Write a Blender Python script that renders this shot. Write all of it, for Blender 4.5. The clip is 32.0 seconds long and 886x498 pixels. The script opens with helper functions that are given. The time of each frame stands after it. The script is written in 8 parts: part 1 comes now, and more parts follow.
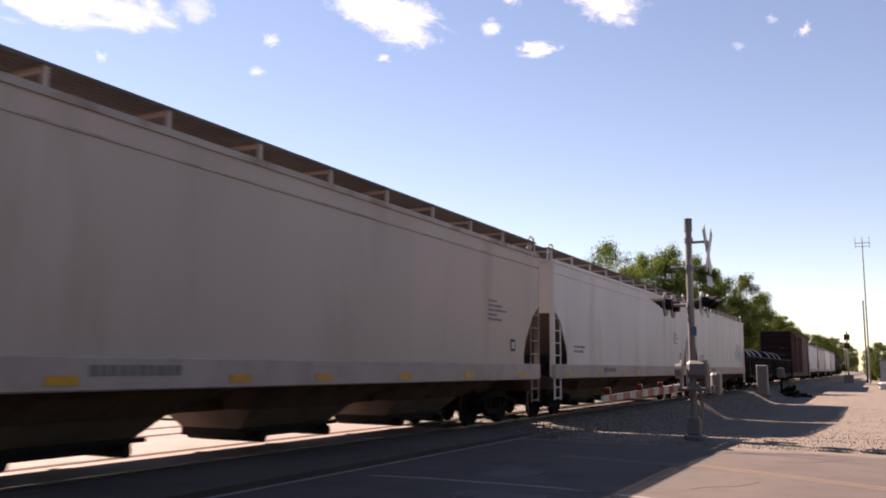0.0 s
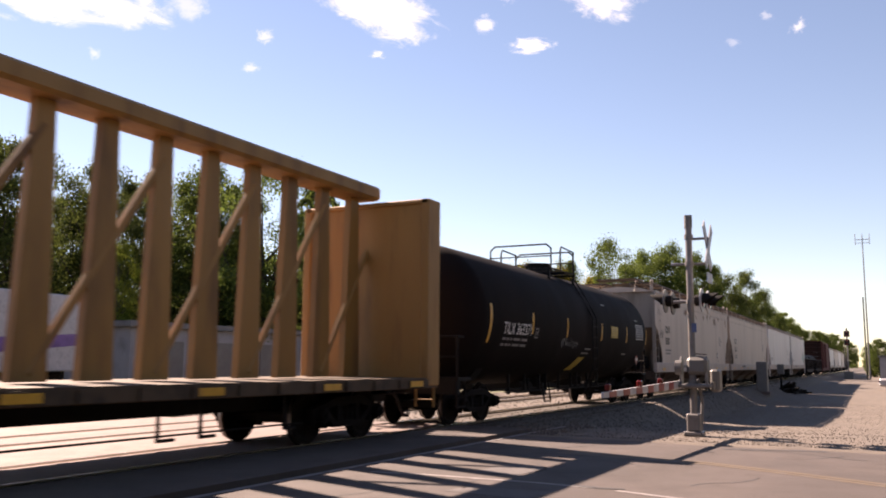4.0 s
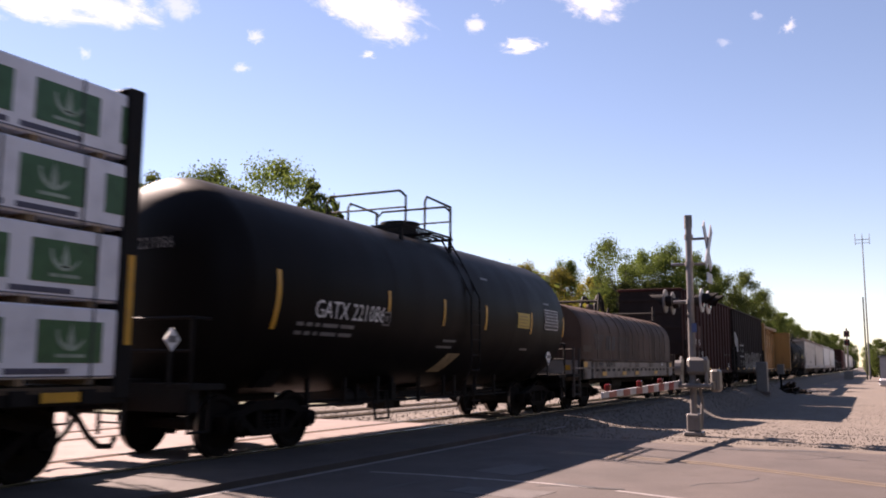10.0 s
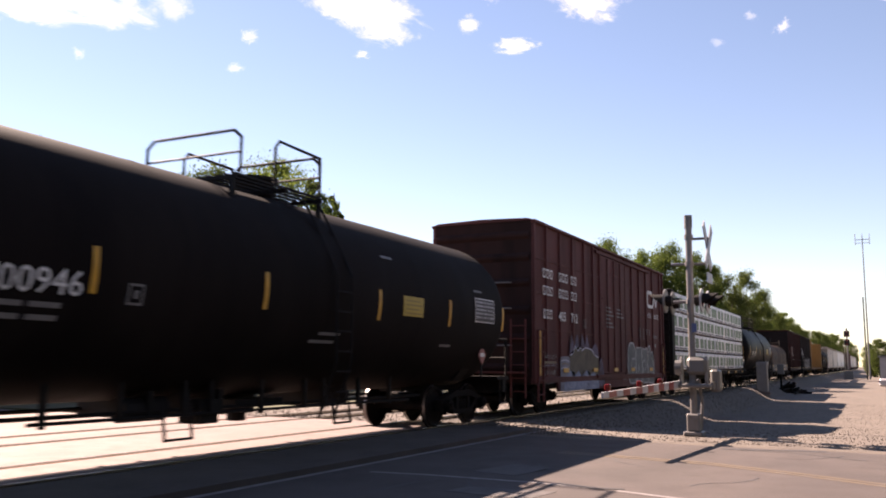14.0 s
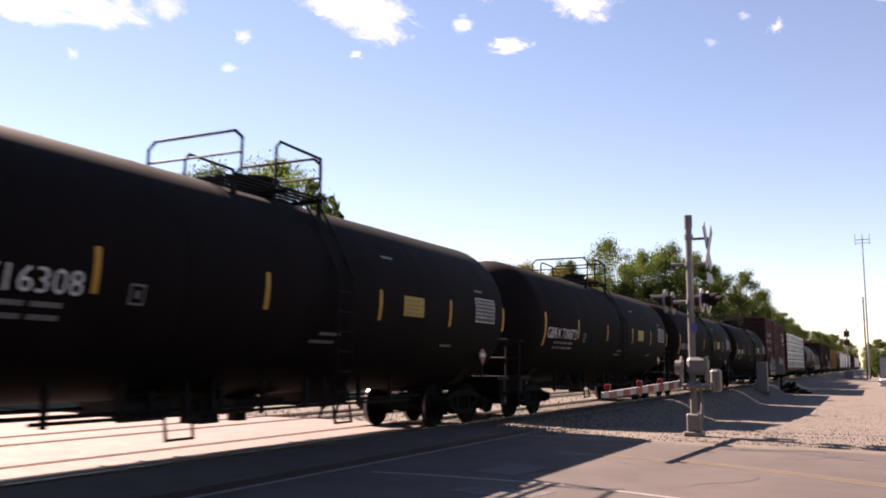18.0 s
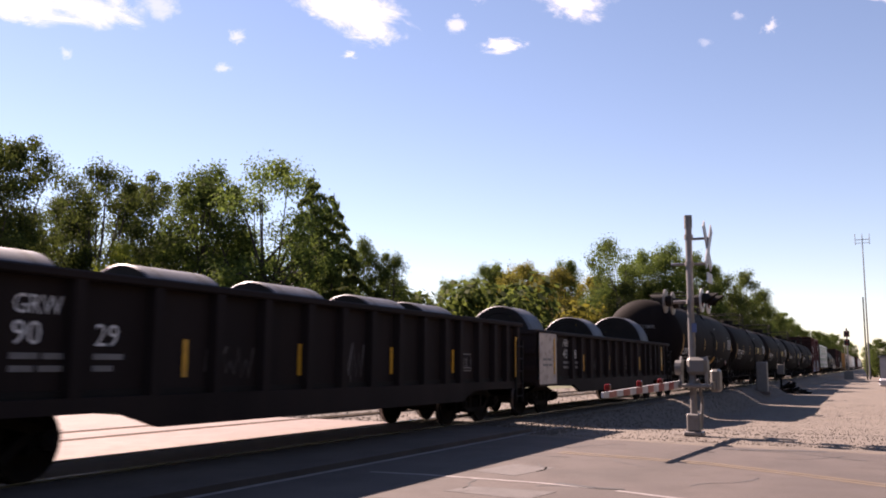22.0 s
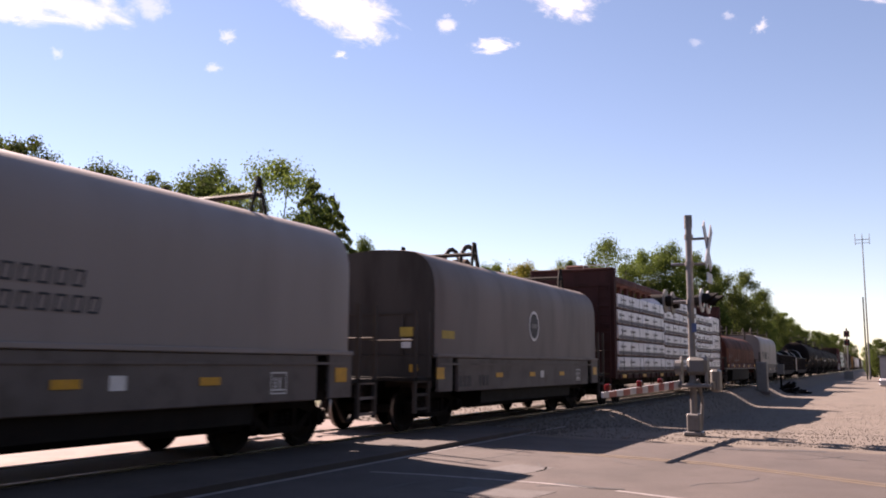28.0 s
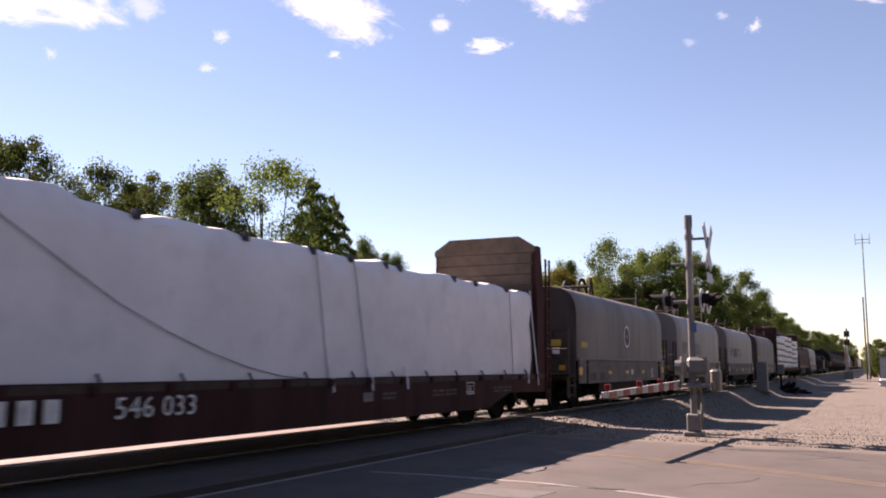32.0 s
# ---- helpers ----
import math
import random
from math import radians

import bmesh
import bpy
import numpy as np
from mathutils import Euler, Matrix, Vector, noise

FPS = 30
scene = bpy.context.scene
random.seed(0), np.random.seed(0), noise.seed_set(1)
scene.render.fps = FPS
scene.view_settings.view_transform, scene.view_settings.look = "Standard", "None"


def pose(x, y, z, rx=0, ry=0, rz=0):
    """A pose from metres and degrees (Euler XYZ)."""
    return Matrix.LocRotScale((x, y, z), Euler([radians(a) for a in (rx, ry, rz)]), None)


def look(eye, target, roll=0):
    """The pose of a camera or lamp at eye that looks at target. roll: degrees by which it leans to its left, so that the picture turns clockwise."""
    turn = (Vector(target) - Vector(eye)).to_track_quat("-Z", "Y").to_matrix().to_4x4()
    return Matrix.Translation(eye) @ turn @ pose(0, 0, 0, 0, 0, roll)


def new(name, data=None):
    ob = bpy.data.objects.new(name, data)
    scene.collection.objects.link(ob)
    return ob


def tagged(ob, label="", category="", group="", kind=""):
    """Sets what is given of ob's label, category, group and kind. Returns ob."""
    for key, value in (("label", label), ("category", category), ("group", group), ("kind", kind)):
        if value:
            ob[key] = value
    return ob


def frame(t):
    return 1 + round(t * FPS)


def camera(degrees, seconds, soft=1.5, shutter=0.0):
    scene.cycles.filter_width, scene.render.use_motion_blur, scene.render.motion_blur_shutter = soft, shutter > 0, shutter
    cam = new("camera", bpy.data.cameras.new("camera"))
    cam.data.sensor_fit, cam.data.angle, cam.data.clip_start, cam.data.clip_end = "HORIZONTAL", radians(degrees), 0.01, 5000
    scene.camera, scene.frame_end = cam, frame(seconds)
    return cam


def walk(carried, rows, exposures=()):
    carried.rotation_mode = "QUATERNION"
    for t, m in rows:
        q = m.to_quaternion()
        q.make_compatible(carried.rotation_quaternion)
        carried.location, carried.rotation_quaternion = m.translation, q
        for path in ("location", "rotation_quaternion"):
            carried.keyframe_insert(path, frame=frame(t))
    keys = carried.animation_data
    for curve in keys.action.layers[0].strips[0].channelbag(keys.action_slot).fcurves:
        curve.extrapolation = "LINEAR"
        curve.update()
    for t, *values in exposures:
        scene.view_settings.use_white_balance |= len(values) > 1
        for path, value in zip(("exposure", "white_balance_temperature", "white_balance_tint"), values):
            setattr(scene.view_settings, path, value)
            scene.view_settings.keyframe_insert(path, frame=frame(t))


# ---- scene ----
import itertools

# camera on a tripod beside the road, tilted a little in the first seconds
cam = camera(55.03, 32.0, soft=1.9, shutter=0.2)
EYE = Vector((0, 0, 1.41))


def aim(pitch, yaw=27.0):
    y, p = radians(yaw), radians(pitch)
    return look(EYE, EYE + Vector((math.cos(y) * math.cos(p), math.sin(y) * math.cos(p), math.sin(p))), 0.43)


walk(cam, [(0, aim(7.865)), (0.5, aim(7.81)), (1.0, aim(7.78)), (1.5, aim(7.76)), (2.0, aim(7.70)), (2.5, aim(7.63)),
           (3.0, aim(7.63)), (3.5, aim(7.635)), (5.5, aim(7.64)), (12, aim(7.64)), (22, aim(7.64)), (32, aim(7.64))],
     exposures=[(0, 1.90, 7950, 28), (3, 1.90, 7900, 28), (5.5, 2.12, 8350, 24), (7, 2.16, 8400, 24), (8, 2.08, 8200, 25), (8.8, 1.88, 7450, 30), (10, 1.88, 7450, 30), (11, 1.98, 7550, 30),
                (12, 2.06, 7750, 28), (13, 2.16, 8100, 26), (14, 2.08, 7850, 27), (17, 2.0, 7750, 28), (20, 2.0, 7850, 28), (21, 1.85, 7500, 30), (25, 1.84, 7500, 30), (32, 1.84, 7500, 30)])

# daylight: clear sky, afternoon sun behind the train
SUN = Vector((0.38, 1.13, 1.0)).normalized()
world = bpy.data.worlds.new("world")
scene.world = world
world.use_nodes = True
wn = world.node_tree
sky = wn.nodes.new("ShaderNodeTexSky")
sky.sky_type, sky.sun_disc = "NISHITA", False
sky.sun_elevation = math.asin(SUN.z)
sky.sun_rotation = math.atan2(SUN.x, SUN.y)
sky.altitude, sky.air_density, sky.dust_density, sky.ozone_density = 200, 0.96, 0.04, 2.55
wn.nodes["Background"].inputs["Strength"].default_value = 0.05
wn.links.new(sky.outputs[0], wn.nodes["Background"].inputs["Color"])
sun_data = bpy.data.lights.new("sun", "SUN")
sun_data.energy, sun_data.angle, sun_data.color = 5.0, radians(0.5), (1.0, 0.93, 0.85)
sun = new("sun", sun_data)
sun.matrix_world = look(SUN * 300, (0, 0, 0))

# ---------------------------------------------------------------- materials
MATS = {}


def mat(name, color, rough=0.6, metal=0.0, scale=1.2, var=0.18, grain=30.0, dirt=None, dirt_amount=0.35, bump=0.15,
        streak=False, spec=0.5):
    """Painted or mineral surface: two scales of tone, dirt patches and fine relief."""
    if name in MATS:
        return MATS[name]
    m = bpy.data.materials.new(name)
    m.use_nodes = True
    n, l = m.node_tree.nodes, m.node_tree.links
    b = n["Principled BSDF"]
    b.inputs["Metallic"].default_value = metal
    b.inputs["Specular IOR Level"].default_value = spec
    tc = n.new("ShaderNodeTexCoord")
    info = n.new("ShaderNodeObjectInfo")
    add = n.new("ShaderNodeVectorMath")
    add.operation = "ADD"
    l.new(tc.outputs["Object"], add.inputs[0])
    sc = n.new("ShaderNodeVectorMath")
    sc.operation = "SCALE"
    sc.inputs[0].default_value = (37, 19, 11)
    l.new(info.outputs["Random"], sc.inputs["Scale"])
    l.new(sc.outputs[0], add.inputs[1])
    mp = n.new("ShaderNodeMapping")
    mp.inputs["Scale"].default_value = (1, 1, 0.22) if streak else (1, 1, 1)
    l.new(add.outputs[0], mp.inputs["Vector"])
    big = n.new("ShaderNodeTexNoise")
    big.inputs["Scale"].default_value, big.inputs["Detail"].default_value = scale, 5
    fine = n.new("ShaderNodeTexNoise")
    fine.inputs["Scale"].default_value, fine.inputs["Detail"].default_value = grain, 3
    l.new(mp.outputs[0], big.inputs["Vector"])
    l.new(add.outputs[0], fine.inputs["Vector"])
    c = Vector(color[:3])
    r1 = n.new("ShaderNodeValToRGB")
    r1.color_ramp.elements[0].position, r1.color_ramp.elements[1].position = 0.3, 0.7
    r1.color_ramp.elements[0].color = (*(c * (1 - var)), 1)
    r1.color_ramp.elements[1].color = (*[min(1, x) for x in c * (1 + var)], 1)
    l.new(big.outputs["Fac"], r1.inputs["Fac"])
    mx = n.new("ShaderNodeMix")
    mx.data_type, mx.blend_type = "RGBA", "MIX"
    d = Vector(dirt[:3]) if dirt else c * 0.55
    mx.inputs["B"].default_value = (*d, 1)
    l.new(r1.outputs[0], mx.inputs["A"])
    st = n.new("ShaderNodeTexNoise")
    st.inputs["Scale"].default_value, st.inputs["Detail"].default_value = scale * 2.3, 8
    l.new(mp.outputs[0], st.inputs["Vector"])
    r2 = n.new("ShaderNodeValToRGB")
    r2.color_ramp.elements[0].position, r2.color_ramp.elements[1].position = 0.5, 0.78
    r2.color_ramp.elements[1].color = (dirt_amount * 2, dirt_amount * 2, dirt_amount * 2, 1)
    l.new(st.outputs["Fac"], r2.inputs["Fac"])
    l.new(r2.outputs[0], mx.inputs["Factor"])
    mg = n.new("ShaderNodeMix")
    mg.data_type, mg.blend_type = "RGBA", "MULTIPLY"
    mg.inputs["Factor"].default_value = min(1.0, var * 1.5)
    l.new(mx.outputs["Result"], mg.inputs["A"])
    l.new(fine.outputs["Color"], mg.inputs["B"])
    gm = n.new("ShaderNodeMapRange")
    gm.inputs["To Min"].default_value, gm.inputs["To Max"].default_value = 0.7, 1.25
    l.new(fine.outputs["Fac"], gm.inputs["Value"])
    l.new(gm.outputs[0], mg.inputs["B"])
    l.new(mg.outputs["Result"], b.inputs["Base Color"])
    rr = n.new("ShaderNodeMapRange")
    rr.inputs["To Min"].default_value, rr.inputs["To Max"].default_value = max(0.05, rough - 0.12), min(1, rough + 0.15)
    l.new(st.outputs["Fac"], rr.inputs["Value"])
    l.new(rr.outputs[0], b.inputs["Roughness"])
    if bump:
        bp = n.new("ShaderNodeBump")
        bp.inputs["Strength"].default_value, bp.inputs["Distance"].default_value = bump, 0.01
        l.new(fine.outputs["Fac"], bp.inputs["Height"])
        l.new(bp.outputs[0], b.inputs["Normal"])
    MATS[name] = m
    return m


RUST = (0.11, 0.045, 0.02)
M_HOP = mat("hopper_grey_paint", (0.51, 0.41, 0.345), 0.55, scale=0.45, var=0.06, dirt=(0.27, 0.20, 0.15), dirt_amount=0.22, streak=True)
M_HOPW = mat("hopper_white_paint", (0.62, 0.57, 0.545), 0.5, scale=0.5, var=0.07, dirt=(0.36, 0.28, 0.20), dirt_amount=0.2, streak=True)
M_GRATE = mat("walkway_grating_steel", (0.115, 0.096, 0.085), 0.7, scale=1.2, var=0.2, dirt=(0.1, 0.07, 0.05), dirt_amount=0.4)
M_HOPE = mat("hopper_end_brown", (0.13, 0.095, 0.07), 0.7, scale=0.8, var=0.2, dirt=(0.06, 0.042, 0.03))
M_SILL = mat("hopper_sill_grey", (0.41, 0.335, 0.30), 0.6, scale=0.9, var=0.1, dirt=(0.25, 0.2, 0.16), dirt_amount=0.25)
M_TANK = mat("tank_black_paint", (0.0102, 0.0070, 0.0065), 0.75, scale=0.6, var=0.3, dirt=(0.018, 0.0135, 0.012), dirt_amount=0.35, streak=True, spec=0.07)
M_BLACK = mat("black_steel", (0.0085, 0.007, 0.0067), 0.7, scale=2, var=0.3, dirt=(0.02, 0.013, 0.01), spec=0.18)
M_TRUCK = mat("truck_cast_steel", (0.0085, 0.0062, 0.0055), 0.85, scale=3, var=0.3, dirt=(0.02, 0.012, 0.008), spec=0.12)
M_TREAD = mat("wheel_tread_steel", (0.22, 0.2, 0.19), 0.42, 1.0, scale=6, var=0.15)
M_BGON2 = mat("faded_black_paint", (0.029, 0.0205, 0.0185), 0.8, spec=0.12, scale=0.5, var=0.4, dirt=(0.013, 0.010, 0.009), dirt_amount=0.6, streak=True)
M_BGON = mat("gondola_black_paint", (0.0195, 0.0132, 0.0124), 0.75, spec=0.12, scale=0.7, var=0.25, dirt=(0.032, 0.022, 0.018), dirt_amount=0.35, streak=True)
M_MAROON = mat("grimy_maroon_paint", (0.056, 0.0215, 0.0195), 0.75, spec=0.15, scale=0.8, var=0.25, dirt=(0.025, 0.013, 0.011), dirt_amount=0.5, streak=True)
M_OXIDE = mat("oxide_red_paint", (0.108, 0.034, 0.031), 0.7, spec=0.2, scale=0.6, var=0.2, dirt=(0.035, 0.015, 0.012), dirt_amount=0.3, streak=True)
M_IT = mat("dark_oxide_paint", (0.038, 0.0115, 0.010), 0.75, spec=0.12, scale=0.7, var=0.2, dirt=(0.014, 0.008, 0.007), dirt_amount=0.35, streak=True)
M_YEL = mat("yellow_ochre_paint", (0.29, 0.142, 0.033), 0.6, scale=0.8, var=0.18, dirt=(0.12, 0.055, 0.02), dirt_amount=0.5, streak=True)
M_GRIME = mat("grimy_ochre_steel", (0.075, 0.045, 0.024), 0.8, scale=1.2, var=0.25, dirt=(0.03, 0.02, 0.014), dirt_amount=0.5)
# hopper ends: dirt and the next car's shade, both in this colour
M_HOPD = mat("hopper_end_dirt_and_shade", (0.25, 0.205, 0.17), 0.65, scale=0.7, var=0.15, dirt=(0.10, 0.07, 0.05), dirt_amount=0.5, streak=True)
M_COILG = mat("coil_cover_grey", (0.245, 0.203, 0.185), 0.55, scale=0.6, var=0.07, dirt=(0.17, 0.14, 0.125), dirt_amount=0.2, streak=True)
M_COILB = mat("coil_cover_brown", (0.084, 0.049, 0.034), 0.7, spec=0.2, scale=0.7, var=0.25, dirt=(0.026, 0.015, 0.011), dirt_amount=0.5, streak=True)
M_COILD = mat("coil_cover_dull", (0.175, 0.14, 0.124), 0.6, scale=0.5, var=0.12, dirt=(0.10, 0.076, 0.064), dirt_amount=0.4, streak=True)
M_TANKG = mat("tank_deep_black", (0.0085, 0.0065, 0.006), 0.5, scale=0.6, var=0.3, dirt=(0.014, 0.011, 0.010), dirt_amount=0.3, streak=True, spec=0.07)
M_COILR = mat("coil_cover_rust", (0.088, 0.031, 0.023), 0.75, spec=0.1, scale=0.6, var=0.3, dirt=(0.022, 0.010, 0.008), dirt_amount=0.6, streak=True)
# sill grey lowered for the shade under the hood overhang
M_COILS = mat("coil_sill_grey_shaded", (0.118, 0.096, 0.087), 0.65, scale=0.9, var=0.12, dirt=(0.07, 0.054, 0.044), dirt_amount=0.45)
# cover grey darkened for the shade between cars, dirt streaks on top
M_COILE = mat("coil_end_shaded", (0.058, 0.047, 0.041), 0.8, spec=0.2, scale=0.9, var=0.18, dirt=(0.03, 0.022, 0.018), dirt_amount=0.5, streak=True)
M_HOPR = mat("hopper_roof_edge", (0.42, 0.36, 0.31), 0.6, scale=0.8, var=0.14, dirt=(0.22, 0.13, 0.08), dirt_amount=0.6)
M_STEELC = mat("coil_steel", (0.085, 0.085, 0.095), 0.55, 0.7, scale=4, var=0.12, streak=True)
# boxcar ends, darker than the oxide sides
M_OXD = mat("oxide_end_dark", (0.030, 0.013, 0.011), 0.8, spec=0.15, scale=0.8, var=0.25, dirt=(0.014, 0.008, 0.007), dirt_amount=0.5, streak=True)
# same end grey with less of that shade in it
M_COILF = mat("coil_end_half_shaded", (0.135, 0.113, 0.103), 0.7, scale=0.9, var=0.15, dirt=(0.07, 0.054, 0.045), dirt_amount=0.4, streak=True)
M_WHITE = mat("white_stencil", (0.68, 0.655, 0.63), 0.6, scale=3, var=0.1, dirt=(0.33, 0.3, 0.27), dirt_amount=0.3, bump=0)
M_GREYST = mat("worn_stencil", (0.17, 0.16, 0.155), 0.6, scale=3, var=0.15, bump=0)
M_DARKST = mat("dark_stencil", (0.03, 0.03, 0.035), 0.6, scale=3, var=0.15, bump=0)
M_REFL = mat("yellow_reflector", (0.60, 0.29, 0.02), 0.4, scale=5, var=0.12, dirt=(0.4, 0.2, 0.05), bump=0)
M_PLACARD = mat("red_placard", (0.32, 0.10, 0.09), 0.5, scale=5, var=0.12, bump=0)
M_YPANEL = mat("yellow_panel", (0.42, 0.28, 0.03), 0.5, scale=5, var=0.12, dirt=(0.4, 0.27, 0.05), bump=0)
M_TARP = mat("white_tarp", (0.78, 0.74, 0.76), 0.55, scale=0.9, var=0.06, grain=9, dirt=(0.55, 0.52, 0.54), dirt_amount=0.2, bump=0.5)
M_CORD = mat("grey_cord", (0.22, 0.21, 0.22), 0.7, bump=0)
M_WRAP = mat("white_wrap", (0.74, 0.71, 0.73), 0.4, scale=1.1, var=0.06, grain=8, dirt=(0.4, 0.39, 0.41), dirt_amount=0.25, bump=0.4)
M_GREEN = mat("green_print", (0.030, 0.105, 0.036), 0.45, scale=3, var=0.12, bump=0)
M_PGREEN = mat("pale_green_print", (0.27, 0.33, 0.25), 0.5, scale=4, var=0.2, dirt=(0.1, 0.17, 0.09), dirt_amount=0.4, bump=0)
M_NAVY = mat("navy_print", (0.07, 0.065, 0.10), 0.5, scale=3, var=0.15, bump=0)
M_WOOD = mat("rough_lumber", (0.2, 0.13, 0.07), 0.8, scale=2, var=0.2, dirt=(0.2, 0.12, 0.07), streak=False)
M_PLANK = mat("weathered_plank", (0.07, 0.05, 0.036), 0.85, scale=2.5, var=0.25, dirt=(0.035, 0.025, 0.018))
M_STRAP = mat("dark_strap", (0.03, 0.03, 0.033), 0.6, bump=0)
M_ALU = mat("galvanised_steel", (0.16, 0.15, 0.148), 0.5, 0.3, scale=3, var=0.12, dirt=(0.12, 0.11, 0.10))
M_BOXG = mat("grey_cabinet_paint", (0.12, 0.112, 0.106), 0.5, scale=2, var=0.1, dirt=(0.08, 0.075, 0.07))
M_SIGNW = mat("white_sign_sheet", (0.42, 0.41, 0.42), 0.45, scale=3, var=0.08, bump=0)
M_RED = mat("red_sheet", (0.24, 0.018, 0.02), 0.4, scale=3, var=0.1, bump=0)
M_LENS = mat("dark_red_lens", (0.12, 0.012, 0.012), 0.12, bump=0, var=0.05)
M_ASPH = mat("asphalt", (0.052, 0.039, 0.0345), 0.88, scale=0.8, var=0.2, grain=70, dirt=(0.038, 0.028, 0.0255), dirt_amount=0.4, bump=0.5)
M_ASPHD = mat("asphalt_patch", (0.075, 0.065, 0.063), 0.9, scale=2, var=0.15, grain=90, bump=0.5)
M_CONC = mat("crossing_concrete", (0.15, 0.108, 0.096), 0.85, scale=1.2, var=0.12, grain=60, dirt=(0.13, 0.1, 0.088), bump=0.4)
M_GRAV = mat("gravel_ground", (0.105, 0.084, 0.068), 0.95, scale=1.0, var=0.14, grain=40, dirt=(0.068, 0.055, 0.048), dirt_amount=0.35, bump=1.0)
M_STONE = mat("crushed_stone", (0.112, 0.09, 0.074), 0.9, scale=6, var=0.3, grain=40, bump=0.4)
M_GRASS = mat("dry_grass_ground", (0.06, 0.062, 0.025), 0.95, scale=0.4, var=0.3, grain=14, dirt=(0.09, 0.075, 0.04), dirt_amount=0.4, bump=0.8)
M_LINEW = mat("road_line_white", (0.19, 0.168, 0.16), 0.7, scale=3, var=0.15, dirt=(0.13, 0.11, 0.105), dirt_amount=0.6, bump=0.2)
M_LINEY = mat("road_line_yellow", (0.115, 0.078, 0.042), 0.7, scale=3, var=0.15, dirt=(0.12, 0.095, 0.08), dirt_amount=0.7, bump=0.2)
M_RAIL = mat("rail_steel", (0.05, 0.03, 0.022), 0.6, 0.3, scale=4, var=0.2)
M_RAILT = mat("rail_head_polished", (0.55, 0.53, 0.5), 0.2, 1.0, scale=4, var=0.08, bump=0)
M_TIE = mat("timber_tie", (0.035, 0.027, 0.022), 0.9, scale=3, var=0.25)
M_BARK = mat("bark", (0.035, 0.027, 0.022), 0.95, scale=3, var=0.3, grain=18, bump=0.8)
M_BUILD = mat("pale_block_wall", (0.27, 0.26, 0.27), 0.8, scale=0.6, var=0.1, grain=20)
M_ROOFG = mat("grey_metal_roof", (0.12, 0.12, 0.125), 0.6, scale=0.8, var=0.12)
M_CRACK = mat("tar_crack", (0.03, 0.028, 0.028), 0.7, var=0.1, bump=0)


def leaf_mat(name, color, var=0.35):
    m = bpy.data.materials.new(name)
    m.use_nodes = True
    n, l = m.node_tree.nodes, m.node_tree.links
    b = n["Principled BSDF"]
    geo = n.new("ShaderNodeNewGeometry")
    info = n.new("ShaderNodeObjectInfo")
    r = n.new("ShaderNodeValToRGB")
    c = Vector(color)
    r.color_ramp.elements[0].color = (*(c * (1 - var)), 1)
    r.color_ramp.elements[1].color = (c.x * (1 + var) + 0.015, c.y * (1 + var), c.z, 1)
    l.new(geo.outputs["Random Per Island"], r.inputs["Fac"])
    hs = n.new("ShaderNodeHueSaturation")
    mr = n.new("ShaderNodeMapRange")
    mr.inputs["To Min"].default_value, mr.inputs["To Max"].default_value = 0.75, 1.25
    l.new(info.outputs["Random"], mr.inputs["Value"])
    l.new(mr.outputs[0], hs.inputs["Value"])
    l.new(r.outputs[0], hs.inputs["Color"])
    l.new(hs.outputs[0], b.inputs["Base Color"])
    b.inputs["Roughness"].default_value = 0.8
    b.inputs["Specular IOR Level"].default_value = 0.15
    tr = n.new("ShaderNodeBsdfTranslucent")
    l.new(hs.outputs[0], tr.inputs["Color"])
    ms = n.new("ShaderNodeMixShader")
    ms.inputs["Fac"].default_value = 0.55
    l.new(b.outputs[0], ms.inputs[1])
    l.new(tr.outputs[0], ms.inputs[2])
    l.new(ms.outputs[0], n["Material Output"].inputs["Surface"])
    return m


M_LEAF = leaf_mat("leaf_green", (0.072, 0.110, 0.030))
M_LEAFD = leaf_mat("leaf_dark_green", (0.05, 0.075, 0.022))
M_LEAFL = leaf_mat("leaf_lime", (0.15, 0.19, 0.03))
M_LEAFY = leaf_mat("leaf_yellowing", (0.125, 0.118, 0.026))

# ---------------------------------------------------------------- mesh helpers


def box(bm, x0, x1, y0, y1, z0, z1, bev=0.0):
    m = Matrix.Translation(((x0 + x1) / 2, (y0 + y1) / 2, (z0 + z1) / 2)) @ Matrix.Diagonal((abs(x1 - x0), abs(y1 - y0), abs(z1 - z0), 1))
    g = bmesh.ops.create_cube(bm, size=1, matrix=m)
    if bev:
        es = list({e for v in g["verts"] for e in v.link_edges})
        bmesh.ops.bevel(bm, geom=es, offset=bev, segments=1, affect="EDGES")
    return bm


def rod(bm, a, b, r, n=8, r2=None):
    a, b = Vector(a), Vector(b)
    d = b - a
    m = Matrix.Translation((a + b) / 2) @ d.to_track_quat("Z", "Y").to_matrix().to_4x4()
    bmesh.ops.create_cone(bm, cap_ends=True, segments=n, radius1=r, radius2=r if r2 is None else r2, depth=d.length, matrix=m)
    return bm


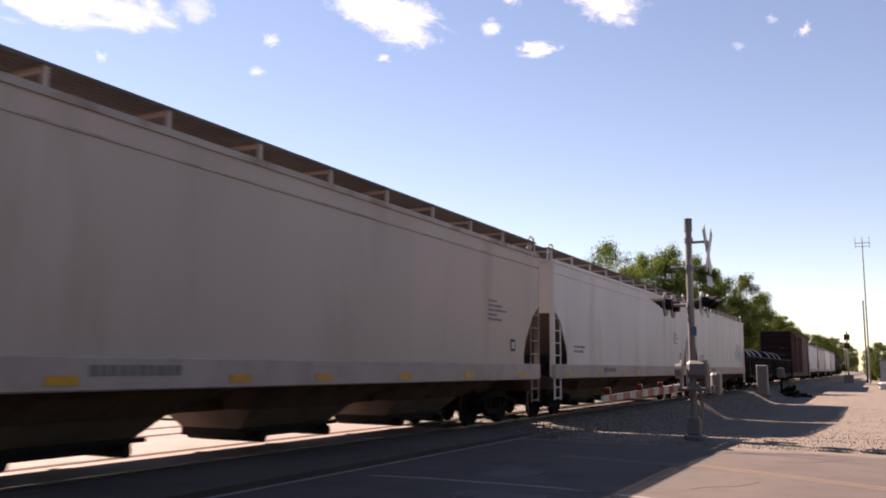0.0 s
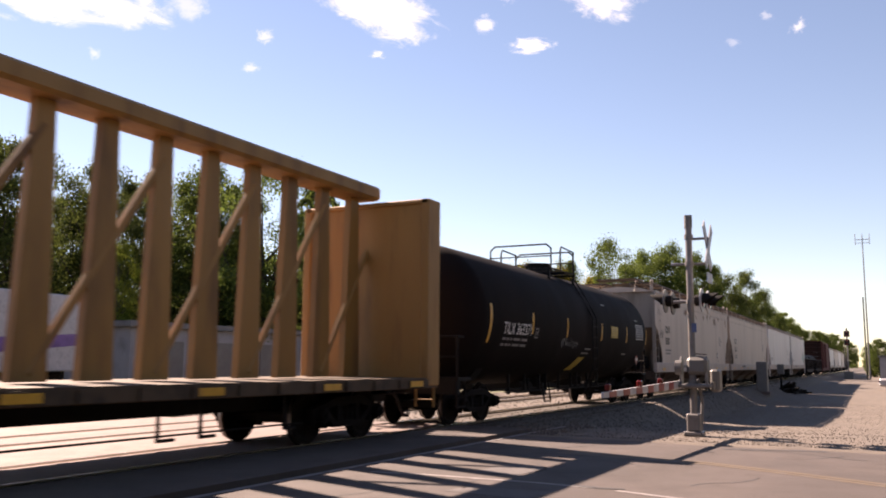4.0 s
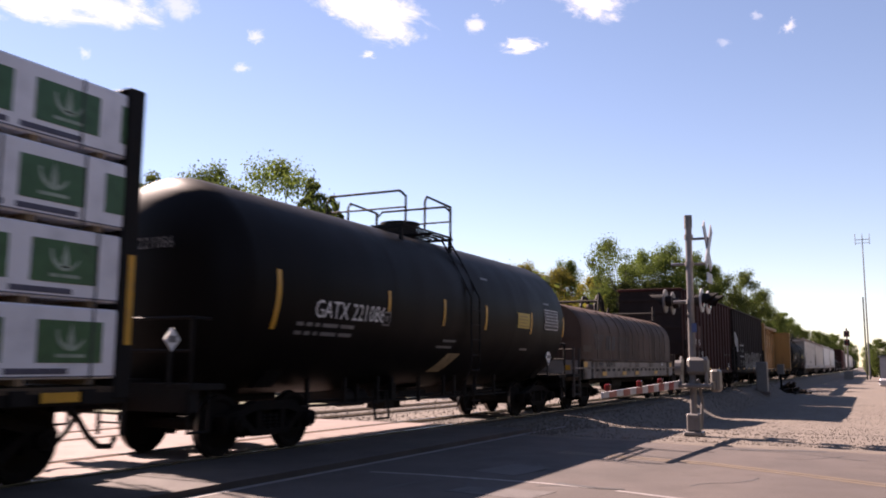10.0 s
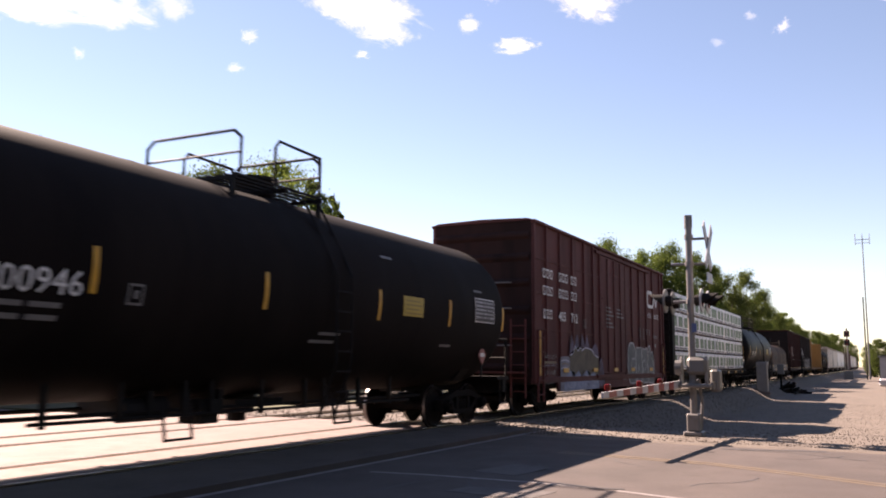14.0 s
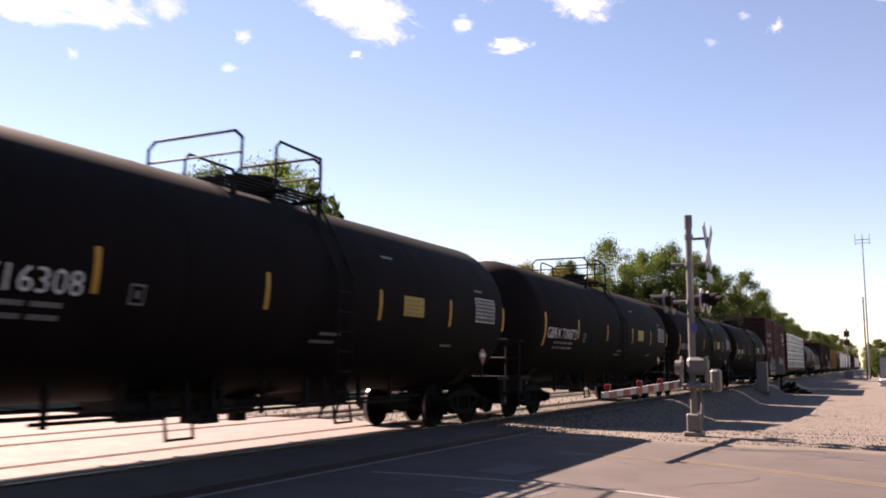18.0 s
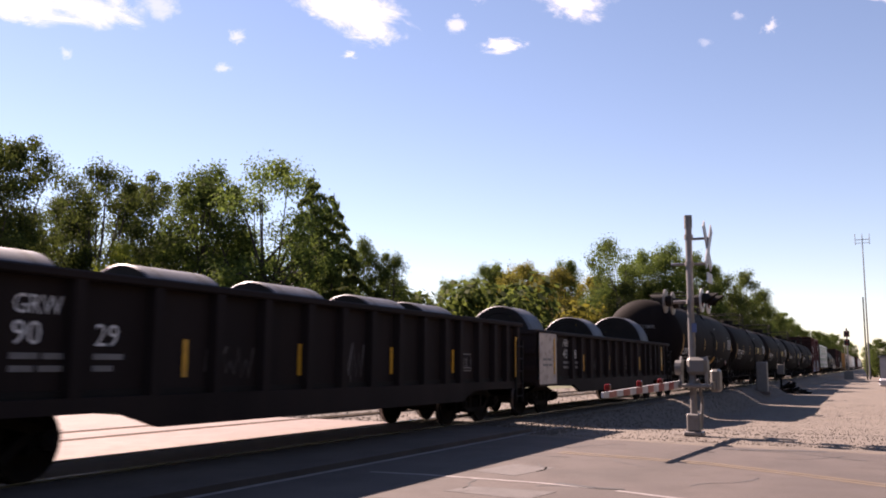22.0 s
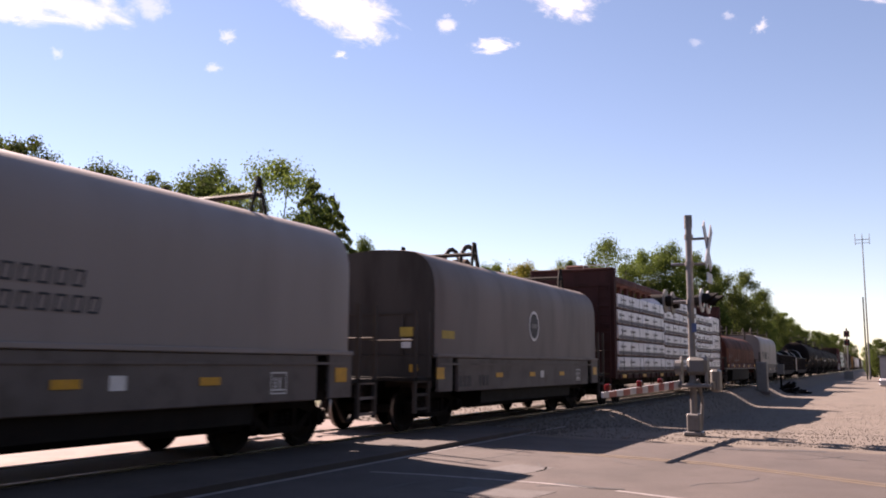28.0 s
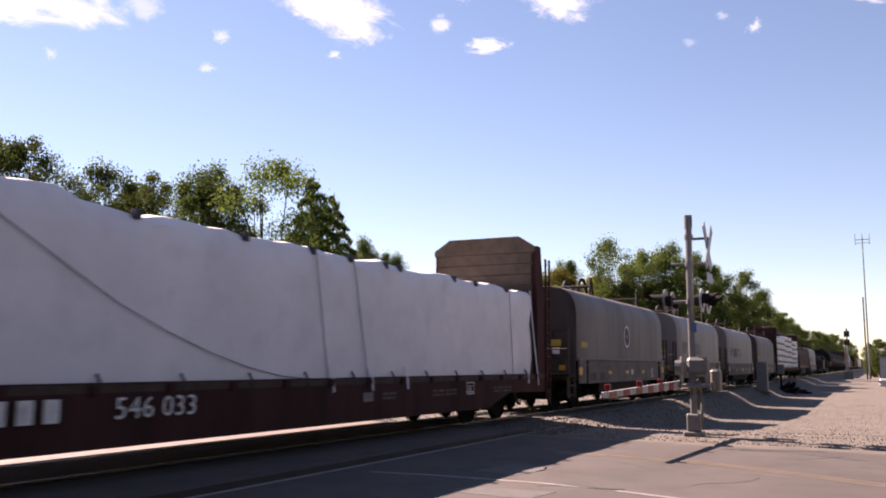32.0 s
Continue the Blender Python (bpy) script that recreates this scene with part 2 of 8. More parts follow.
def pipe(bm, pts, r, n=6):
    """A bent tube through the points, one connected piece."""
    pts = [Vector(p) for p in pts]
    rings = []
    side = None
    for k, p in enumerate(pts):
        u = (p - pts[k - 1]).normalized() if k else (pts[1] - p).normalized()
        v = (pts[k + 1] - p).normalized() if k < len(pts) - 1 else u
        d = (u + v).normalized() if (u + v).length > 1e-4 else u
        side = d.orthogonal().normalized() if side is None else (side - d * side.dot(d)).normalized()
        up = d.cross(side)
        q = 1 / max(0.5, math.cos(u.angle(v) / 2)) if (u.length and v.length) else 1
        rings.append([bm.verts.new(p + (side * math.cos(math.tau * i / n) + up * math.sin(math.tau * i / n)) * r * q) for i in range(n)])
    for a, b in zip(rings, rings[1:]):
        for i in range(n):
            j = (i + 1) % n
            bm.faces.new((a[i], a[j], b[j], b[i]))
    bm.faces.new(rings[0][::-1])
    bm.faces.new(rings[-1])
    return bm


def slab(bm, pts, axis, a, b):
    """A flat outline (list of 2D points) extruded along x, y or z from a to b."""
    def at(p, w):
        return {"x": (w, p[0], p[1]), "y": (p[0], w, p[1]), "z": (p[0], p[1], w)}[axis]
    va = [bm.verts.new(at(p, a)) for p in pts]
    vb = [bm.verts.new(at(p, b)) for p in pts]
    bm.faces.new(va)
    bm.faces.new(vb[::-1])
    for i in range(len(pts)):
        j = (i + 1) % len(pts)
        bm.faces.new((va[i], vb[i], vb[j], va[j]))
    bmesh.ops.recalc_face_normals(bm, faces=bm.faces[:])
    return bm


def B():
    return bmesh.new()


def mesh_of(name, bm, material, smooth=False):
    me = bpy.data.meshes.new(name)
    bm.normal_update()
    bm.to_mesh(me)
    bm.free()
    me.materials.append(material)
    if smooth:
        for p in me.polygons:
            p.use_smooth = True
        me.set_sharp_from_angle(angle=radians(35))
    return me


def part(name, bm, material, parent, label="", smooth=False):
    ob = new(name, bm if isinstance(bm, bpy.types.Mesh) else mesh_of(name, bm, material, smooth))
    if parent:
        ob.parent = parent
    return tagged(ob, label)


def thing(name, label, category, group="", at=(0, 0, 0), rz=0):
    e = new(name)
    e.empty_display_size = 0.3
    e.matrix_basis = pose(*at, 0, 0, rz)
    return tagged(e, label, category, group)


def setting(name, bm, material, label="", smooth=False):
    ob = new(name, mesh_of(name, bm, material, smooth))
    return tagged(ob, label, kind="structure")


def lettering(text, size, x, y, z, material, parent, name="lettering", wrap=None, wide=1.0, label="", mirror_end=False, bold=0.0):
    """Stencilled characters on the side that faces -y (or, mirror_end, on the end that faces -x)."""
    cu = bpy.data.curves.new("text", "FONT")
    cu.body, cu.size, cu.extrude, cu.resolution_u, cu.offset = text, size / 0.7, 0.0, 2, bold
    tmp = bpy.data.objects.new("text", cu)
    scene.collection.objects.link(tmp)
    me = bpy.data.meshes.new_from_object(tmp.evaluated_get(bpy.context.evaluated_depsgraph_get()))
    bpy.data.objects.remove(tmp)
    for v in me.vertices:
        u, w = v.co.x * wide, v.co.y
        if mirror_end:
            v.co = (y, x - u, z + w)
        else:
            v.co = (x + u, y, z + w)
        if wrap:
            r, zc = wrap
            v.co.y = -math.sqrt(max(0.01, (r + 0.006) ** 2 - (v.co.z - zc) ** 2))
    me.materials.clear()
    me.materials.append(material)
    return part(name, me, material, parent, label)


def plate(bm, x0, x1, z0, z1, y, t=0.008, wrap=None):
    """A thin plate on the -y side, bent round a shell where wrap is given."""
    if not wrap:
        return box(bm, x0, x1, y - t, y, z0, z1)
    r, zc = wrap
    n = max(2, int((z1 - z0) / 0.12) + 1)
    col = []
    for i in range(n + 1):
        z = z0 + (z1 - z0) * i / n
        yy = -math.sqrt((r + t) ** 2 - (z - zc) ** 2)
        col.append((bm.verts.new((x0, yy, z)), bm.verts.new((x1, yy, z))))
    for (a, b), (c, d) in zip(col, col[1:]):
        bm.faces.new((a, b, d, c))
    return bm


def bars(bm, x, z, y, widths, h, gap=0.06, t=0.006, wrap=None):
    for w in widths:
        plate(bm, x, x + w, z, z + h, y, t, wrap)
        x += w + gap
    return bm


def stain_mat():
    """Rust that bled into the paint: ragged blotch that fades out to the paint round it."""
    m = bpy.data.materials.new("rust_stain")
    m.use_nodes = True
    n, l = m.node_tree.nodes, m.node_tree.links
    b = n["Principled BSDF"]
    b.inputs["Base Color"].default_value, b.inputs["Roughness"].default_value = (0.25, 0.105, 0.042, 1), 0.8
    tc = n.new("ShaderNodeTexCoord")
    off = n.new("ShaderNodeVectorMath")
    off.operation = "SUBTRACT"
    off.inputs[1].default_value = (0.5, 0.5, 0.5)
    flat = n.new("ShaderNodeVectorMath")
    flat.operation = "MULTIPLY"
    flat.inputs[1].default_value = (1, 0, 1)
    ln = n.new("ShaderNodeVectorMath")
    ln.operation = "LENGTH"
    nz = n.new("ShaderNodeTexNoise")
    nz.inputs["Scale"].default_value, nz.inputs["Detail"].default_value = 4.0, 8
    l.new(tc.outputs["Object"], nz.inputs["Vector"])
    l.new(tc.outputs["Generated"], off.inputs[0])
    l.new(off.outputs[0], flat.inputs[0])
    l.new(flat.outputs[0], ln.inputs[0])
    sb = n.new("ShaderNodeMath")
    sb.operation = "SUBTRACT"
    l.new(nz.outputs["Fac"], sb.inputs[0])
    l.new(ln.outputs["Value"], sb.inputs[1])
    r = n.new("ShaderNodeMapRange")
    r.interpolation_type = "SMOOTHSTEP"
    r.inputs["From Min"].default_value, r.inputs["From Max"].default_value, r.inputs["To Max"].default_value = 0.12, 0.55, 0.75
    l.new(sb.outputs[0], r.inputs["Value"])
    tr = n.new("ShaderNodeBsdfTransparent")
    mx = n.new("ShaderNodeMixShader")
    l.new(r.outputs[0], mx.inputs["Fac"])
    l.new(tr.outputs[0], mx.inputs[1])
    l.new(b.outputs[0], mx.inputs[2])
    l.new(mx.outputs[0], n["Material Output"].inputs["Surface"])
    return m


M_STAIN = stain_mat()


def stains(car, spots, y):
    for x, z, w, hh in spots:
        bm = B()
        bm.faces.new([bm.verts.new(p) for p in ((x - w, y, z - hh), (x + w, y, z - hh), (x + w, y, z + hh), (x - w, y, z + hh))])
        part("rust_stain", bm, M_STAIN, car, "rust bleeding through the paint")

# ---------------------------------------------------------------- the train
TRACK_Y, HW, SPEED = 9.71, 1.55, 13.28
TRAIN = []          # (car, its place along the track at the start)
SHARED = {}
GROUP = "cars of the freight train"


def rail_car(name, front, rear, label, category="freight car"):
    c = (front + rear) / 2
    e = thing(name, label, category, GROUP, (c, TRACK_Y, 0))
    TRAIN.append((e, c))
    return e, (front - rear) / 2


def shared(key, make, material, smooth=False):
    if key not in SHARED:
        SHARED[key] = mesh_of(key, make(), material, smooth)
    return SHARED[key]


def make_wheel():
    bm = B()
    prof = [(0.0, 0.10), (0.10, 0.10), (0.13, 0.04), (0.34, 0.02), (0.39, 0.055), (0.452, 0.055), (0.457, 0.03), (0.462, -0.03), (0.485, -0.055), (0.47, -0.08),
            (0.39, -0.075), (0.34, -0.02), (0.12, -0.04), (0.0, -0.06)]
    n = 28
    rings = []
    for r, y in prof:
        rings.append([bm.verts.new((r * math.cos(i * math.tau / n), -y, r * math.sin(i * math.tau / n))) for i in range(n)] if r else [bm.verts.new((0, -y, 0))])
    for a, b in zip(rings, rings[1:]):
        for i in range(n):
            j = (i + 1) % n
            if len(a) == 1:
                bm.faces.new((a[0], b[i], b[j]))
            elif len(b) == 1:
                bm.faces.new((a[i], b[0], a[j]))
            else:
                bm.faces.new((a[i], b[i], b[j], a[j]))
    bmesh.ops.recalc_face_normals(bm, faces=bm.faces[:])
    return bm


def make_frame():
    """Cast side frame: arched top chord, tension member, columns and axle-box jaws."""
    bm = B()
    slab(bm, [(-1.12, 0.60), (-0.74, 0.69), (-0.40, 0.80), (0.40, 0.80), (0.74, 0.69), (1.12, 0.60), (1.12, 0.50), (0.74, 0.57), (0.40, 0.66), (-0.40, 0.66), (-0.74, 0.57), (-1.12, 0.50)], "y", -0.09, 0.09)
    slab(bm, [(-0.80, 0.58), (-0.44, 0.27), (0.44, 0.27), (0.80, 0.58), (0.66, 0.58), (0.37, 0.37), (-0.37, 0.37), (-0.66, 0.58)], "y", -0.085, 0.085)
    for q in (-1, 1):
        box(bm, q * 0.24, q * 0.35, -0.08, 0.08, 0.30, 0.72)
        for a in (0.71, 1.01):
            box(bm, q * a, q * (a + 0.08), -0.08, 0.08, 0.34, 0.60)
        box(bm, q * 0.76, q * 1.02, -0.06, 0.06, 0.42, 0.60)
    return bm


def make_spring():
    bm = B()
    prof = [(0.055 + 0.02 * (k % 2), 0.36 + 0.028 * k) for k in range(10)]
    rings = [[bm.verts.new((r * math.cos(i * math.tau / 8), r * math.sin(i * math.tau / 8), z)) for i in range(8)] for r, z in prof]
    for a, b in zip(rings, rings[1:]):
        for i in range(8):
            bm.faces.new((a[i], a[(i + 1) % 8], b[(i + 1) % 8], b[i]))
    return bm


def make_cap():
    bm = rod(B(), (0, 0.06, 0), (0, -0.12, 0), 0.12, 10)
    return rod(bm, (0, -0.12, 0), (0, -0.16, 0), 0.06, 6)


def make_bolster():
    bm = box(B(), -0.2, 0.2, -0.95, 0.95, 0.42, 0.72, 0.04)
    rod(bm, (0, 0, 0.7), (0, 0, 0.95), 0.2, 12)
    for s in (-1, 1):
        rod(bm, (s * 0.89, -0.7, 0.457), (s * 0.89, 0.7, 0.457), 0.085, 10)
        box(bm, s * 0.36, s * 0.44, -0.7, 0.7, 0.36, 0.46)
        box(bm, s * 0.30, s * 0.37, -0.8, 0.8, 0.30, 0.52)
        for q in (-1, 1):
            box(bm, s * 0.42, s * 0.33, q * 0.60, q * 0.84, 0.24, 0.66)
    return bm


def make_coupler():
    bm = box(B(), 0.0, 0.55, -0.11, 0.11, 0.76, 1.0, 0.03)
    box(bm, 0.42, 0.72, -0.2, 0.16, 0.72, 1.04, 0.05)
    return bm


def make_hose():
    bm = B()
    pts = [(0.15, -0.45, 0.80), (0.32, -0.46, 0.66), (0.5, -0.44, 0.44), (0.72, -0.40, 0.28), (0.95, -0.36, 0.26), (1.08, -0.3, 0.36)]
    return pipe(bm, pts, 0.04, 6)


def gear(car, half, tc, over=None, rear=None):
    """Two trucks with wheels, frames, springs and bearings, couplers and brake hoses."""
    if "wheel" not in SHARED:
        me = shared("wheel", make_wheel, M_TRUCK, True)
        me.materials.append(M_TREAD)
        for p in me.polygons:
            p.material_index = 1 if 0.453 < math.hypot(p.center.x, p.center.z) < 0.47 and -0.05 < p.center.y < 0.04 else 0
    for s in (1, -1):
        t = part("truck", shared("truck", make_bolster, M_TRUCK), None, car)
        t.location = (tc if s > 0 else -(tc if rear is None else rear), 0, 0)
        for q in (-1, 1):
            f = part("side_frame", shared("side_frame", make_frame, M_TRUCK), None, t)
            f.location.y = q * 1.0
            for x in (-0.16, 0.0, 0.16):
                f = part("spring", shared("spring", make_spring, M_TRUCK), None, t)
                f.location = (x, q * 1.0, 0)
            for w in (-1, 1):
                k = part("wheel", SHARED["wheel"], None, t, "dark steel railway wheel with a polished tread")
                k.location, k.rotation_euler.z = (w * 0.89, q * 0.76, 0.457), 0 if q < 0 else math.pi
                c = part("bearing_cap", shared("bearing_cap", make_cap, M_TRUCK), None, t)
                c.location, c.rotation_euler.z = (w * 0.89, q * 1.1, 0.5), 0 if q < 0 else math.pi
        e = half if over is None else over
        c = part("coupler", shared("coupler", make_coupler, M_TRUCK), None, car)
        c.location.x, c.rotation_euler.z = s * (e - 0.05), 0 if s > 0 else math.pi
        h = part("brake_hose", shared("brake_hose", make_hose, M_BLACK), None, car, "black rubber brake hose")
        h.location.x, h.rotation_euler.z = s * (e - 0.1), 0 if s > 0 else math.pi


def ladder(parent, x, y, z0, z1, rungs, material, w=0.42, axis="x", label=""):
    bm = B()
    for q in (-w / 2, w / 2):
        if axis == "x":
            box(bm, x + q - 0.02, x + q + 0.02, y - 0.03, y + 0.02, z0, z1)
        else:
            box(bm, x - 0.02, x + 0.02, y + q - 0.02, y + q + 0.02, z0, z1)
    for i in range(rungs):
        z = z0 + (z1 - z0) * (i + 0.5) / rungs
        if axis == "x":
            rod(bm, (x - w / 2, y - 0.02, z), (x + w / 2, y - 0.02, z), 0.014, 6)
        else:
            rod(bm, (x, y - w / 2, z), (x, y + w / 2, z), 0.014, 6)
    return part("ladder", bm, material, parent, label)


def reflectors(car, xs, z, y=-HW, w=0.45, h=0.11, wrap=None, upright=False):
    for x in xs:
        bm = plate(B(), x - (h if upright else w) / 2, x + (h if upright else w) / 2, z - (w if upright else h) / 2, z + (w if upright else h) / 2, y - 0.006, 0.006, wrap)
        part("reflector", bm, M_REFL, car, "yellow reflective strip")


M_ENDBR = mat("hopper_end_dark_brown", (0.05, 0.034, 0.026), 0.8, scale=1.0, var=0.25, dirt=(0.022, 0.015, 0.012), dirt_amount=0.5, spec=0.2)
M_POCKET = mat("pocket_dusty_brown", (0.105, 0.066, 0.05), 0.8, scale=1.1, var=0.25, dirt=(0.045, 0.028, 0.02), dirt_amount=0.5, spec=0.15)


def frustum(bm, a, b):
    """Tapered box between two levels, each (x0, x1, half width, z)."""
    r = [[bm.verts.new((x, y, z)) for x, y in ((x0, -w), (x1, -w), (x1, w), (x0, w))] for x0, x1, w, z in (a, b)]
    for i in range(4):
        j = (i + 1) % 4
        bm.faces.new((r[1][i], r[1][j], r[0][j], r[0][i]))
    bm.faces.new(r[0])
    bm.faces.new(r[1][::-1])
    bmesh.ops.recalc_face_normals(bm, faces=bm.faces[:])
    return bm


def covered_hopper(front, rear, marks, paint, label, logo=2.05, trucks=(1.9, 1.25)):
    car, h = rail_car("covered_hopper", front, rear, label)
    top, sill = 4.40, 1.50
    # side sheets with the cut-out corners, slightly bowed
    for s in (-1, 1):
        bm = B()
        slab(bm, [(-h, top), (h, top), (h, 3.05), (h - 0.5, 2.75), (h - 1.0, 2.1), (h - 1.15, 1.75), (h - 1.15, sill), (-h + 1.15, sill), (-h + 1.15, 1.75), (-h + 1.0, 2.1), (-h + 0.5, 2.75), (-h, 3.05)],
             "y", s * (HW - 0.03), s * HW)
        part("side_sheet", bm, paint, car)
        bm = box(B(), -h, h, s * (HW - 0.12), s * (HW + 0.025), 1.09, sill, 0.02)
        part("side_sill", bm, M_SILL, car, "grey steel side sill")
        bm = B()
        box(bm, -h, h, s * (HW - 0.1), s * (HW + 0.03), top - 0.02, top + 0.08)
        box(bm, -h + 0.02, h - 0.02, s * (HW - 0.02), s * (HW + 0.018), top - 0.32, top - 0.29)
        part("roof_rail", bm, M_HOPR if paint is M_HOP else paint, car, "rust-stained roof rail" if paint is M_HOP else "")
    # roof, arched
    bm = B()
    slab(bm, [(-HW + 0.05, top + 0.04), (-0.9, top + 0.2), (0, top + 0.27), (0.9, top + 0.2), (HW - 0.05, top + 0.04)], "x", -h, h)
    part("roof", bm, paint, car)
    # roof walkway frame and grating
    bm = B()
    zt = 4.82
    for y0, y1 in ((-1.42, -0.5), (0.5, 1.42)):
        k = int((2 * h) / 0.11)
        for i in range(k + 1):
            x = -h - 0.1 + (2 * h + 0.2) * i / k
            box(bm, x - 0.02, x + 0.02, y0, y1, zt - 0.03, zt)
        for j in range(9):
            y = y0 + (y1 - y0) * j / 8
            box(bm, -h - 0.1, h + 0.1, y - 0.026, y + 0.026, zt - 0.035, zt + 0.005)
    part("walkway_grating", bm, M_GRATE, car, "dark steel roof walkway grating")
    bm = B()
    slab(bm, [(-0.42, top + 0.2), (-0.36, 4.86), (0.36, 4.86), (0.42, top + 0.2)], "x", -h + 0.5, h - 0.5)
    part("trough_hatch", bm, M_HOPE, car, "long brown trough hatch cover")
    for s in (-1, 1):
        plat = part("roof_end_platform", box(B(), s * (h - 1.0), s * (h + 0.16), -0.03, 0.03, 4.93, 4.97), M_HOPE, car, "raised steel grating over the roof end")
        for i in range(9):
            x = s * (h - 0.95 + 1.1 * i / 8)
            part("grating_bar", box(B(), x - 0.04, x + 0.04, -0.85, 0.85, 4.97, 5.0), M_HOPE, plat)
        for y in (-0.85, 0.85):
            part("platform_bearer", box(B(), s * (h - 1.0), s * (h + 0.16), y - 0.03, y + 0.03, 4.93, 4.97), M_HOPE, plat)
            part("platform_leg", box(B(), s * (h - 0.3), s * (h - 0.25), y - 0.03, y + 0.03, top, 4.93), M_HOPE, plat)
    k = 11
    for i in range(k):
        x = -h + 0.25 + (2 * h - 0.5) * i / (k - 1)
        for s in (-1, 1):
            bm = box(B(), x - 0.03, x + 0.03, s * 1.36, s * 1.42, top + 0.02, zt)
            box(bm, x - 0.025, x + 0.025, s * 0.75, s * 1.4, zt - 0.09, zt - 0.04)
            part("walkway_bracket", bm, paint, car)
    for s in (-1, 1):
        # end walls, slope sheets, corner posts
        bm = B()
        slab(bm, [(-HW + 0.06, 2.95), (HW - 0.06, 2.95), (HW - 0.06, top), (0.9, top + 0.18), (0, top + 0.24), (-0.9, top + 0.18), (-HW + 0.06, top)], "x", s * (h - 0.14), s * (h - 0.1))
        # on M_HOP cars this darker paint includes shade from the neighbouring car
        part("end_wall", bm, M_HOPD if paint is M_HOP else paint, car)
        bm = rod(B(), (s * (h - 0.75), -1.0, 1.5), (s * (h - 0.75), 0.5, 1.5), 0.28, 14)
        part("air_reservoir", bm, M_BLACK, car, "black air reservoir under the slope sheet")
        for q in (-1.1, 1.1):
            part("end_post", box(B(), s * (h - 1.25), s * (h - 1.15), q - 0.06, q + 0.06, 1.1, 2.0), M_HOPE, car)
        bm = B()
        slab(bm, [(s * (h - 0.1), 2.97), (s * (h - 0.16), 3.02), (s * (h - 2.2), 1.25), (s * (h - 2.1), 1.15)], "y", -HW + 0.06, HW - 0.06)
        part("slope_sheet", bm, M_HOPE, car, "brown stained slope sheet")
        for q in (-1, 1):
            bm = B()
            box(bm, s * (h - 0.06), s * h, q * (HW - 0.14), q * HW, 1.15, top)
            box(bm, s * (h - 0.60), s * (h - 0.57), q * (HW - 0.04), q * (HW - 0.01), 1.5, 2.75)
            for z in (1.75, 2.1, 2.45, 2.8):
                rod(bm, (s * (h - 0.6), q * (HW - 0.02), z), (s * h, q * (HW - 0.02), z), 0.016, 6)
            for z in (0.55, 0.85):
                rod(bm, (s * (h - 0.55), q * (HW - 0.02), z), (s * (h - 0.05), q * (HW - 0.02), z), 0.018, 6)
            for x in (0.05, 0.55):
                box(bm, s * (h - x - 0.02), s * (h - x + 0.02), q * (HW - 0.04), q * HW, 0.5, 1.15)
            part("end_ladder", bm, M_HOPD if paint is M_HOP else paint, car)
        bm = box(B(), s * (h - 2.2), s * (h + 0.1), -0.35, 0.35, 0.8, 1.2)
        box(bm, s * (h - 0.3), s * (h + 0.05), -HW + 0.1, HW - 0.1, 0.80, 1.15)
        for y in (-0.8, 0.8):
            box(bm, s * (h - 0.55), s * (h - 0.45), y - 0.05, y + 0.05, 1.1, 2.6)
        part("end_frame", bm, M_ENDBR, car, "dark brown end frame")
        # roof end handrail loops
        for q in (-1.4, -0.75):
            bm = pipe(B(), [(s * (h - 0.4), q, zt), (s * (h - 0.3), q, zt + 0.12), (s * (h - 0.02), q, zt + 0.1), (s * (h + 0.12), q, top + 0.05)], 0.022)
            part("roof_handrail", bm, paint, car)
    # three discharge pockets that widen up to the sills
    k = h / 9.475
    for m, back, fore in ((-4.4, 2.5, 2.1), (0.05, 2.15, 2.2), (4.4, 2.05, 2.5)):
        m *= k
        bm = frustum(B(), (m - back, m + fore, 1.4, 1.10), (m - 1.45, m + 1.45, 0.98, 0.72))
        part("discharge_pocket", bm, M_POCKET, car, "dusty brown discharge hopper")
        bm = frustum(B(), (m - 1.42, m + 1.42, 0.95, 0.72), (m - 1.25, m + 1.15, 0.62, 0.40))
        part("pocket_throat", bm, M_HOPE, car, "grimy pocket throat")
        bm = box(B(), m - 1.2, m + 1.1, -0.66, 0.66, 0.26, 0.40)
        box(bm, m - 1.42, m + 1.3, -0.72, -0.66, 0.36, 0.42)
        part("outlet_gate", bm, M_BLACK, car, "black outlet gate")
        for q in (-0.95, 0.85):
            part("gate_pinion", rod(B(), (m + q, -0.85, 0.27), (m + q, 0.7, 0.27), 0.085, 8), M_BLACK, car)
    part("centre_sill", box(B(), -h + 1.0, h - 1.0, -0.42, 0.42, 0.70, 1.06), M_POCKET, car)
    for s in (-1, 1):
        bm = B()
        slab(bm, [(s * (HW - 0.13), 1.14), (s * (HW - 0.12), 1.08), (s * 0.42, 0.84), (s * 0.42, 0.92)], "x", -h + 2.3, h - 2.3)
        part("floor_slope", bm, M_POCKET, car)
    reflectors(car, [k * x for x in (-8.2, -5.2, -2.3, -0.3, 2.33, 5.11, 8.16)], 1.22, -HW - 0.025)
    if marks:
        a, b = marks
        lettering(a, 0.29, -h + 1.72, -HW - 0.006, 2.78, M_DARKST, car, wide=0.90, bold=0.010)
        lettering(b, 0.29, -h + 1.68, -HW - 0.006, 2.28, M_DARKST, car, wide=0.90, bold=0.010)
        lettering(a, 0.16, 0.45, -h + 0.09, 4.0, M_DARKST, car, mirror_end=True)
        lettering(b, 0.16, 0.45, -h + 0.09, 3.8, M_DARKST, car, mirror_end=True)
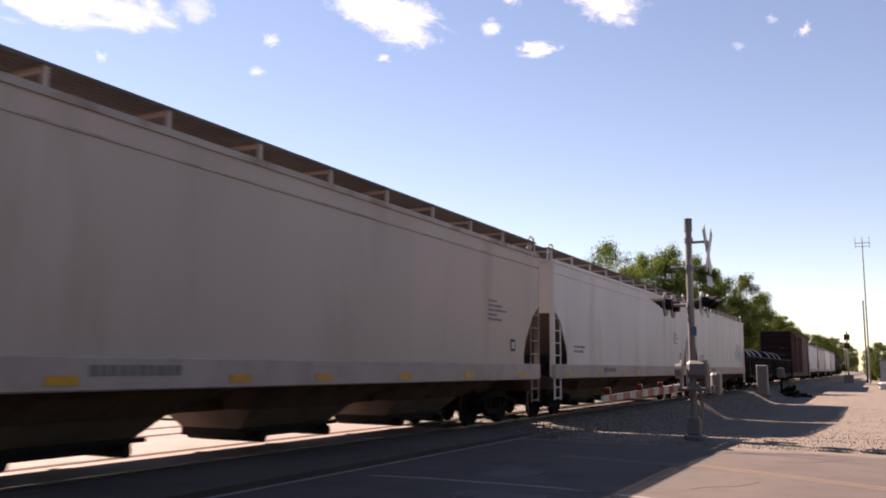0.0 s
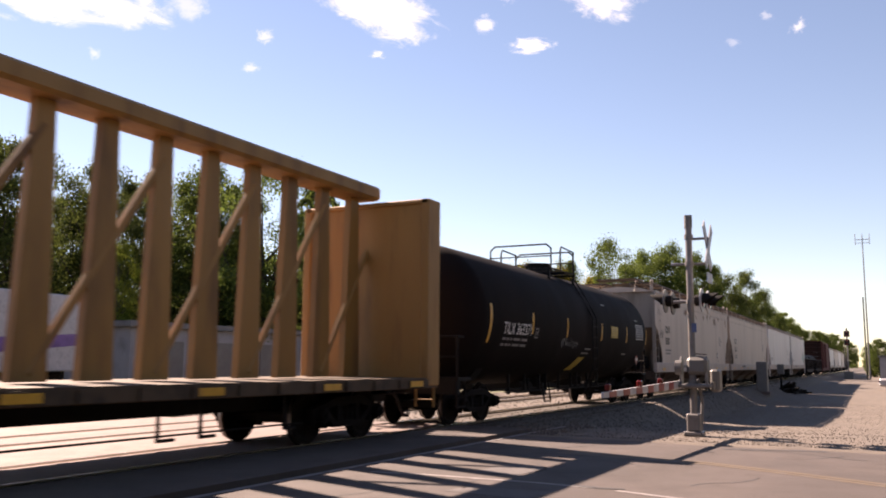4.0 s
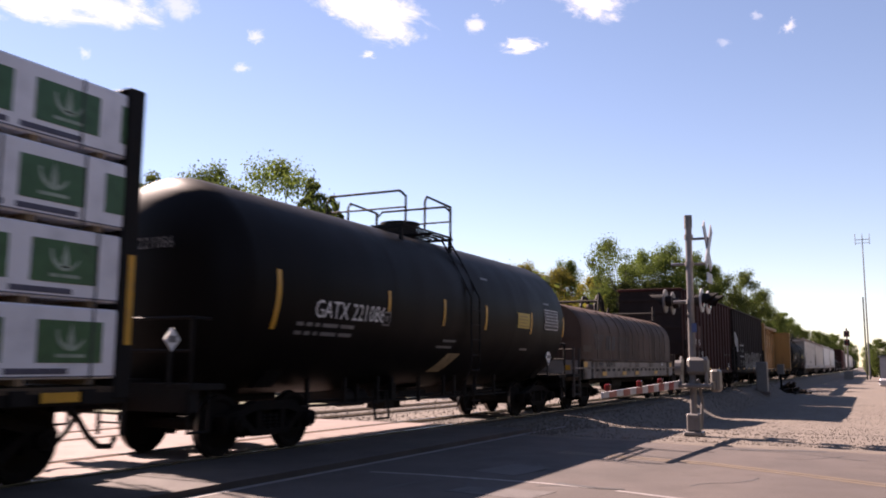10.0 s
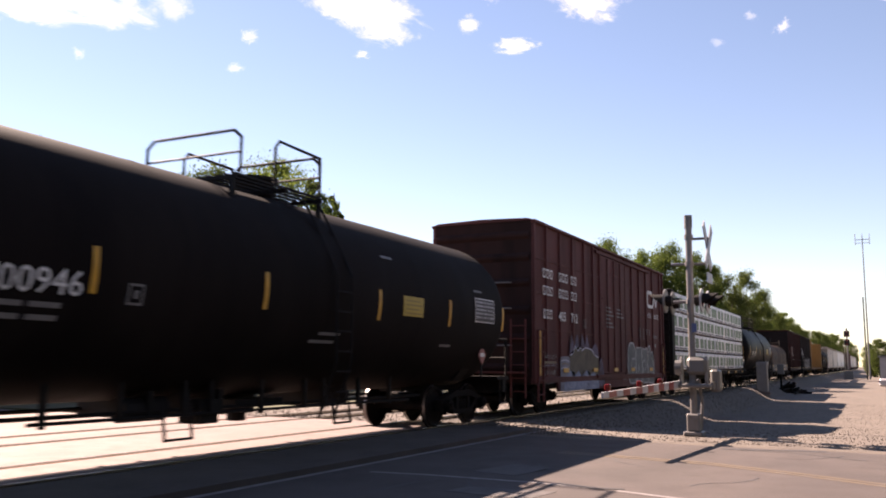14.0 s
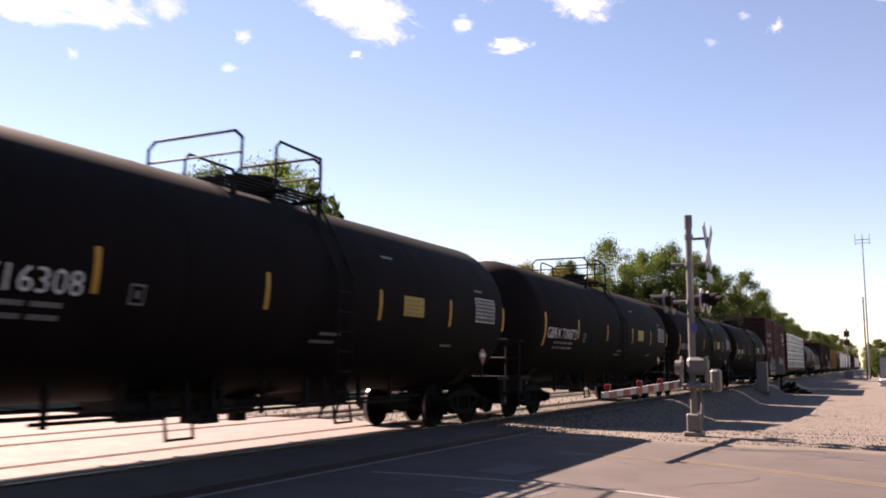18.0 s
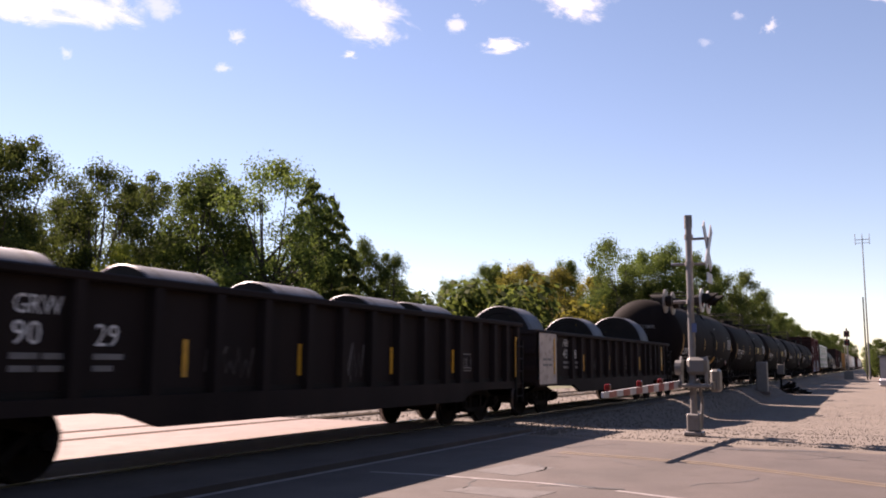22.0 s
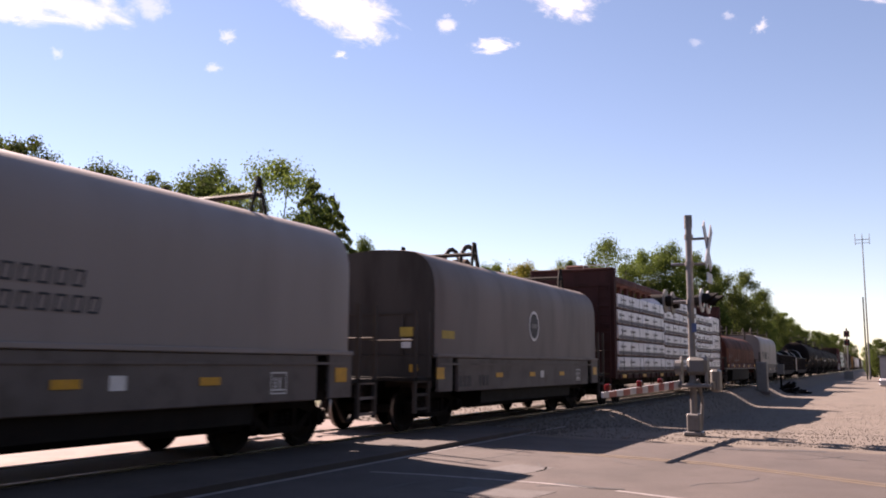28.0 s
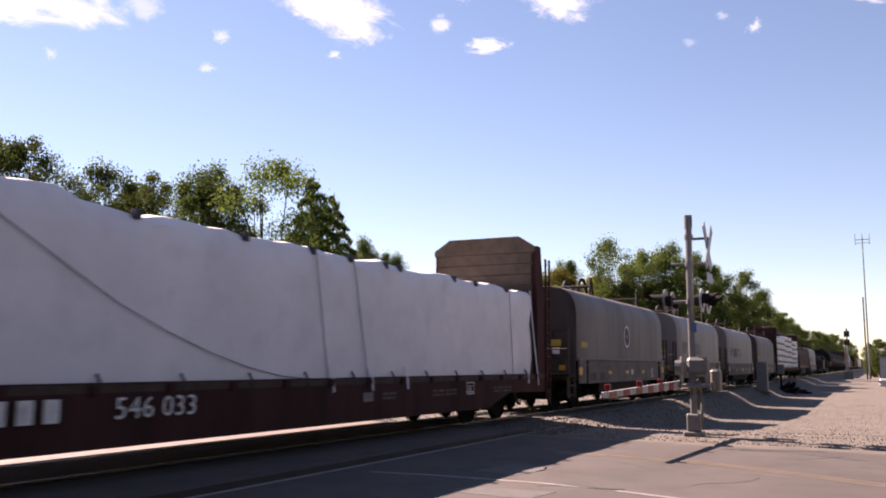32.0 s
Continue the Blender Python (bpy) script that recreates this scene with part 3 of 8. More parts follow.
    bm = bars(B(), -h + 1.75, 2.0, -HW, [0.18, 0.3, 0.45], 0.07)
    bars(bm, -h + 1.75, 1.86, -HW, [0.22, 0.16, 0.4], 0.07)
    part("small_stencil", bm, M_GREYST, car)
    bm = B()
    for i in range(5):
        bars(bm, h - 3.4, 2.95 - i * 0.11, -HW, [0.5 + 0.3 * (i % 3)], 0.05)
    part("small_stencil", bm, M_GREYST, car)
    bm = bars(B(), h - logo, 1.80, -HW, [0.3], 0.3)
    part("label_panel", bm, M_DARKST, car)
    bm = bars(B(), h - logo + 0.07, 1.87, -HW - 0.006, [0.08, 0.06], 0.16, 0.02)
    part("label_print", bm, M_WHITE, car)
    bm = bars(B(), -h + 4.8, 1.27, -HW - 0.025, [0.13, 0.1, 0.12, 0.14, 0.1, 0.13, 0.11, 0.14, 0.1, 0.12], 0.13, 0.03)
    part("sill_stencil", bm, M_GREYST, car)
    gear(car, h, h - trucks[0], rear=h - trucks[1])
    return car


def tank_car(front, rear, mark, end_mark, label, r=1.71, zc=2.56, placard=None, sash=None, paint=None, mark_x=1.07, mark_w=1.05, shift=0.0, panel_x=5.45, mark_z=2.13, sash_z=1.22, trucks=(1.5, 1.5), strips=None):
    car, h = rail_car("tank_car", front, rear, label)
    paint = paint or M_TANK
    bm = B()
    n = 40
    prof = []
    for i in range(9):
        a = math.pi / 2 * i / 8
        prof.append((h - 0.7 + 0.7 * math.cos(a), r * math.sin(a) ** 0.9 if i else 0.0))
    line = [(-x, q) for x, q in prof] + [(-h * 0.33, r), (h * 0.33, r)] + prof[::-1]
    rings = []
    for x, q in line:
        rings.append([bm.verts.new((x, q * math.cos(math.tau * i / n), zc + q * math.sin(math.tau * i / n))) for i in range(n)] if q > 1e-6 else [bm.verts.new((x, 0, zc))])
    for a, b in zip(rings, rings[1:]):
        for i in range(n):
            j = (i + 1) % n
            if len(a) == 1:
                bm.faces.new((a[0], b[j], b[i]))
            elif len(b) == 1:
                bm.faces.new((a[i], a[j], b[0]))
            else:
                bm.faces.new((a[i], a[j], b[j], b[i]))
    bmesh.ops.recalc_face_normals(bm, faces=bm.faces[:])
    part("tank_shell", bm, paint, car, smooth=True)
    W = (r, zc)
    # welded bands
    for x in (-h * 0.36, 0.35, h * 0.42):
        bm = B()
        seg = 40
        ra = r + 0.004
        a = [[bm.verts.new((x + dx, ra * math.cos(math.tau * i / seg), zc + ra * math.sin(math.tau * i / seg))) for i in range(seg)] for dx in (-0.05, 0.05)]
        for i in range(seg):
            bm.faces.new((a[0][i], a[0][(i + 1) % seg], a[1][(i + 1) % seg], a[1][i]))
        part("shell_band", bm, paint, car, smooth=True)
    # manway, platform, rails
    zt = zc + r
    bm = rod(B(), (0.3, 0, zt - 0.1), (0.3, 0, zt + 0.27), 0.4, 18)
    rod(bm, (0.3, 0, zt + 0.27), (0.3, 0, zt + 0.33), 0.46, 18)
    part("dome_housing", bm, M_BLACK, car, smooth=True)
    plat = part("top_platform", box(B(), -0.13, -0.07, -1.05, 1.05, zt - 0.06, zt), M_BLACK, car, "black steel grating platform")
    for i in range(12):
        y = -1.0 + 2.0 * i / 11
        part("platform_slat", box(B(), -1.35, 0.95, y - 0.03, y + 0.03, zt + 0.0, zt + 0.035), M_BLACK, plat)
    for x in (-1.35, 0.92):
        part("platform_bearer", box(B(), x - 0.03, x + 0.03, -1.05, 1.05, zt - 0.06, zt + 0.0), M_BLACK, plat)
        for q in (-1, 1):
            part("platform_leg", box(B(), x - 0.04, x + 0.04, q * 0.95, q * 1.02, zt - 0.45, zt), M_BLACK, plat)
    for s in (-1, 1):
        bm = B()
        z = zt + 0.78
        pipe(bm, [(-0.35, s * 1.0, zt), (-0.35, s * 1.0, z - 0.12), (-0.25, s * 1.0, z), (0.9, s * 1.0, z - 0.04), (0.92, s * 1.0, zt)], 0.026)
        part("safety_rail", bm, M_BLACK, car, "black tubular safety rail")
        bm = B()
        x = 0.92 if s > 0 else -1.2
        pipe(bm, [(x, -1.0, zt), (x, -1.0, z - 0.15), (x, -0.85, z - 0.02), (x, 0.85, z - 0.02), (x, 1.0, z - 0.15), (x, 1.0, zt)], 0.026)
        pipe(bm, [(x, -1.0, zt + 0.4), (x, 1.0, zt + 0.4)], 0.02)
        part("safety_rail", bm, M_BLACK, car, "black tubular safety rail")
    bm = B()
    for q in (-0.22, 0.22):
        pipe(bm, [(0.65 + q, -1.02, zt - 0.1), (0.65 + q, -1.3, zt - 0.55), (0.65 + q, -r - 0.06, zc + 0.3), (0.65 + q, -r - 0.07, 1.4), (0.65 + q, -1.45, 0.5)], 0.022)
    for i in range(9):
        z = 0.6 + i * 0.33
        y = -r - 0.07 if z < zc + 0.3 else -math.sqrt(max(0.2, (r + 0.14) ** 2 - (z - zc) ** 2))
        if z > zc + 0.3:
            continue
        rod(bm, (0.43, y, z), (0.87, y, z), 0.014, 6)
    part("side_ladder", bm, M_BLACK, car, "black tubular ladder")
    # belly: outlet, rods, brake gear, stub sills, bolsters
    bm = rod(B(), (0.1, 0, zc - r - 0.28), (0.1, 0, zc - r + 0.1), 0.3, 14)
    rod(bm, (0.1, 0, zc - r - 0.42), (0.1, 0, zc - r - 0.28), 0.16, 10)
    box(bm, -0.5, 0.7, -0.5, 0.5, zc - r - 0.14, zc - r - 0.04)
    part("bottom_outlet", bm, M_BLACK, car)
    bm = B()
    for y in (-0.75, 0.55):
        pipe(bm, [(-h + 3.0, y, 0.72), (h - 3.0, y, 0.72)], 0.03)
    for x in (-2.6, -1.9, -1.2, 1.6, 2.2):
        box(bm, x - 0.04, x + 0.04, -0.8, 0.6, 0.62, zc - r + 0.15)
    rod(bm, (-3.0, -0.6, 0.75), (-2.2, -0.6, 0.75), 0.17, 12)
    box(bm, -1.7, -1.3, -0.85, -0.45, 0.5, 0.85)
    for i in range(9):
        x = -4.4 + i * 0.95 + 0.2 * (i % 3)
        box(bm, x - 0.03, x + 0.03, -0.95, -0.88, 0.60 + 0.06 * (i % 2), zc - r + 0.3)
    pipe(bm, [(-4.6, -0.92, 0.66), (4.4, -0.92, 0.66)], 0.025)
    part("brake_rigging", bm, M_BLACK, car)
    for x0 in (-2.9, 1.0):
        part("step", pipe(B(), [(x0, -1.3, 0.9), (x0, -1.38, 0.38), (x0 + 0.5, -1.38, 0.38), (x0 + 0.5, -1.3, 0.9)], 0.02), M_BLACK, car)
    for s in (-1, 1):
        part("stub_sill", box(B(), s * (h - 3.0), s * (h + 0.35), -0.28, 0.28, 0.78, 1.15), M_BLACK, car)
        part("body_bolster", slab(B(), [(-1.35, 1.55), (1.35, 1.55), (0.9, 1.0), (-0.9, 1.0)], "x", s * (h - trucks[0 if s > 0 else 1] - 0.2), s * (h - trucks[0 if s > 0 else 1] + 0.2)), M_BLACK, car)
        part("end_platform", box(B(), s * (h - 0.35), s * (h + 0.32), -1.45, 1.45, 1.02, 1.1), M_BLACK, car)
        part("end_sill", box(B(), s * (h + 0.1), s * (h + 0.34), -1.4, 1.4, 0.72, 1.02), M_BLACK, car)
        bm = B()
        for q in (-1.4, 1.4):
            pipe(bm, [(s * (h + 0.28), q, 1.1), (s * (h + 0.28), q, 2.0), (s * (h - 0.1), q * 0.98, 2.0)], 0.028)
            pipe(bm, [(s * (h - 0.1), q, 1.05), (s * (h - 0.1), q, 0.45), (s * (h + 0.3), q, 0.45), (s * (h + 0.3), q, 1.05)], 0.02)
        pipe(bm, [(s * (h + 0.3), -1.4, 2.0), (s * (h + 0.3), 1.4, 2.0)], 0.026)
        pipe(bm, [(s * (h + 0.3), -1.4, 1.55), (s * (h + 0.3), 1.4, 1.55)], 0.022)
        part("end_handrail", bm, M_BLACK, car)
    # markings
    reflectors(car, [-h + (1.18 if strips else 0.9)], 2.35, 0, 0.9, 0.11, W, True)
    reflectors(car, [h - 0.12], 2.45, 0, 0.1, 0.1, None)
    reflectors(car, strips or [-h + 3.76 - shift * 0.3, -h + 6.87 - shift, -h + 10.1 - shift * 0.5, h - (3.24 if panel_x == 4.12 else 3.45), h - 0.62], 2.45, 0, 0.55, 0.09, W, True)
    if not mark:
        bm = bars(B(), -h + 1.12, 2.13, 0, [0.2] * 4, 0.27, 0.06, 0.006, W)
        bars(bm, -h + 2.4, 2.13, 0, [0.2] * 6, 0.27, 0.05, 0.006, W)
        part("mark_bars", bm, M_GREYST, car)
    if mark:
        lettering(mark, 0.29, -h + mark_x, 0, mark_z, M_WHITE, car, wrap=W, wide=mark_w)
        bm = B()
        for i in range(2):
            bars(bm, -h + 1.75, mark_z - 0.15 - i * 0.14, 0, [0.18, 0.16, 0.12, 0.45, 0.4], 0.06, 0.08, 0.006, W)
        part("small_stencil", bm, M_GREYST, car)
        lettering(end_mark or mark, 0.17, 0.75, -h - 0.004, 3.05, M_GREYST, car, mirror_end=True)
    if panel_x:
        part("hazard_panel", plate(B(), h - panel_x, h - panel_x + 0.8, 2.30, 2.68, 0, 0.008, W), M_YPANEL, car, "yellow warning panel")
        for i in range(4):
            bm = plate(B(), h - panel_x + 0.08, h - panel_x + 0.72 - 0.1 * (i % 2), 2.34 + i * 0.08, 2.37 + i * 0.08, 0, 0.013, W)
            part("panel_print", bm, M_SPY, car)
    dp = h - 2.2
    dark = mat("panel_ground", (0.05, 0.046, 0.045), 0.6, scale=4, var=0.2, bump=0)
    dpan = part("data_panel", plate(B(), dp, dp + 1.05, 2.34, 2.86, 0, 0.008, W), dark, car, "dark data panel with pale printed rows")
    for x0, x1, z_0, z_1 in ((dp, dp + 1.05, 2.85, 2.87), (dp, dp + 1.05, 2.33, 2.35), (dp, dp + 0.02, 2.34, 2.86), (dp + 1.03, dp + 1.05, 2.34, 2.86)):
        part("panel_frame", plate(B(), x0, x1, z_0, z_1, 0, 0.012, W), M_WHITE, dpan)
    for i in range(5):
        z_ = 2.42 + i * 0.085
        for x0, wd in ((0.05, 0.38), (0.47, 0.12 + 0.04 * (i % 2)), (0.66, 0.1), (0.8, 0.19)):
            part("panel_print", plate(B(), dp + x0, dp + x0 + wd, z_, z_ + 0.045, 0, 0.013, W), M_SPG3, dpan)
    part("small_stencil", plate(B(), dp + 0.02, dp + 0.45, 3.0, 3.05, 0, 0.008, W), M_GREYST, car)
    part("inspection_stencil", plate(B(), -h + 4.28 - shift, -h + 4.53 - shift, 2.08, 2.34, 0, 0.008, W), M_GREYST, car)
    part("stencil_ground", plate(B(), -h + 4.31 - shift, -h + 4.50 - shift, 2.11, 2.31, 0, 0.011, W), paint, car)
    part("stencil_print", plate(B(), -h + 4.37 - shift, -h + 4.44 - shift, 2.16, 2.26, 0, 0.014, W), M_GREYST, car)
    for x, z, w in ((h - 6.0, 3.35, 0.4), (h - 8.0, 1.85, 0.6), (h - 8.2, 1.72, 0.7), (h - 3.6, 1.75, 0.5)):
        part("small_stencil", plate(B(), x, x + w, z, z + 0.05, 0, 0.008, W), M_GREYST, car)
    for x, z, w in ((h - 1.35, 1.6, 0.2), (-h - 0.75, 1.69, 0.14)) if strips else ((h - 1.35, 1.6, 0.2),):
        bm = slab(B(), [(x, z - w * 1.1), (x + w, z), (x, z + w * 1.1), (x - w, z)], "y", -1.50, -1.48)
        part("placard", bm, placard or M_PLACARD, car, "diamond hazard placard")
        part("placard_print", box(B(), x - w * 0.55, x + w * 0.55, -1.506, -1.50, z - 0.04, z + 0.05), M_GREYST if strips else M_WHITE, car)
        part("placard_bracket", box(B(), x - 0.03, x + 0.03, -1.48, -1.45, 1.08, z + w * 1.1), M_BLACK, car)
    if sash:
        bm = B()
        x, wd, m = sash
        for i in range(4):
            z = sash_z + i * 0.1
            yy = -math.sqrt((r + 0.008) ** 2 - (z - zc) ** 2)
            y2 = -math.sqrt((r + 0.008) ** 2 - (z + 0.1 - zc) ** 2)
            q = [bm.verts.new(p) for p in ((x + i * 0.09, yy, z), (x + wd + i * 0.09, yy, z), (x + wd + (i + 1) * 0.09, y2, z + 0.1), (x + (i + 1) * 0.09, y2, z + 0.1))]
            bm.faces.new(q)
        part("paint_patch", bm, m, car, "slanted painted patch")
    gear(car, h, h - trucks[0], h + 0.3, h - trucks[1])
    return car


def strip(bm, pts, w, y, closed=False):
    """A flat band of paint along a line of (x, z) points, one connected piece."""
    pts = [Vector(p) for p in pts]
    n = len(pts)
    rows = []
    for k, p in enumerate(pts):
        a = pts[k - 1] if (k or closed) else p
        b = pts[(k + 1) % n] if (k < n - 1 or closed) else p
        u, v = (p - a), (b - p)
        d = (u.normalized() if u.length > 1e-6 else Vector((0, 0))) + (v.normalized() if v.length > 1e-6 else Vector((0, 0)))
        d = d.normalized() if d.length > 1e-6 else Vector((1, 0))
        m = Vector((-d.y, d.x)) * w / 2
        rows.append((bm.verts.new((p.x + m.x, y, p.y + m.y)), bm.verts.new((p.x - m.x, y, p.y - m.y))))
    for k in range(n if closed else n - 1):
        a, b = rows[k], rows[(k + 1) % n]
        bm.faces.new((a[0], a[1], b[1], b[0]))
    return bm


def rounded(pts, r=0.08, steps=3):
    """Closed outline with its corners cut round."""
    out = []
    n = len(pts)
    for k in range(n):
        a, b, c = Vector(pts[k - 1]), Vector(pts[k]), Vector(pts[(k + 1) % n])
        q = min(r, (a - b).length * 0.4, (c - b).length * 0.4)
        p0, p1 = b + (a - b).normalized() * q, b + (c - b).normalized() * q
        for i in range(steps + 1):
            t = i / steps
            p = p0 * (1 - t) ** 2 + b * 2 * t * (1 - t) + p1 * t * t
            out.append((p.x, p.y))
    return out


def field(parent, pts, y, material, name="graffiti", label="sprayed paint field"):
    """One flat patch of paint."""
    bm = B()
    bm.faces.new([bm.verts.new((a, y, b)) for a, b in pts])
    bmesh.ops.triangulate(bm, faces=bm.faces[:])
    return part(name, bm, material, parent, label)


def bubble(parent, pts, y, fill, line, w=0.05, r=0.1, inner=(), pale=None, wedge=None):
    """One block of a graffiti piece: filled shape, its outline, inner strokes and a pale lower fill."""
    loop = rounded(pts, r)
    g = field(parent, loop, y, fill, "graffiti_block", "block of sprayed paint")
    part("block_outline", strip(B(), loop, w, y - 0.004, True), line, g, "pale sprayed outline")
    for st in inner:
        part("inner_stroke", strip(B(), st, w * 0.8, y - 0.004), line, g)
    if wedge:
        field(g, rounded(wedge, 0.06), y - 0.002, pale, "pale_fill", "pale sprayed fill")
    return g


def scrawl(parent, x0, x1, z0, z1, y, material, seed, n, w=0.03):
    """Loose jagged scribble, one wandering line and a few slashes, no letters."""
    rnd = random.Random(seed)
    m = 3 * n + 2
    p, a = [], x0
    for k in range(m):
        p.append((a, z0 + (z1 - z0) * (rnd.uniform(0.55, 1.0) if k % 2 else rnd.uniform(0.0, 0.4))))
        a += (x1 - x0) / m * rnd.choice((1.5, 1.4, 0.3, 1.0))
    part("scribble", strip(B(), p, w, y), material, parent, "loose sprayed scribble")
    for k in range(max(1, n // 2)):
        a = rnd.uniform(x0, x1 - (x1 - x0) / n)
        b = (x1 - x0) / n * rnd.uniform(0.6, 1.1)
        part("slash", strip(B(), [(a, z0 + (z1 - z0) * rnd.uniform(0, 0.3)), (a + b * 0.5, z0 + (z1 - z0) * rnd.uniform(0.4, 0.7)), (a + b, z1)], w * 0.9, y - 0.001), material, parent)


def hollow_marks(parent, x, z, y, n, w, h, gap, material, line=0.045, slant=0.0, name="wordmark_bar"):
    """A row of plain hollow bars that stand for letters."""
    for k in range(n):
        a = x + k * (w + gap)
        o = line / 2
        p = [(a + o, z + o), (a + o + slant * h, z + h - o), (a + w - o + slant * h, z + h - o), (a + w - o, z + o)]
        part(name, strip(B(), p, line, y, True), material, parent)


def frame_mark(parent, x0, x1, z0, z1, y, material, line=0.03, name="label_frame"):
    """A thin painted frame with two short bars in it."""
    q = line / 2
    f = part(name, strip(B(), [(x0 + q, z0 + q), (x1 - q, z0 + q), (x1 - q, z1 - q), (x0 + q, z1 - q)], line, y, True), material, parent, "thin painted data frame")
    for k in (0.28, 0.55):
        a = x0 + (x1 - x0) * k
        part("frame_bar", strip(B(), [(a, z0 + (z1 - z0) * 0.25), (a, z0 + (z1 - z0) * 0.75)], line * 1.2, y), material, f)
    part("frame_bar", strip(B(), [(x0 + line, z0 + (z1 - z0) * 0.2), (x1 - line, z0 + (z1 - z0) * 0.2)], line * 0.8, y), material, f)
    return f


M_SPG3 = mat("pale_grey_spray", (0.33, 0.32, 0.33), 0.65, scale=2.5, var=0.2, dirt=(0.12, 0.115, 0.115), dirt_amount=0.5, bump=0)
M_LAV = mat("pale_spray", (0.48, 0.46, 0.55), 0.6, scale=3, var=0.15, dirt=(0.25, 0.23, 0.3), bump=0)
M_SPD = mat("dull_brown_spray", (0.055, 0.036, 0.026), 0.7, scale=3, var=0.3, bump=0)
M_SPT = mat("tan_spray", (0.33, 0.24, 0.13), 0.6, scale=3, var=0.2, bump=0)
M_SPY = mat("panel_print_brown", (0.26, 0.17, 0.03), 0.5, scale=5, var=0.1, bump=0)
M_STRAPB = mat("dusty_strap", (0.13, 0.095, 0.075), 0.7, scale=2, var=0.35, dirt=(0.05, 0.033, 0.025), dirt_amount=0.8, bump=0)
M_GREYD = mat("dull_grey_spray", (0.085, 0.08, 0.078), 0.65, scale=2.5, var=0.3, bump=0)
M_SPG2 = mat("cool_grey_spray", (0.12, 0.125, 0.125), 0.65, scale=2.5, var=0.25, bump=0)
M_LAVD = mat("dull_lavender_spray", (0.19, 0.175, 0.21), 0.65, scale=2.5, var=0.25, bump=0)
M_SPT2 = mat("dull_tan_spray", (0.20, 0.135, 0.08), 0.65, scale=2.5, var=0.25, bump=0)
M_GREYD2 = mat("thin_marker_grey", (0.16, 0.14, 0.13), 0.6, scale=3, var=0.2, bump=0)
M_SPGR = mat("teal_spray", (0.28, 0.45, 0.40), 0.6, scale=3, var=0.2, bump=0)


def high_gondola(front, rear, paint, label, top=5.02, floor=1.08, ribs=15, pockets=(), amber=()):
    """Tall ribbed woodchip gondola with pockets below."""
    car, h = rail_car("gondola", front, rear, label)
    for s in (-1, 1):
        bm = box(B(), -h, h, s * (HW - 0.08), s * (HW - 0.06), floor, top)
        part("side_sheet", bm, paint, car)
        for i in range(ribs):
            x = -h + 0.55 + (2 * h - 1.1) * i / (ribs - 1)
            bm = B()
            slab(bm, [(x - 0.11, s * (HW - 0.065)), (x - 0.05, s * HW), (x + 0.05, s * HW), (x + 0.11, s * (HW - 0.065))], "z", floor + 0.05, top - 0.08)
            part("side_rib", bm, paint, car)
        bm = box(B(), -h - 0.03, h + 0.03, s * (HW - 0.14), s * (HW + 0.03), top - 0.1, top, 0.02)
        part("top_chord", bm, paint, car)
        bm = box(B(), -h, h, s * (HW - 0.12), s * (HW + 0.01), floor - 0.12, floor + 0.1, 0.02)
        part("side_sill", bm, paint, car)
    for s in (-1, 1):
        bm = box(B(), s * (h - 0.08), s * h, -HW + 0.06, HW - 0.06, 1.9, top - 0.05)
        part("end_wall", bm, M_BGON, car, "dark end wall")
        for z in (2.5, 3.2, 3.9, 4.5):
            part("end_rib", box(B(), s * h, s * (h + 0.06), -HW + 0.06, HW - 0.06, z - 0.06, z + 0.06), M_BGON, car)
        bm = box(B(), s * (h - 0.1), s * (h + 0.05), -HW + 0.04, HW - 0.04, top - 0.1, top + 0.02, 0.02)
        part("end_chord", bm, paint, car)
        bm = B()
        slab(bm, [(s * (h - 0.04), 1.95), (s * (h - 0.1), 2.0), (s * (h - 1.6), 0.95), (s * (h - 1.5), 0.88)], "y", -HW + 0.1, HW - 0.1)
        part("end_slope", bm, M_BGON, car)
        bm = box(B(), s * (h - 2.5), s * (h + 0.15), -0.3, 0.3, 0.78, 1.1)
        box(bm, s * (h - 0.1), s * (h + 0.1), -HW + 0.05, HW - 0.05, 0.95, 1.15)
        part("end_sill", bm, paint, car)
        ladder(car, s * (h - 0.3), -HW - 0.02, 0.55, 2.6, 6, M_BLACK)
    for x0, x1 in pockets:
        bm = frustum(B(), (x0 - 0.3, x1 + 0.3, 1.1, 1.0), (x0, x1, 0.5, 0.6))
        frustum(bm, (x0, x1, 0.5, 0.6), (x0 + 0.08, x1 - 0.08, 0.4, 0.33))
        part("discharge_pocket", bm, M_BLACK, car)
        bm = box(B(), x0 + 0.1, x1 - 0.12, -0.45, 0.45, 0.27, 0.34)
        rod(bm, (x1 - 0.1, -0.5, 0.34), (x1 - 0.1, 0.5, 0.34), 0.07, 8)
        part("pocket_door", bm, M_BLACK, car)
    part("centre_sill", box(B(), -h + 0.8, h - 0.8, -0.4, 0.4, 0.58, 0.99), M_BLACK, car)
    for s in (-1, 1):
        bm = B()
        slab(bm, [(s * (HW - 0.12), 1.0), (s * (HW - 0.14), 0.9), (s * 0.4, 0.66), (s * 0.4, 0.74)], "x", -h + 2.6, h - 2.6)
        part("floor_slope", bm, M_BLACK, car)
    bm = box(B(), -h + 0.1, h - 0.1, -HW + 0.1, HW - 0.1, 1.0, 1.05)
    part("floor", bm, M_BLACK, car)
    reflectors(car, amber or [-h + 1.2 + i * (2 * h - 2.4) / 5 for i in range(6)], floor + 0.12, -HW - 0.01, 0.42, 0.13)
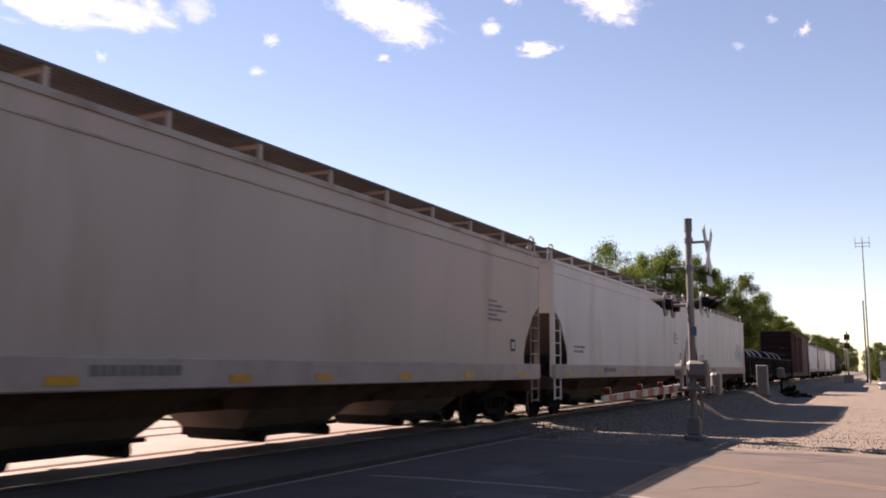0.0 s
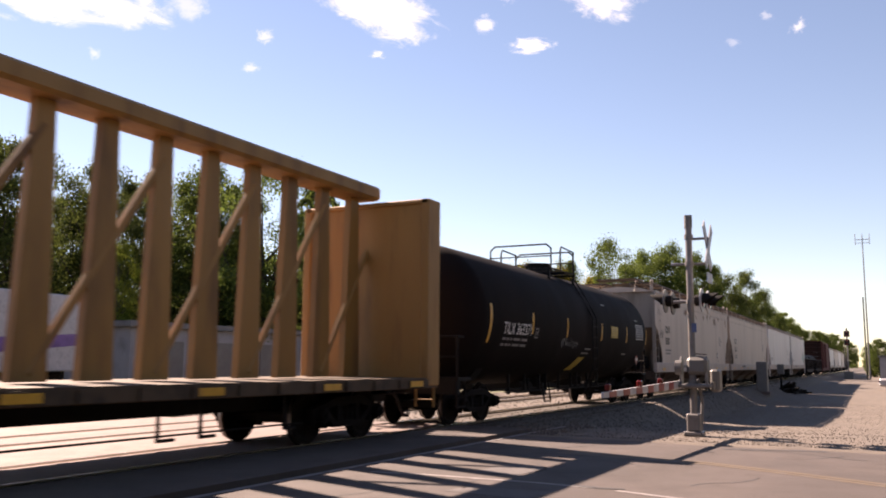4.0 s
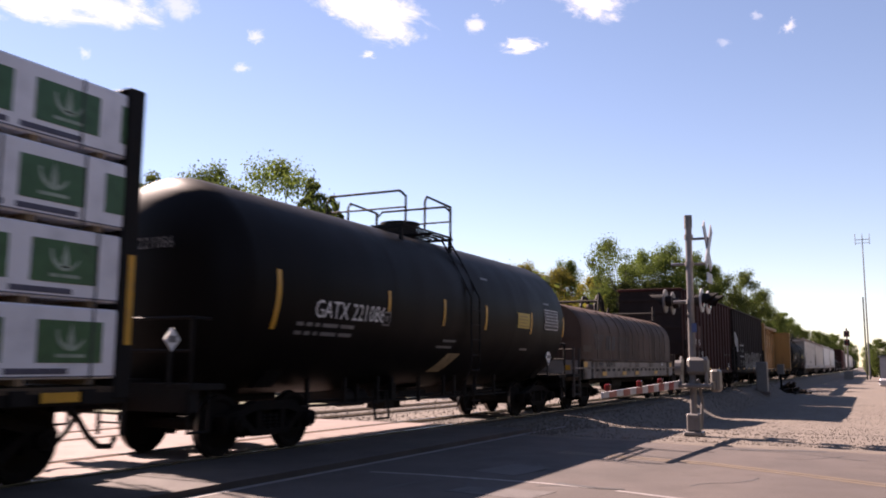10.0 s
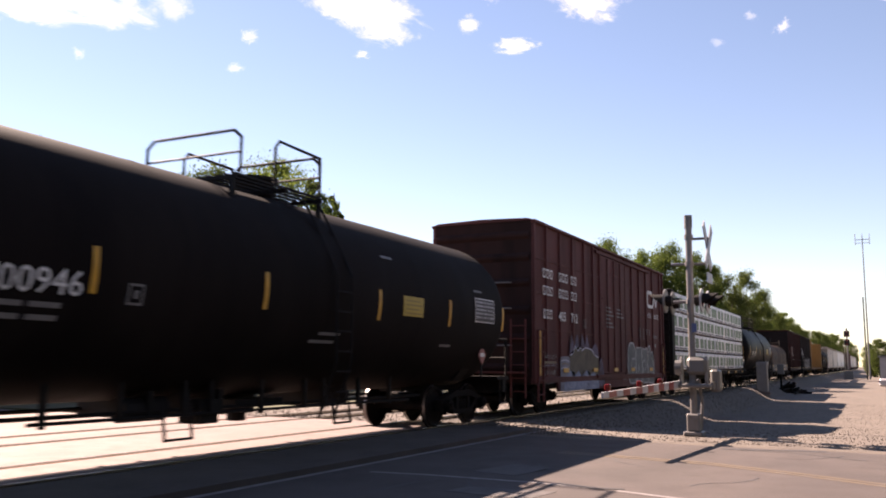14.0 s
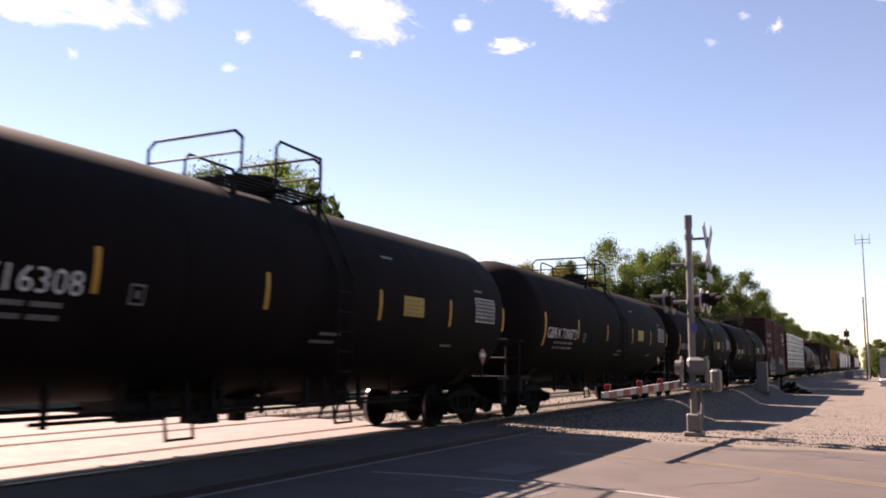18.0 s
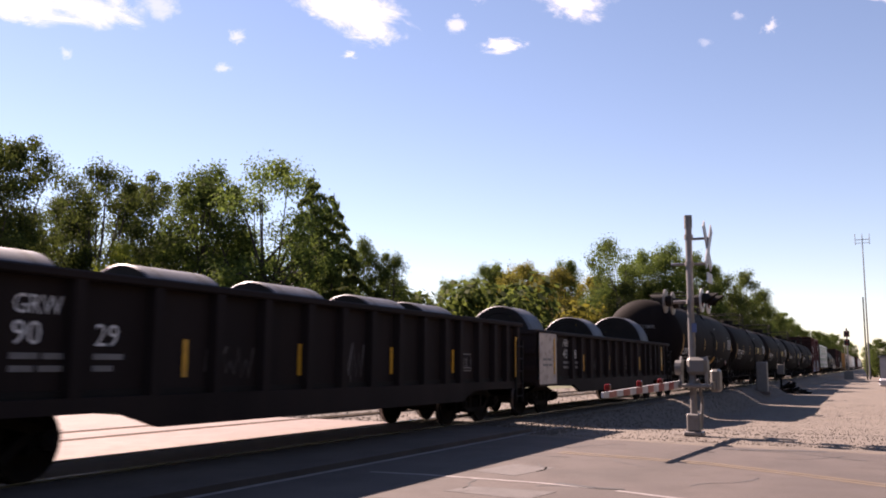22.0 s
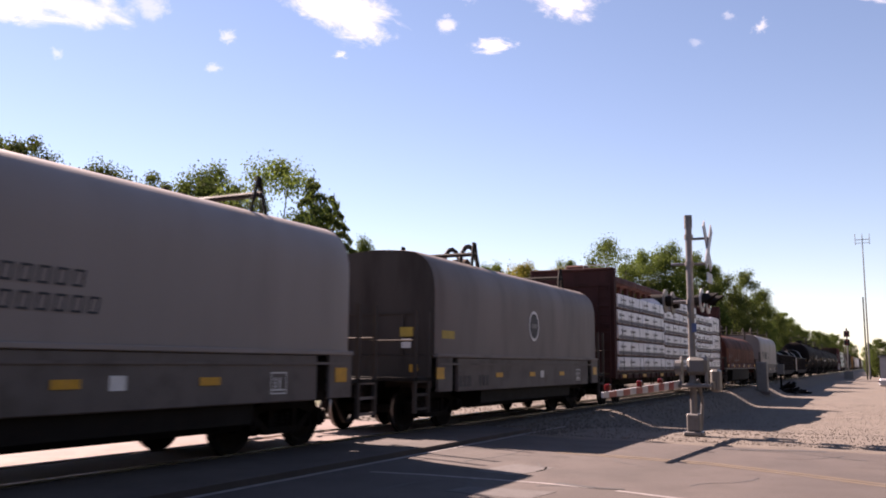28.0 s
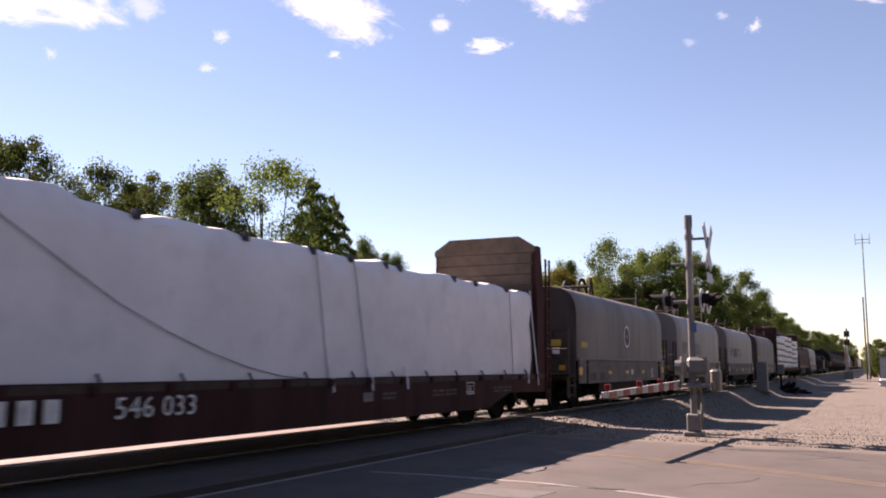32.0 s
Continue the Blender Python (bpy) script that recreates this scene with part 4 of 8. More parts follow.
    gear(car, h, h - 1.65)
    return car, h


def boxcar(front, rear, paint, label, top=5.25, sill=0.90, detail=True):
    car, h = rail_car("boxcar", front, rear, label)
    for s in (-1, 1):
        bm = box(B(), -h, h, s * (HW - 0.09), s * (HW - 0.06), sill + 0.1, top)
        part("side_sheet", bm, paint, car)
        posts = [-h + 0.05, -h + 1.0, -h + 2.15, -h + 3.3, -h + 4.45, -h + 5.4, -h + 6.15, -h + 9.3, -h + 10.3, -h + 11.4, -h + 12.5, -h + 13.6, h - 0.6, h - 0.05]
        for x in posts:
            if abs(x) > h:
                continue
            bm = box(B(), x - 0.05, x + 0.05, s * (HW - 0.06), s * HW, sill + 0.1, top - 0.05)
            part("side_post", bm, paint, car)
        for z in (2.35, 3.35, 4.3):
            for a, b in zip(posts, posts[1:]):
                if abs(a + b) / 2 < h and not (a > -h + 6 and b < -h + 9.4):
                    box_bm = box(B(), a + 0.05, b - 0.05, s * (HW - 0.06), s * (HW - 0.035), z - 0.025, z + 0.025)
                    part("panel_seam", box_bm, paint, car)
        # sliding plug door
        bm = box(B(), -h + 6.25, -h + 9.2, s * (HW - 0.06), s * (HW - 0.005), sill + 0.2, top - 0.25, 0.015)
        d = part("door", bm, paint, car, "oxide red sliding plug door")
        for x in (-h + 6.9, -h + 7.7, -h + 8.5):
            part("lock_rod", rod(B(), (x, s * (HW + 0.02), sill + 0.25), (x, s * (HW + 0.02), top - 0.3), 0.022, 6), paint, d)
        for z in (1.6, 2.6, 3.6, 4.5):
            part("door_bar", box(B(), -h + 6.3, -h + 9.15, s * (HW - 0.005), s * (HW + 0.012), z - 0.03, z + 0.03), paint, d)
        for z in (sill + 0.12, top - 0.2):
            bm = box(B(), -h + 5.6, -h + 13.0, s * (HW - 0.05), s * (HW + 0.04), z - 0.04, z + 0.05)
            part("door_track", bm, paint, car)
        bm = box(B(), -h, h, s * (HW - 0.14), s * (HW + 0.01), sill - 0.02, sill + 0.16, 0.02)
        slab(bm, [(-h + 1.8, sill), (h - 1.8, sill), (h - 1.95, sill - 0.27), (-h + 1.95, sill - 0.27)], "y", s * (HW - 0.1), s * (HW - 0.003))
        part("side_sill", bm, paint, car)
        bm = box(B(), -h - 0.03, h + 0.03, s * (HW - 0.1), s * (HW + 0.03), top - 0.06, top + 0.02, 0.01)
        part("eave", bm, paint, car)
    bm = B()
    slab(bm, [(-HW - 0.01, top), (-HW + 0.2, top + 0.06), (0, top + 0.1), (HW - 0.2, top + 0.06), (HW + 0.01, top)], "x", -h - 0.04, h + 0.04)
    part("roof", bm, paint, car)
    for s in (-1, 1):
        bm = box(B(), s * (h - 0.06), s * h, -HW + 0.03, HW - 0.03, sill, top)
        part("end_wall", bm, M_OXD, car, "dark end wall")
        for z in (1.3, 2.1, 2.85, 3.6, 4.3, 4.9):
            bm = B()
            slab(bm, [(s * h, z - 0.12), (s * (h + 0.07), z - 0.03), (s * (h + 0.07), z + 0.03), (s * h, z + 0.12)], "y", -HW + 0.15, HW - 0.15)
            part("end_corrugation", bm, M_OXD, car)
        ladder(car, s * (h - 0.35), -HW - 0.03, 0.4, 2.3, 5, paint)
        ladder(car, s * (h + 0.09), -1.1, 0.5, 2.6, 6, paint, axis="y")
        bm = box(B(), s * (h - 2.6), s * (h + 0.2), -0.3, 0.3, 0.75, 1.0)
        box(bm, s * h, s * (h + 0.3), -1.3, 1.3, 1.15, 1.2)
        part("end_sill", bm, paint, car)
        bm = B()
        for z in (1.9, 2.9, 3.6):
            bm = pipe(B(), [(s * (h + 0.05), -0.9, z), (s * (h + 0.14), -0.85, z), (s * (h + 0.14), -0.4, z), (s * (h + 0.05), -0.35, z)], 0.018)
            part("grab_iron", bm, M_ALU, car)
    bm = box(B(), -h + 0.1, h - 0.1, -HW + 0.15, HW - 0.15, sill - 0.05, sill + 0.05)
    box(bm, -h, h, -0.3, 0.3, 0.62, sill)
    part("underframe", bm, M_BLACK, car)
    gear(car, h, h - 1.77, None, h - 1.57)
    return car, h


def coil_car(front, rear, cover, sillm, label, kind="grey", mark=None, endm=None, lower=None, frame_x=3.65):
    """Steel coil car: one long hood with flat ends on a trough frame. front and rear are the ends of the hood."""
    car, h = rail_car("coil_car", front, rear, label)
    fr = h + 0.95
    grey = kind == "grey"
    if grey:
        arc = [(-1.50, 1.58), (-1.50, 2.9), (-1.485, 3.15), (-1.43, 3.36), (-1.33, 3.54), (-1.18, 3.68), (-1.0, 3.77), (-0.75, 3.81), (-0.4, 3.84), (0, 3.86)]
    else:
        arc = [(-1.50, 1.55), (-1.50, 2.45), (-1.46, 2.66), (-1.36, 2.88), (-1.2, 3.06), (-1.0, 3.2), (-0.7, 3.32), (-0.35, 3.39), (0, 3.42)]
    full = arc + [(-y, z) for y, z in arc[-2::-1]]
    bm = B()
    rings = [[bm.verts.new((x, y * f, z - (1 - f) * 0.5)) for y, z in full] for x, f in [(-h, 0.985), (-h + 0.04, 1.0)] + [(x, 1.0) for x in np.linspace(-h + 1.2, h - 1.2, 9)] + [(h - 0.04, 1.0), (h, 0.985)]]
    for a, b in zip(rings, rings[1:]):
        for i in range(len(full) - 1):
            bm.faces.new((a[i], b[i], b[i + 1], a[i + 1]))
    bmesh.ops.recalc_face_normals(bm, faces=bm.faces[:])
    hood = part("hood", bm, cover, car, smooth=True)
    if lower:
        hood.data.materials.append(lower)
        for p in hood.data.polygons:
            p.material_index = 1 if p.center.z < 2.46 else 0
    z0 = arc[0][1]
    for s in (-1, 1):
        bm = B()
        slab(bm, [(y * 0.98, z - 0.012) for y, z in full], "x", s * (h - 0.03), s * (h + 0.002))
        # grey cars: shade on the hood end is put into its paint
        e = part("hood_end", bm, (endm or M_COILE) if grey else cover, car, "end sheet of the hood, shade in its colour on grey cars")
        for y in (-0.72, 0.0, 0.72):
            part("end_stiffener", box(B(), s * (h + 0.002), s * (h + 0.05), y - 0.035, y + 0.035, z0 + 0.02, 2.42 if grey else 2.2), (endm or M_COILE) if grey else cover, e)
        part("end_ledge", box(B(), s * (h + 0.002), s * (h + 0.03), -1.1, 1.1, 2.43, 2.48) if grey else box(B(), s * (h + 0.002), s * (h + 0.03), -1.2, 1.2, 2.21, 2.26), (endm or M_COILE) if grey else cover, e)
        part("hood_flange", box(B(), -h - 0.02, h + 0.02, s * 1.47, s * 1.585, z0 - 0.05, z0 + 0.02, 0.01), cover, car)
        if grey:
            part("end_notice", box(B(), s * (h + 0.05), s * (h + 0.056), -0.95, -0.72, 1.72, 1.92), M_WHITE, e, "small white notice plate")
            part("end_notice", box(B(), s * (h + 0.05), s * (h + 0.056), -1.0, -0.68, 1.96, 2.16), M_YPANEL, e, "small yellow notice plate")
    if kind == "brown":
        for x in (-4.64, -3.17, -1.98, -1.1, -0.18, 0.7, 1.58, 2.5, 3.4, 4.3, 5.2):
            part("hood_strap", plate(B(), x - 0.028, x + 0.028, z0 + 0.05, 2.42, -1.502, 0.012), M_STRAPB, car, "pale hold-down strap")
            bm = pipe(B(), [(x - 0.02 - 0.03 * k, y - 0.015, z + 0.012) for k, (y, z) in enumerate(arc[1:6])], 0.012, 5)
            part("hood_cord", bm, M_STRAPB, car, "slack cord over the hood")
    # lifting brackets, spreader bar and bail on the hood
    zt = arc[-1][1]
    for x in (-2.66, 3.68) if grey else (-2.7, 5.4):
        for q in (-1, 1):
            bm = pipe(B(), [(x - 0.2, q * 1.02, zt - 0.14), (x - 0.02, q * 1.0, zt + 0.46), (x + 0.02, q * 1.0, zt + 0.46), (x + 0.2, q * 1.02, zt - 0.14)], 0.038, 6)
            part("lifting_bracket", bm, M_BLACK, car, "dark steel lifting bracket")
        part("spreader_bar", pipe(B(), [(x, -1.05, zt + 0.2), (x, 1.05, zt + 0.2)], 0.05, 6), M_BLACK, car)
    bx_ = -1.35 if grey else -0.3
    for q in (-1, 1):
        pts = [(bx_ + q * 0.2 + 0.55 * math.cos(t), q * 0.34, zt - 0.05 + 0.62 * math.sin(t)) for t in np.linspace(0, math.pi, 9)]
        part("bail_arm", pipe(B(), pts, 0.06, 6), M_BLACK, car, "dark curved bail arm")
    part("bail_drum", slab(B(), [(bx_ + 0.24 * math.cos(t), zt - 0.03 + 0.3 * math.sin(t)) for t in np.linspace(0, math.pi, 11)], "y", -0.2, 0.2), M_COILB, car, "rusty curved bail drum")
    # frame
    bot = 0.80 if grey else 0.96 if kind == "brown" else 1.24
    for s in (-1, 1):
        part("side_sill", box(B(), -h + 1.0, h - 1.0, s * (HW - 0.1), s * HW, bot, z0 - 0.055, 0.015), sillm, car)
        # black plate added to make the recess beside the sill dark
        part("inner_web", box(B(), -h + 0.1, h - 0.1, s * (HW - 0.5), s * (HW - 0.46), 0.9, z0 - 0.06), M_BLACK, car)
        if grey:
            part("side_rail", box(B(), -h + 0.1, h - 0.1, s * (HW - 0.06), s * (HW + 0.025), 1.37, 1.41), sillm, car)
        elif kind == "brown":
            part("side_rail", box(B(), -fr, fr, s * (HW - 0.06), s * (HW + 0.03), 1.27, 1.31), sillm, car)
            # no holes: black plates draw the shade inside the slots
            for k in range(17):
                x = -h + 1.3 + k * 0.64
                part("stake_slot", box(B(), x, x + 0.3, s * HW, s * (HW + 0.004), 1.18, 1.265), M_BLACK, car, "black plate drawn as the shade of a slot")
        else:
            part("side_rail", box(B(), -fr, fr, s * (HW - 0.08), s * (HW + 0.03), 1.19, 1.235), M_ALU, car, "thin bright rail edge")
    bm = box(B(), -fr, fr, -0.35, 0.35, 0.7, 1.1)
    part("centre_sill", bm, M_BLACK, car)
    if kind == "brown":
        bm = rod(B(), (-1.9, -0.95, 0.72), (-0.7, -0.95, 0.72), 0.24, 14)
        part("air_reservoir", bm, M_BLACK, car, "black air reservoir")
        part("brake_pipe", pipe(B(), [(-4.5, -1.1, 0.84), (4.4, -1.1, 0.84)], 0.035), M_BLACK, car)
        part("floor_trough", slab(B(), [(-1.45, 1.1), (1.45, 1.1), (0.9, 0.78), (-0.9, 0.78)], "x", -h + 2.1, h - 2.1), M_BLACK, car)
    else:
        part("centre_trough", slab(B(), [(-1.45, 1.1), (1.45, 1.1), (1.4, 0.50), (1.1, 0.38), (-1.1, 0.38), (-1.4, 0.50)], "x", -h + 2.5, h - 2.4), M_BLACK, car)
    # grey cars: end fittings take the shade-darkened paint too
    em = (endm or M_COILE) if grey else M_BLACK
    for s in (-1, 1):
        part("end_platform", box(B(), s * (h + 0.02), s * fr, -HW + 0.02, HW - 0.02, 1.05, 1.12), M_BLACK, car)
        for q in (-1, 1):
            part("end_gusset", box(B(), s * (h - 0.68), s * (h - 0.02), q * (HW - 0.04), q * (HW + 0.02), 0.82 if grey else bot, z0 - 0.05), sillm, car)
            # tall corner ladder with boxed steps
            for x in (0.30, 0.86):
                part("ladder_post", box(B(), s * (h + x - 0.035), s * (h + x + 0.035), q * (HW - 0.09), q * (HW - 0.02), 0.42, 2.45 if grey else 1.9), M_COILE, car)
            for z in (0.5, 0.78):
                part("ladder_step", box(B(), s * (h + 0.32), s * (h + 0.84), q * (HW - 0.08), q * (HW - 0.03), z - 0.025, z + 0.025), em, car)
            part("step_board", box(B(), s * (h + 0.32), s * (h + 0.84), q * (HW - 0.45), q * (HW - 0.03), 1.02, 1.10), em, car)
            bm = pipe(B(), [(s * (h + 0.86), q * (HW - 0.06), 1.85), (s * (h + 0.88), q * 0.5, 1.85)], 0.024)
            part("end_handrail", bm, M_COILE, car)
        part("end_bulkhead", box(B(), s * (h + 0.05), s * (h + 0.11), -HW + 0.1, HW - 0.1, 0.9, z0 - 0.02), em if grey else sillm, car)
        part("end_reflector", box(B(), s * (h + 0.11), s * (h + 0.118), -1.15, -0.95, 1.22, 1.38), M_REFL, car, "small amber end reflector")
        part("brake_wheel", rod(B(), (s * (fr - 0.3), 0.6, 1.95), (s * (fr - 0.22), 0.6, 1.95), 0.28, 14), M_BLACK, car)
    y = -HW - 0.004
    if grey:
        reflectors(car, [-2.4, -0.2, 2.14], 1.14, y, 0.4, 0.11)
        part("label_panel", box(B(), 0.42, 0.68, y - 0.004, y, 1.05, 1.23), M_WHITE, car, "small white data plate")
        frame_mark(car, frame_x - 0.2, frame_x + 0.2, 0.92, 1.26, y - 0.002, M_WHITE)
    elif kind == "brown":
        reflectors(car, [-4.09, -1.6, 0.18, 3.23], 1.10, y, 0.5, 0.13)
        frame_mark(car, 4.28, 4.64, 1.38, 1.50, y - 0.002, M_WHITE)
    else:
        reflectors(car, [-3.71, -1.64, 0.35, 2.89], 1.36, y, 0.42, 0.13)
        part("label_panel", box(B(), 0.66, 0.8, y - 0.004, y, 1.30, 1.50), M_WHITE, car, "small white data plate")
        bars_bm = bars(B(), -2.7, 1.42, -HW, [0.3, 0.36], 0.045)
        part("small_stencil", bars_bm, M_GREYST, car)
        part("small_stencil", bars(B(), 3.35, 1.42, -HW, [0.3, 0.36], 0.045), M_GREYST, car)
    for x in (-h + 0.1, h - 0.35):
        part("reflector", box(B(), x - 0.17, x + 0.17, -HW - 0.032, -HW - 0.022, 1.08 if grey else 1.32, 1.32 if grey else 1.48), M_REFL, car, "square amber reflector")
    if mark:
        lettering(mark[0], 0.24 if grey else 0.19, mark[1], -HW - 0.008, 0.9 if grey else 1.33, M_WHITE if kind == "rust" else M_BLACK, car, bold=0.003 if kind == "rust" else 0.010)
    ins = {"grey": (1.25, 0.87), "brown": (0.35, 1.5), "rust": (0.37, 1.5)}[kind]
    gear(car, h, h - ins[0], fr, h - ins[1])
    return car, h


def stripes_mark(car, x, z, y=-1.506, s=1.0, ink=None):
    """Railroad emblem as plain shapes: speed stripes, two slanted blocks and rows of hollow bars."""
    ink = ink or M_DARKST
    for i in range(6):
        w = (1.72 - i * 0.13) * s
        zz = z + (0.66 - i * 0.125) * s
        part("emblem_stripe", slab(B(), [(x + i * 0.05 * s, zz), (x + w, zz), (x + w - 0.05 * s, zz + 0.07 * s), (x + i * 0.05 * s, zz + 0.07 * s)], "y", y - 0.006, y), ink, car)
    for a, w in ((2.0, 0.3), (2.4, 0.36), (2.98, 0.62)):
        a = x + a * s
        part("emblem", slab(B(), [(a, z), (a + w * s, z), (a + (w + 0.16) * s, z + 0.72 * s), (a + 0.16 * s, z + 0.72 * s)], "y", y - 0.006, y), ink, car, "dark slanted block emblem")
    for j, n in enumerate((7, 8)):
        hollow_marks(car, x + 3.98 * s, z + (0.42 - j * 0.4) * s, y - 0.003, n, 0.23 * s, 0.29 * s, 0.08 * s, ink, 0.055 * s, 0.15)


def end_mark(car, h, z=2.78):
    """The same emblem, small, on the rear end of the hood, as plain stripes and blocks."""
    xx = -h - 0.008
    for i in range(4):
        part("emblem_stripe", box(B(), xx, xx + 0.006, 0.12, 0.72 - 0.06 * i, z + 0.045 * i, z + 0.045 * i + 0.025), M_DARKST, car)
    for a, b in ((-0.16, 0.02), (-0.42, -0.2)):
        part("emblem", box(B(), xx, xx + 0.006, a, b, z, z + 0.17), M_DARKST, car, "small dark block emblem")
    part("small_stencil", box(B(), xx, xx + 0.006, -0.15, 0.25, z - 0.2, z - 0.11), M_GREYB, car)


def oval_mark(car, x, z, y=-1.506):
    def ell(bm, a, b, t0, t1):
        slab(bm, [(x + a * math.cos(i * math.tau / 28), z + b * math.sin(i * math.tau / 28)) for i in range(28)], "y", y - t1, y - t0)
    bm = B()
    ell(bm, 0.36, 0.40, 0, 0.004)
    part("emblem", bm, M_WHITE, car, "white oval emblem")
    bm = B()
    ell(bm, 0.30, 0.33, 0.004, 0.008)
    part("emblem", bm, M_DARKST, car, "dark oval emblem")
    bm = box(B(), x - 0.2, x + 0.2, y - 0.012, y - 0.008, z - 0.06, z + 0.06)
    part("emblem", bm, M_GREYST, car)


def centerbeam(front, rear, paint, label, chord=None, deck=1.13, truck=2.6, wide=0.45, slim=None, chord_z=4.84, back=None):
    """Centerbeam flat car: deck, end bulkheads, central truss."""
    car, h = rail_car("centerbeam_flat_car", front, rear, label)
    top = 4.8
    for s in (-1, 1):
        wd = slim if slim and s > 0 else wide
        bm = box(B(), s * (h - wd), s * h, -HW, HW, 1.0, top - 0.1, 0.0)
        part("end_bulkhead", bm, paint, car)
        for z in (1.9, 2.7, 3.5, 4.2):
            part("bulkhead_rib", box(B(), s * h, s * (h + 0.05), -HW + 0.1, HW - 0.1, z - 0.05, z + 0.05), paint, car)
        for q in (-1, 1):
            part("bulkhead_post", box(B(), s * (h - wd - 0.05), s * (h + 0.03), q * (HW - 0.16), q * (HW + 0.02), 0.95, top, 0.02), paint, car)
        bm = box(B(), s * (h - wd - 0.05), s * (h + 0.04), -HW, HW, top - 0.1, top, 0.02)
        part("bulkhead_cap", bm, paint, car)
        ladder(car, s * (h + 0.08), -1.2, 0.5, 4.2, 12, paint, axis="y")
        bm = box(B(), s * (h - 3), s * (h + 0.3), -0.3, 0.3, 0.75, 1.05)
        part("end_sill", bm, M_BLACK, car)
    # top chord and truss
    bm = box(B(), -h + 0.4, h - 0.4, -0.36, 0.36, chord_z, chord_z + 0.3, 0.06)
    part("top_chord", bm, chord or paint, car)
    n = 20
    for i in range(n):
        x = -h + 1.0 + (2 * h - 2.0) * i / (n - 1)
        bm = B()
        slab(bm, [(x - 0.28, deck), (x + 0.28, deck), (x + 0.24, 2.3), (x + 0.15, chord_z), (x - 0.15, chord_z), (x - 0.24, 2.3)], "y", -0.07, 0.07)
        part("truss_post", bm, paint, car)
        if i % 2 == 0 and i < n - 1:
            x2 = x + (2 * h - 2.0) / (n - 1) * 2
            bm = B()
            pipe(bm, [(x, -0.02, deck + 0.1), (x2, -0.02, 4.5)], 0.075, 6)
            part("truss_diagonal", bm, paint, car)
    bm = box(B(), -h, h, -HW, HW, deck - 0.09, deck - 0.02)
    part("deck", bm, M_GRIME, car, "grimy steel deck")
    for s in (-1, 1):
        bm = box(B(), -h, h, s * (HW - 0.08), s * HW, 0.9, deck - 0.03, 0.015)
        for i in range(24):
            x = -h + 0.6 + (2 * h - 1.2) * i / 23
            box(bm, x - 0.1, x + 0.1, s * HW, s * (HW + 0.05), 0.92, deck - 0.05)
        part("side_sill", bm, M_GRIME if paint is M_YEL else paint, car)
    bm = box(B(), -h, h, -0.3, 0.3, 0.6, 0.95)
    part("centre_sill", bm, M_BLACK, car)
    bm = B()
    for x in (-6, -4.6, -4.2, -1.2, -0.4, 3.8, 4.6, 6.5):
        pipe(bm, [(x, -1.2, 0.92), (x, -1.2, 0.36), (x + 0.3, -1.2, 0.36)], 0.025)
    pipe(bm, [(-7, -1.2, 0.42), (7, -1.2, 0.42)], 0.016)
    part("brake_piping", bm, M_BLACK, car)
    reflectors(car, [-h + 1.0 + i * (2 * h - 2) / 7 for i in range(8)], 1.0, -HW - 0.052, 0.5, 0.11)
    gear(car, h, h - truck, rear=h - (back or truck))
    return car, h


M_BOARD = mat("board_edge_brown", (0.16, 0.085, 0.06), 0.8, scale=3, var=0.25, dirt=(0.06, 0.035, 0.03), dirt_amount=0.4)


